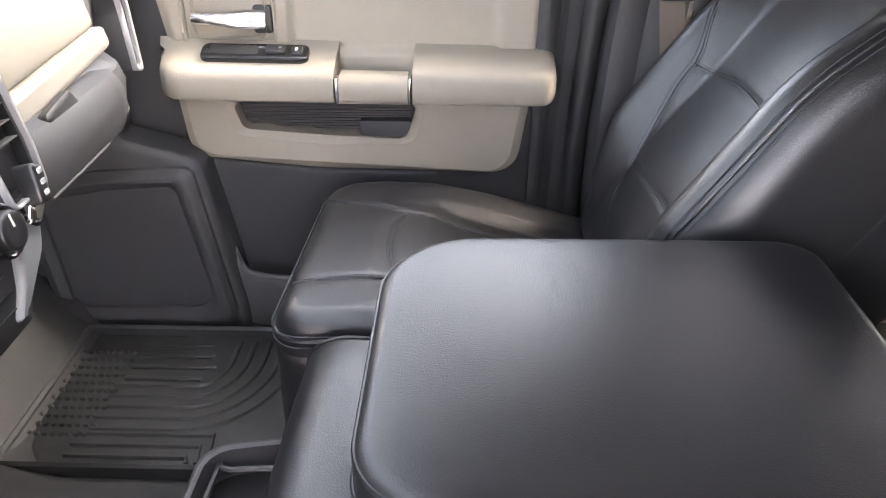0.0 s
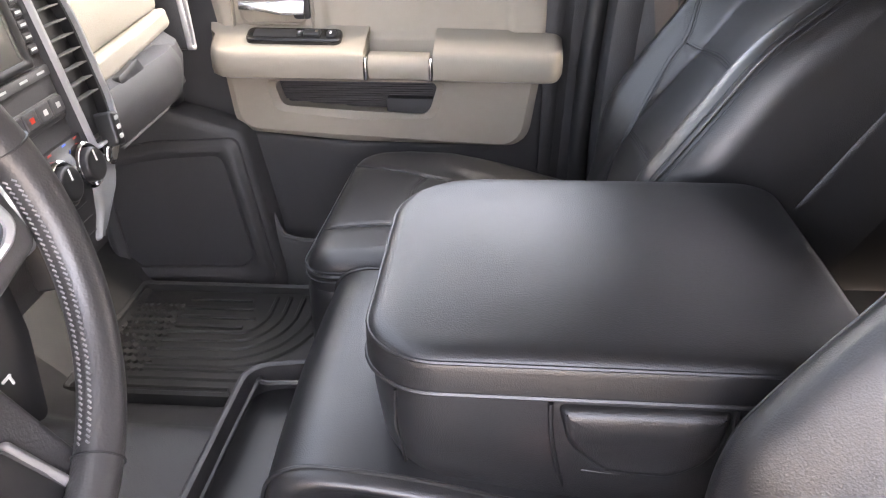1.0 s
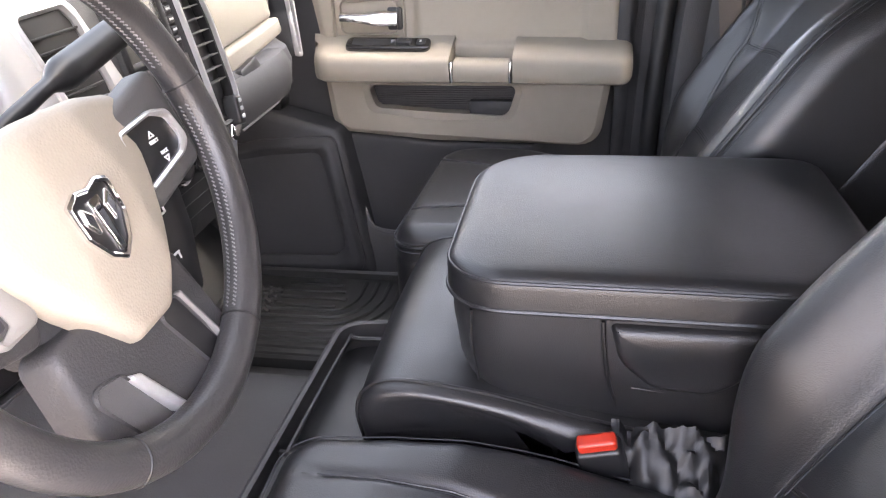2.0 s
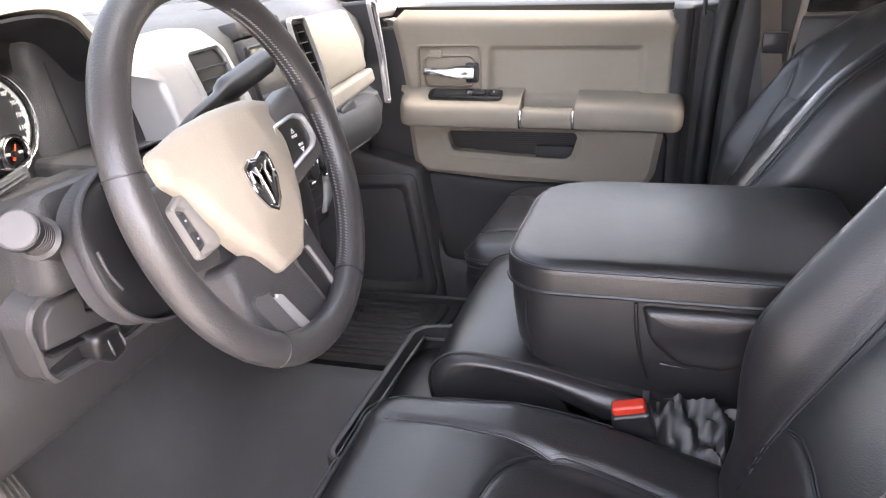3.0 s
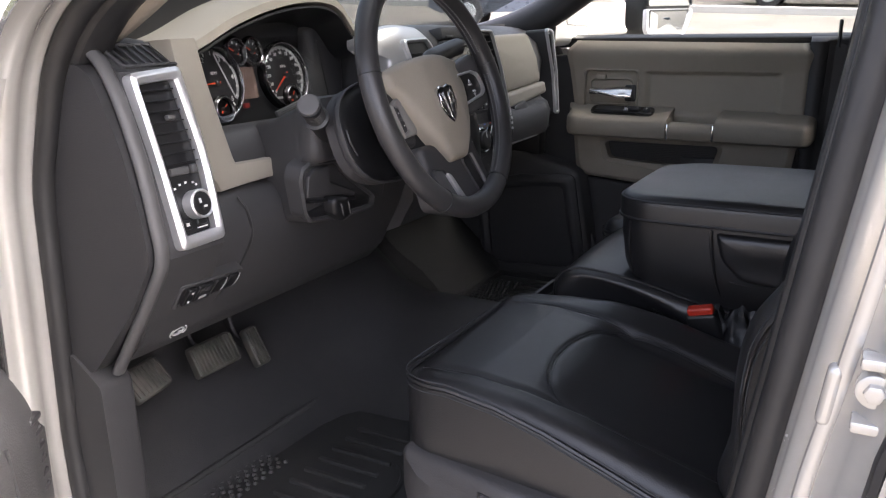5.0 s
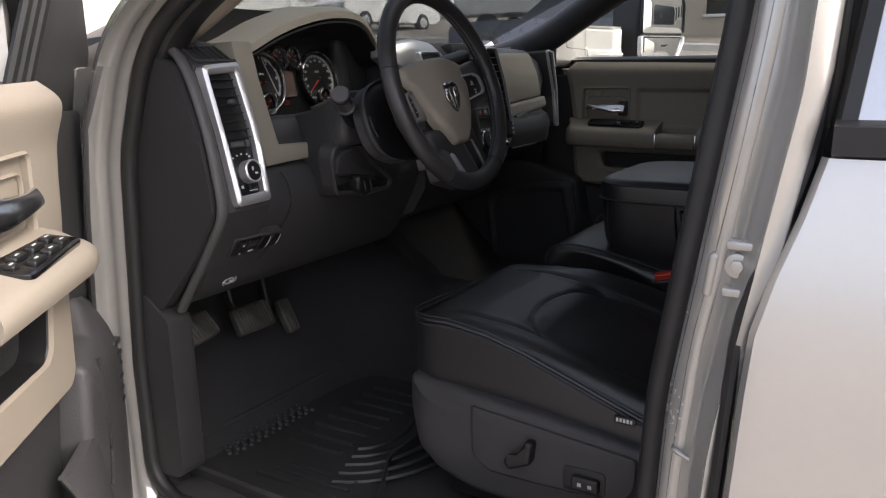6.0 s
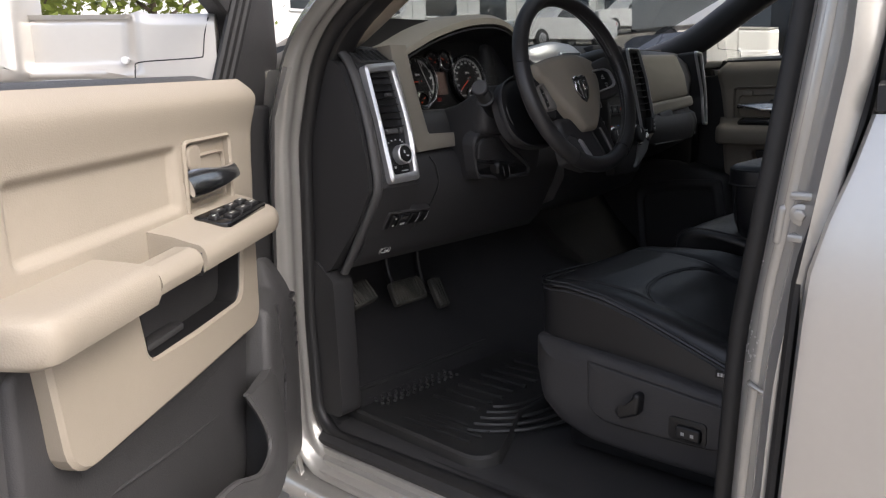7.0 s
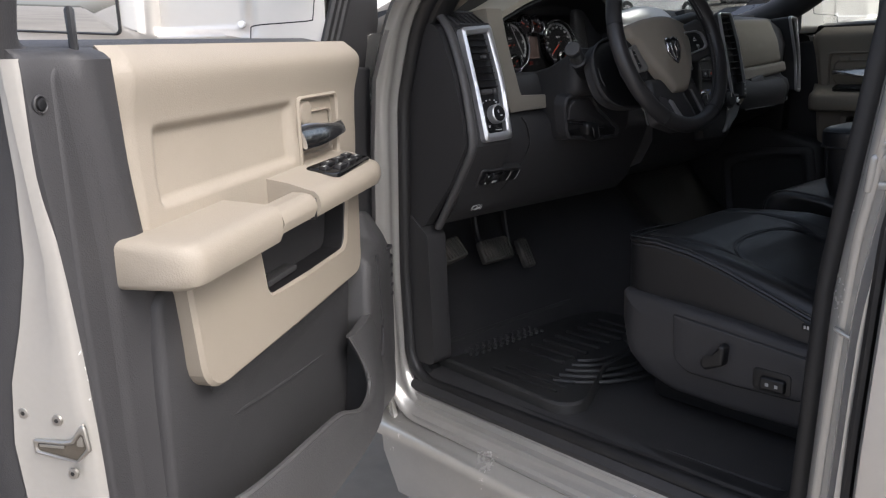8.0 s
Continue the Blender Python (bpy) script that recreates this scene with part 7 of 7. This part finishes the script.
# console box and lid
bx = rpoly([(-0.006, -0.140, 0.07), (0.47, -0.148, 0.05), (0.47, 0.262, 0.05), (-0.006, 0.255, 0.105)], n=10)
rings = []
for z, k in ((1.085, 0.82), (1.125, 0.90), (1.17, 0.965), (1.225, 0.992), (1.257, 0.996)):
    rings.append([Vector((0.23 + (p.x - 0.23) * (k if p.x < 0.23 else 1), 0.057 + (p.y - 0.057) * k, z)) for p in bx])
part("console_box", loft(rings), LEATHER, con, "leather-wrapped console box", sharp=60)
lid = rpoly([(-0.010, -0.146, 0.075), (0.475, -0.152, 0.05), (0.475, 0.268, 0.05), (-0.010, 0.262, 0.11)], n=12)
ldn = []
for a, b in zip(lid, lid[1:] + lid[:1]):
    k = max(1, int((b - a).length / 0.03))
    ldn += [a.lerp(b, j / k) for j in range(k)]


def lid_top(x, y):
    return 1.3035 + 0.012 * (1 - min(1, ((x - 0.23) / 0.25) ** 2)) * (1 - min(1, ((y - 0.058) / 0.21) ** 2))


lid_p = part("console_lid", dome(ldn, 1.262, lid_top, 0.017, CX, rings=14, edge=5), LEATHER_LID, con, "padded black leather console lid", sharp=60)
cen = Vector((0.23, 0.058))
part("lid_piping", tube([Vector((*(cen + (p - cen) * 0.992), 1.2945)) for p in ldn], 0.0022, n=6, closed=True), LEATHER, lid_p)
part("lid_lower_piping", tube([Vector((*(cen + (p - cen) * 1.0), 1.2605)) for p in ldn], 0.0028, n=6, closed=True), LEATHER, con)
for x in (0.170, 0.338):
    part("side_seam", tube(spline([(x, -0.1475, 1.255), (x + 0.002, -0.146, 1.22), (x + 0.010, -0.138, 1.17), (x + 0.02, -0.122, 1.13)], 6), 0.0026, n=6), BLACK, con)
part("side_seam", tube(spline([(0.025, -0.136, 1.255), (0.024, -0.132, 1.21), (0.03, -0.118, 1.15)], 5), 0.002, n=6), LEATHER, con)
part("side_seam", tube(spline([(0.205, -0.134, 1.163), (0.25, -0.132, 1.158), (0.30, -0.132, 1.160)], 5), 0.0016, n=5), GREY_MID, con)
pocket = rpoly([(0.177, 1.251, 0.006), (0.190, 1.200, 0.05), (0.225, 1.166, 0.03), (0.290, 1.160, 0.04), (0.328, 1.185, 0.05), (0.336, 1.251, 0.006)], n=6)
part("side_pocket", dome(pocket, -0.02, lambda x, y: 0.004 + 0.010 * bump1(y, 1.232, 0.035), 0.010, axes((0, -0.139, 0), (1, 0, 0), (0, 0, 1)), rings=6, edge=4), LEATHER, con, "puffed leather pocket flap", sharp=60)
part("lid_latch", block(-0.014, -0.004, 0.03, 0.085, 1.235, 1.262, 0.003), BLACK, con)

# tray in front of the centre seat
tray = thing("floor_tray", "black plastic tray with raised rim on the floor hump", "tray", (-0.18, 0.05, 0.94))
to = rpoly([(-0.262, -0.23, 0.03), (-0.05, -0.23, 0.02), (-0.05, 0.262, 0.02), (-0.255, 0.225, 0.045)], n=7)
ti = rpoly([(-0.252, -0.221, 0.027), (-0.06, -0.221, 0.015), (-0.06, 0.250, 0.015), (-0.245, 0.215, 0.040)], n=7)
part("rim", hoop(to, ti, 0.92, 1.009, 0.003, CX, zi=0.960), GREY, tray, "satin dark grey raised rim")
part("bottom", slab(ti, 0.92, 0.962, CX, 0.001), BLACK, tray)
part("inner_step", tube(spline([(-0.05, 0.210, 0.99), (-0.215, 0.200, 0.99), (-0.232, 0.185, 0.99), (-0.240, -0.20, 0.99)], 5), 0.004, n=6), BLACK, tray)
part("divider", block(-0.246, -0.06, -0.105, -0.098, 0.95, 1.000, 0.002), BLACK, tray)
part("divider", block(-0.165, -0.158, -0.22, -0.10, 0.95, 0.996, 0.002), BLACK, tray)
part("pedestal", block(-0.24, -0.06, -0.16, 0.20, 0.80, 0.925, 0.012), BLACK, tray)

# seat belt buckles
bk = thing("seat_belt_buckle", "black seat belt buckle with red release button", "seat belt buckle", (0.17, -0.185, 1.02))
KM = Matrix.Translation((0.170, -0.182, 1.116)) @ Matrix.Rotation(radians(-14), 4, "Y") @ Matrix.Rotation(radians(18), 4, "X")
part("body", dome(rrect(0, 0, 0.052, 0.026, 0.006), -0.075, 0.0, 0.005, KM), BLACK, bk)
part("release_button", dome(rrect(0, 0.001, 0.044, 0.018, 0.004), -0.008, 0.012, 0.004, KM), RED, bk, "bright red release button")
part("stalk", tube([KM @ Vector((0, 0, -0.07)), KM @ Vector((0.03, 0.0, -0.13)), Vector((0.25, -0.19, 0.90))], 0.010, 0.02, n=8), BLACK, bk)

# crumpled dark vinyl between seat and console
cv = thing("crumpled_cover", "crumpled glossy black vinyl cover tucked beside the console", "seat cover", (0.26, -0.165, 1.0))
rows = []
for i in range(30):
    row = []
    for j in range(22):
        x, v = 0.185 + 0.135 * i / 29, j / 21
        y = -0.222 + 0.082 * v
        z = 1.005 + 0.115 * v ** 0.8 - 0.35 * max(0, x - 0.27) + 0.024 * noise.noise(Vector((x * 34, y * 40, 1.3))) + 0.014 * noise.noise(Vector((x * 75, y * 66, 4.1)))
        row.append((x, y + 0.012 * noise.noise(Vector((x * 40, v * 4, 7.7))), z))
    rows.append(row)
part("folds", thick(strip(rows), 0.002), PLASTIC_BAG, cv)

# passenger-side belt by the pillar
bl = thing("seat_belt", "grey-brown seat belt webbing hanging by the centre pillar", "seat belt", (0.42, 0.80, 1.0))
wb = spline([(0.40, 0.80, 1.75), (0.405, 0.80, 1.55), (0.42, 0.79, 1.40), (0.45, 0.78, 1.20), (0.46, 0.78, 0.95)], 8)
part("webbing", loft([[p + Vector((dx, dy, 0)) for dx, dy in ((-0.022, 0.0), (0.022, 0.008), (0.022, 0.010), (-0.022, 0.002))] for p in wb]), BELT, bl)
part("tongue", block(0.392, 0.445, 0.783, 0.797, 1.455, 1.50, 0.004), BLACK, bl, "black latch tongue")


# ---------- floor mats ----------
def mat_tray(name, label, corners, z, flip):
    m = thing(name, label, "floor mat", (*(sum((Vector(c[:2]) for c in corners), Vector((0, 0))) / len(corners)), z))
    o = rpoly(corners, 0.05, 6)
    c = sum(o, Vector((0, 0))) / len(o)
    i_ = [c + (p - c) * 0.945 for p in o]
    part("raised_edge", hoop(o, i_, z - 0.006, z + 0.026, 0.005, Matrix.Identity(4), zi=z + 0.004), MAT_RUBBER, m)
    part("sheet", slab(i_, z - 0.006, z + 0.005, Matrix.Identity(4), 0.001), MAT_RUBBER, m)
    return m


pm = mat_tray("passenger_floor_mat", "black ribbed rubber mat in the passenger footwell", [(-0.66, 0.36, 0.01), (-0.20, 0.36), (-0.20, 0.745), (-0.66, 0.745, 0.01)], 0.808, 1)
ZM = 0.8125
flap = [[(x, y, z) for y in (0.362, 0.45, 0.56, 0.66, 0.743)] for x, z in ((-0.635, 0.812), (-0.67, 0.842), (-0.74, 0.905), (-0.82, 0.985), (-0.86, 1.03))]
part("toe_flap", thick(strip(flap), 0.008), MAT_RUBBER, pm, "mat turned up the toe board")
for i in range(4):
    y = 0.70 - 0.034 * i
    part("rib", block(-0.535, -0.40 + 0.012 * i - 0.03 * (i == 3), y - 0.005, y + 0.005, ZM - 0.002, ZM + 0.006, 0.002), MAT_RUBBER, pm)
for k in range(5):
    r = 0.055 + 0.032 * k
    c0 = Vector((-0.40, 0.70))
    pts = [(c0.x + r * math.cos(a) * 0.9, c0.y - 0.04 - (r * 0.9 + 0.03) * math.sin(a), ZM + 0.002) for a in np.linspace(0.0, math.pi / 2, 12)]
    pts = [(pts[0][0], 0.715, ZM + 0.002)] + pts + [(-0.545, pts[-1][1] - 0.002, ZM + 0.002)]
    part("curved_rib", tube(pts, 0.0055, 0.005, n=6), MAT_RUBBER, pm)
for k in range(3):
    y = 0.452 - 0.026 * k
    x1 = -0.33 - 0.016 * k
    part("angled_rib", tube([(-0.56, y, ZM + 0.002), (x1, y, ZM + 0.002), (x1 + 0.004, 0.385, ZM + 0.002)], 0.005, n=6), MAT_RUBBER, pm)
cells = bmesh.new()
for i in range(9):
    for j in range(11):
        x, y = -0.655 + 0.0135 * i, 0.45 + 0.0225 * j
        bmesh.ops.create_cone(cells, cap_ends=True, segments=6, radius1=0.0062, radius2=0.0042, depth=0.008, matrix=Matrix.Translation((x + 0.006 * (j % 2), y, ZM + 0.002)))
tagged(part("nub_field", cells, MAT_RUBBER, pm, "rows of small rubber nubs"), kind="stuff")

dm = mat_tray("driver_floor_mat", "black ribbed rubber mat with raised edge in the driver's footwell", [(-0.655, -0.80, 0.01), (-0.30, -0.818, 0.1), (-0.132, -0.826, 0.045), (-0.20, -0.685), (-0.255, -0.58), (-0.255, -0.13), (-0.655, -0.13, 0.01)], 0.768, -1)
flap = [[(x, y, z) for y in (-0.795, -0.65, -0.48, -0.30, -0.135)] for x, z in ((-0.635, 0.771), (-0.67, 0.800), (-0.74, 0.868), (-0.80, 0.928))]
part("toe_flap", thick(strip(flap), 0.008), MAT_RUBBER, dm, "mat turned up the toe board")
ZD = 0.7735
for k in range(5):
    r = 0.06 + 0.034 * k
    c0 = Vector((-0.36, -0.47))
    pts = [(c0.x + r * math.cos(a), c0.y + (r + 0.04) * math.sin(a), ZD + 0.002) for a in np.linspace(-1.3, 1.3, 18)]
    part("curved_rib", tube(pts, 0.0055, 0.005, n=6), MAT_RUBBER, dm)
for k in range(8):
    y = -0.60 + 0.045 * k
    part("rib", block(-0.50, -0.36, y - 0.005, y + 0.005, ZD - 0.002, ZD + 0.006, 0.002), MAT_RUBBER, dm)
for k in range(3):
    y = -0.74 + 0.03 * k
    part("rib", block(-0.46 + 0.02 * k, -0.26, y - 0.004, y + 0.004, ZD - 0.002, ZD + 0.005, 0.002), MAT_RUBBER, dm)
cells = bmesh.new()
for i in range(10):
    for j in range(12):
        bmesh.ops.create_cone(cells, cap_ends=True, segments=6, radius1=0.0055, radius2=0.0035, depth=0.006, matrix=Matrix.Translation((-0.652 + 0.011 * i, -0.71 + 0.022 * j + 0.008 * (i % 2), ZD + 0.002)))
tagged(part("nub_field", cells, MAT_RUBBER, dm, "rows of small rubber nubs"), kind="stuff")


# ---------- outside ----------
ASPHALT = mat("dusty_pale_lot", (0.25, 0.225, 0.195), 0.85, grain=0.6, gscale=120, var=0.25, vscale=0.7)
CONCRETE = mat("pale_concrete", (0.42, 0.40, 0.37), 0.8, grain=0.4, gscale=60, var=0.15, vscale=1.5)


def ground_z(x, y):
    """Level under the truck, rising towards the front and the passenger side."""
    u = -0.45 * x + 0.9 * y
    return 0.10 * (max(0.0, min(u, 65.0) - 3.0) - 1.2 * sstep(3.0, 6.0, u) * 0.5)


gr = thing("ground", "dusty pale tan lot rising to the street", "ground", (0, 0, 0), kind="structure")
steps = [-400, -150, -80, -60, -50] + [-40 + 2 * i for i in range(41)] + [50, 60, 80, 150, 400]
part("sheet", thick(strip([[(x, y, ground_z(x, y)) for y in steps] for x in steps]), 0.3), ASPHALT, gr)
kb = thing("kerb", "pale concrete kerb along the lot edge", "kerb", (0, 22, 0), kind="structure")
part("stone", loft([[(x, y, ground_z(x, 22) + z) for y, z in ((21.9, -0.2), (21.93, 0.16), (21.97, 0.20), (22.4, 0.21), (22.4, -0.2))] for x in np.linspace(-24, 20, 23)]), CONCRETE, kb)


# ---------- surroundings ----------
SIDING = mat("white_metal_siding", (0.62, 0.63, 0.63), 0.5, var=0.08, vscale=0.5)
TANWALL = mat("tan_siding", (0.42, 0.38, 0.32), 0.7, var=0.1, vscale=0.6)
BLUE = mat("blue_awning", (0.05, 0.22, 0.55), 0.6, var=0.08)
DARKGLASS = mat("dark_window_glass", (0.03, 0.035, 0.04), 0.08, var=0.05)
TYRE = mat("tyre_rubber", (0.02, 0.02, 0.02), 0.8, grain=0.3, gscale=60)
BARK = mat("bark", (0.09, 0.07, 0.05), 0.9, grain=0.8, gscale=25, var=0.3)
LEAF = mat("yellow_green_leaves", (0.13, 0.17, 0.025), 0.6, var=0.45, vscale=1.2)
DKLEAF = mat("dark_green_leaves", (0.05, 0.08, 0.02), 0.6, var=0.45, vscale=1.2)


def building(name, label, x0, x1, y0, y1, zb, h, wall, front, awnings):
    """Long low building; front = +1 faces +x, -1 faces -y."""
    b = thing(name, label, "building", ((x0 + x1) / 2, (y0 + y1) / 2, zb))
    part("wall", block(x0, x1, y0, y1, zb - 4, zb + h, 0.03), wall, b)
    part("roof", block(x0 - 0.4, x1 + 0.4, y0 - 0.4, y1 + 0.4, zb + h, zb + h + 0.35, 0.05), mat(name + "_roof", (0.3, 0.3, 0.3), 0.6), b)
    long = (y1 - y0) if front > 0 else (x1 - x0)
    n = int(long / 4)
    for i in range(n):
        c = (i + 0.5) * long / n
        def W(u0, u1, d0, d1, z0, z1):
            if front > 0:
                return block(x1 + d0, x1 + d1, y0 + u0, y0 + u1, zb + z0, zb + z1, 0.01)
            return block(x0 + u0, x0 + u1, y0 - d1, y0 - d0, zb + z0, zb + z1, 0.01)
        w = part("window", W(c - 1.1, c + 1.1, -0.02, 0.03, 0.9, 2.5), DARKGLASS, b)
        part("window_frame", W(c - 1.2, c + 1.2, -0.02, 0.06, 2.5, 2.6), SIDING, w)
        part("window_sill", W(c - 1.2, c + 1.2, -0.02, 0.1, 0.8, 0.9), SIDING, w)
        if awnings and i % 2 == 0:
            part("awning", W(c - 1.7, c + 1.7, 0.0, 0.9, 2.75, 3.6), BLUE, b, "blue awning")
        part("siding_rib", W(c + long / n / 2 - 0.05, c + long / n / 2 + 0.05, 0.0, 0.05, 0, h), wall, b)
        for k in range(7):
            part("siding_rib", W(c - long / n / 2 + 0.1, c + long / n / 2 - 0.1, 0.0, 0.02, 2.65 + 0.25 * k, 2.68 + 0.25 * k), wall, b)


building("workshop_building", "long white metal building with dark windows and blue awnings", -36, -27, 10, 58, 4.0, 6.0, SIDING, 1, True)
building("warehouse", "tan sided warehouse beside the lot", -7, 30, 27, 36, 2.2, 9.0, TANWALL, -1, False)


def car(name, label, body, at, yaw, pickup=False, L=5.0):
    c = thing(name, label, "car", at)
    M = Matrix.Translation(at) @ Matrix.Rotation(radians(yaw), 4, "Z")
    h = 1.0 if not pickup else 1.15
    prof = [(-L / 2, 0.5), (-L / 2 + 0.05, h - 0.12), (-L / 2 + 0.25, h), (-L * 0.18, h + 0.06), (L / 2 - 0.15, h + 0.04), (L / 2, h - 0.1), (L / 2, 0.5), (L / 2 - 0.3, 0.35), (-L / 2 + 0.3, 0.35)]
    rings = [[M @ Vector((x, y * (1 - 0.06 * (z > 0.9)), z)) for x, z in prof] for y in (-0.95, -0.9, 0.9, 0.95)]
    part("body", loft(rings), body, c)
    roof_h = h + 0.62
    cab_p = [(-L * 0.16, h), (-L * 0.02, roof_h), (L * (0.12 if pickup else 0.28), roof_h + 0.02), (L * (0.17 if pickup else 0.42), h)]
    part("cabin", loft([[M @ Vector((x, y * (1 - 0.22 * (z > h)), z)) for x, z in cab_p] for y in (-0.86, 0.86)]), body, c)
    gp = [(x * 0.93 + 0.02, h + (z - h) * 0.86 + 0.05) for x, z in cab_p]
    for s in (-1, 1):
        part("side_window", loft([[M @ Vector((x, s * (0.875 - 0.19 * (z - h) / 0.62 - d), z)) for x, z in gp] for d in (0.0, 0.02)]), DARKGLASS, c)
    for x in (-L * 0.31, L * 0.30):
        for s in (-1, 1):
            WMx = M @ Matrix.Translation((x, s * 0.88, 0.37)) @ Matrix.Rotation(radians(90), 4, "X")
            w = part("wheel", dome(disc(0, 0, 0.37, 28), -0.11, 0.11, 0.05, WMx, rings=1), TYRE, c)
            part("rim", dome(disc(0, 0, 0.22, 20), -0.12, 0.12, 0.03, WMx, rings=1), SATIN, w)
    for s in (-1, 1):
        part("headlight", block(-L / 2 - 0.01, -L / 2 + 0.1, s * 0.75 - 0.14, s * 0.75 + 0.14, h - 0.32, h - 0.14, 0.02, M=M), GREYPRINT, c)
        part("tail_light", block(L / 2 - 0.06, L / 2 + 0.01, s * 0.82 - 0.08, s * 0.82 + 0.08, h - 0.35, h - 0.08, 0.02, M=M), RED, c)
    return c


def lot(x, y):
    return (x, y, ground_z(x, y) - 0.02)


car("parked_pickup", "white pickup parked in front of the workshop", WHITE_PAINT, lot(-22.0, 37.0), 75, True, 5.6)
car("parked_pickup", "white pickup parked along the lot edge", WHITE_PAINT, lot(-19.5, 27.0), 80, True, 5.6)
car("parked_car", "dark sedan parked on the lot", mat("dark_blue_paint", (0.03, 0.035, 0.05), 0.3, coat=0.7), lot(-7.6, 17.5), 20)
car("parked_car", "silver car parked by the warehouse", PAINT, lot(-1.6, 24.8), 4)
# box truck
bt = thing("box_truck", "grey-white box truck parked across the lot", "truck", lot(-10.5, 24.0))
zb = ground_z(-10.5, 24.0)
part("box", block(-13.5, -8.6, 22.8, 25.2, zb + 0.9, zb + 3.4, 0.05), SIDING, bt)
part("cab", block(-8.5, -6.8, 22.9, 25.1, zb + 0.6, zb + 2.3, 0.25), mat("yellow_paint", (0.55, 0.36, 0.05), 0.35, coat=0.5), bt, "yellow truck cab")
part("windscreen", block(-7.2, -6.9, 23.1, 24.9, zb + 1.5, zb + 2.1, 0.05), DARKGLASS, bt)
for x in (-12.3, -7.7):
    for y in (22.95, 25.05):
        WMx = Matrix.Translation((x, y, zb + 0.45)) @ Matrix.Rotation(radians(90), 4, "X")
        part("wheel", dome(disc(0, 0, 0.45, 28), -0.12, 0.12, 0.05, WMx, rings=1), TYRE, bt)


def tree(label, at, h, r, leafmat, n=2600, seed=1):
    rnd = random.Random(seed)
    t = thing("tree", label, "tree", at, "trees round the lot")
    base = Vector(at)
    tp = spline([base, base + Vector((0.1, 0.05, h * 0.25)), base + Vector((-0.1, 0.1, h * 0.55)), base + Vector((0.05, 0, h * 0.85))], 5)
    part("trunk", tube(tp, 0.035 * h / 2, n=10, taper=[1 - 0.85 * i / (len(tp) - 1) for i in range(len(tp))]), BARK, t)
    tips = []
    for k in range(9):
        a = k * 2.4 + rnd.random()
        z0 = h * (0.30 + 0.055 * k)
        e = base + Vector((math.cos(a) * r * 0.75, math.sin(a) * r * 0.75, z0 + h * 0.2))
        p = spline([base + Vector((0, 0, z0)), base.lerp(e, 0.5) + Vector((0, 0, z0 * 0.45)), e], 4)
        part("limb", tube(p, 0.008 * h, n=6, taper=[1 - 0.8 * i / (len(p) - 1) for i in range(len(p))]), BARK, t)
        tips += p[2:]
    tips += [base + Vector((rnd.uniform(-0.5, 0.5) * r, rnd.uniform(-0.5, 0.5) * r, h * rnd.uniform(0.55, 1.0))) for _ in range(10)]
    verts, faces = [], []
    for i in range(n):
        c = rnd.choice(tips) + Vector((rnd.gauss(0, 1), rnd.gauss(0, 1), rnd.gauss(0, 0.8))) * r * 0.24
        s = rnd.uniform(0.06, 0.14) * h / 6
        u = Vector((rnd.gauss(0, 1), rnd.gauss(0, 1), rnd.gauss(0, 0.6))).normalized()
        v = u.orthogonal().normalized()
        k = len(verts)
        verts += [c - u * s, c + v * s * 0.5, c + u * s, c - v * s * 0.5]
        faces.append((k, k + 1, k + 2, k + 3))
    bm = bmesh.new()
    vs = [bm.verts.new(v) for v in verts]
    for f in faces:
        bm.faces.new([vs[i] for i in f])
    part("crown", bm, leafmat, t)
    return t


tree("bright yellow-green leafy tree beyond the lot", lot(-17, 4.6), 6.5, 2.4, LEAF, 5200, 1)
tree("bright yellow-green leafy tree beyond the lot", lot(-18, 8.0), 6.8, 2.5, LEAF, 5200, 2)
tree("bright yellow-green leafy tree beyond the lot", lot(-20, 1.0), 7.0, 2.8, LEAF, 5200, 3)
for k, (x, y) in enumerate(((74, -36), (80, -14), (77, -56), (82, 4), (76, 24), (84, -72), (78, 44))):
    tree("dark green tree on the far edge of the lot", (x, y, 0), 6.0 + (k % 3), 4.2, DKLEAF, 1400, 20 + k)
for k, (x, y) in enumerate(((-24, 19.0), (-24, 31.0), (-24, 43.0))):
    lp = thing("lamp_post", "slim grey lamp post at the lot edge", "lamp post", lot(x, y), "lamp posts")
    zl = ground_z(x, y)
    part("pole", tube([(x, y, zl + z) for z in (-0.05, 2, 7)], 0.09, n=10, taper=[1.2, 1, 0.7]), GREY_MID, lp)
    part("lamp_head", block(x - 0.1, x + 0.7, y - 0.15, y + 0.15, zl + 6.95, zl + 7.1, 0.03), GREY_MID, lp)
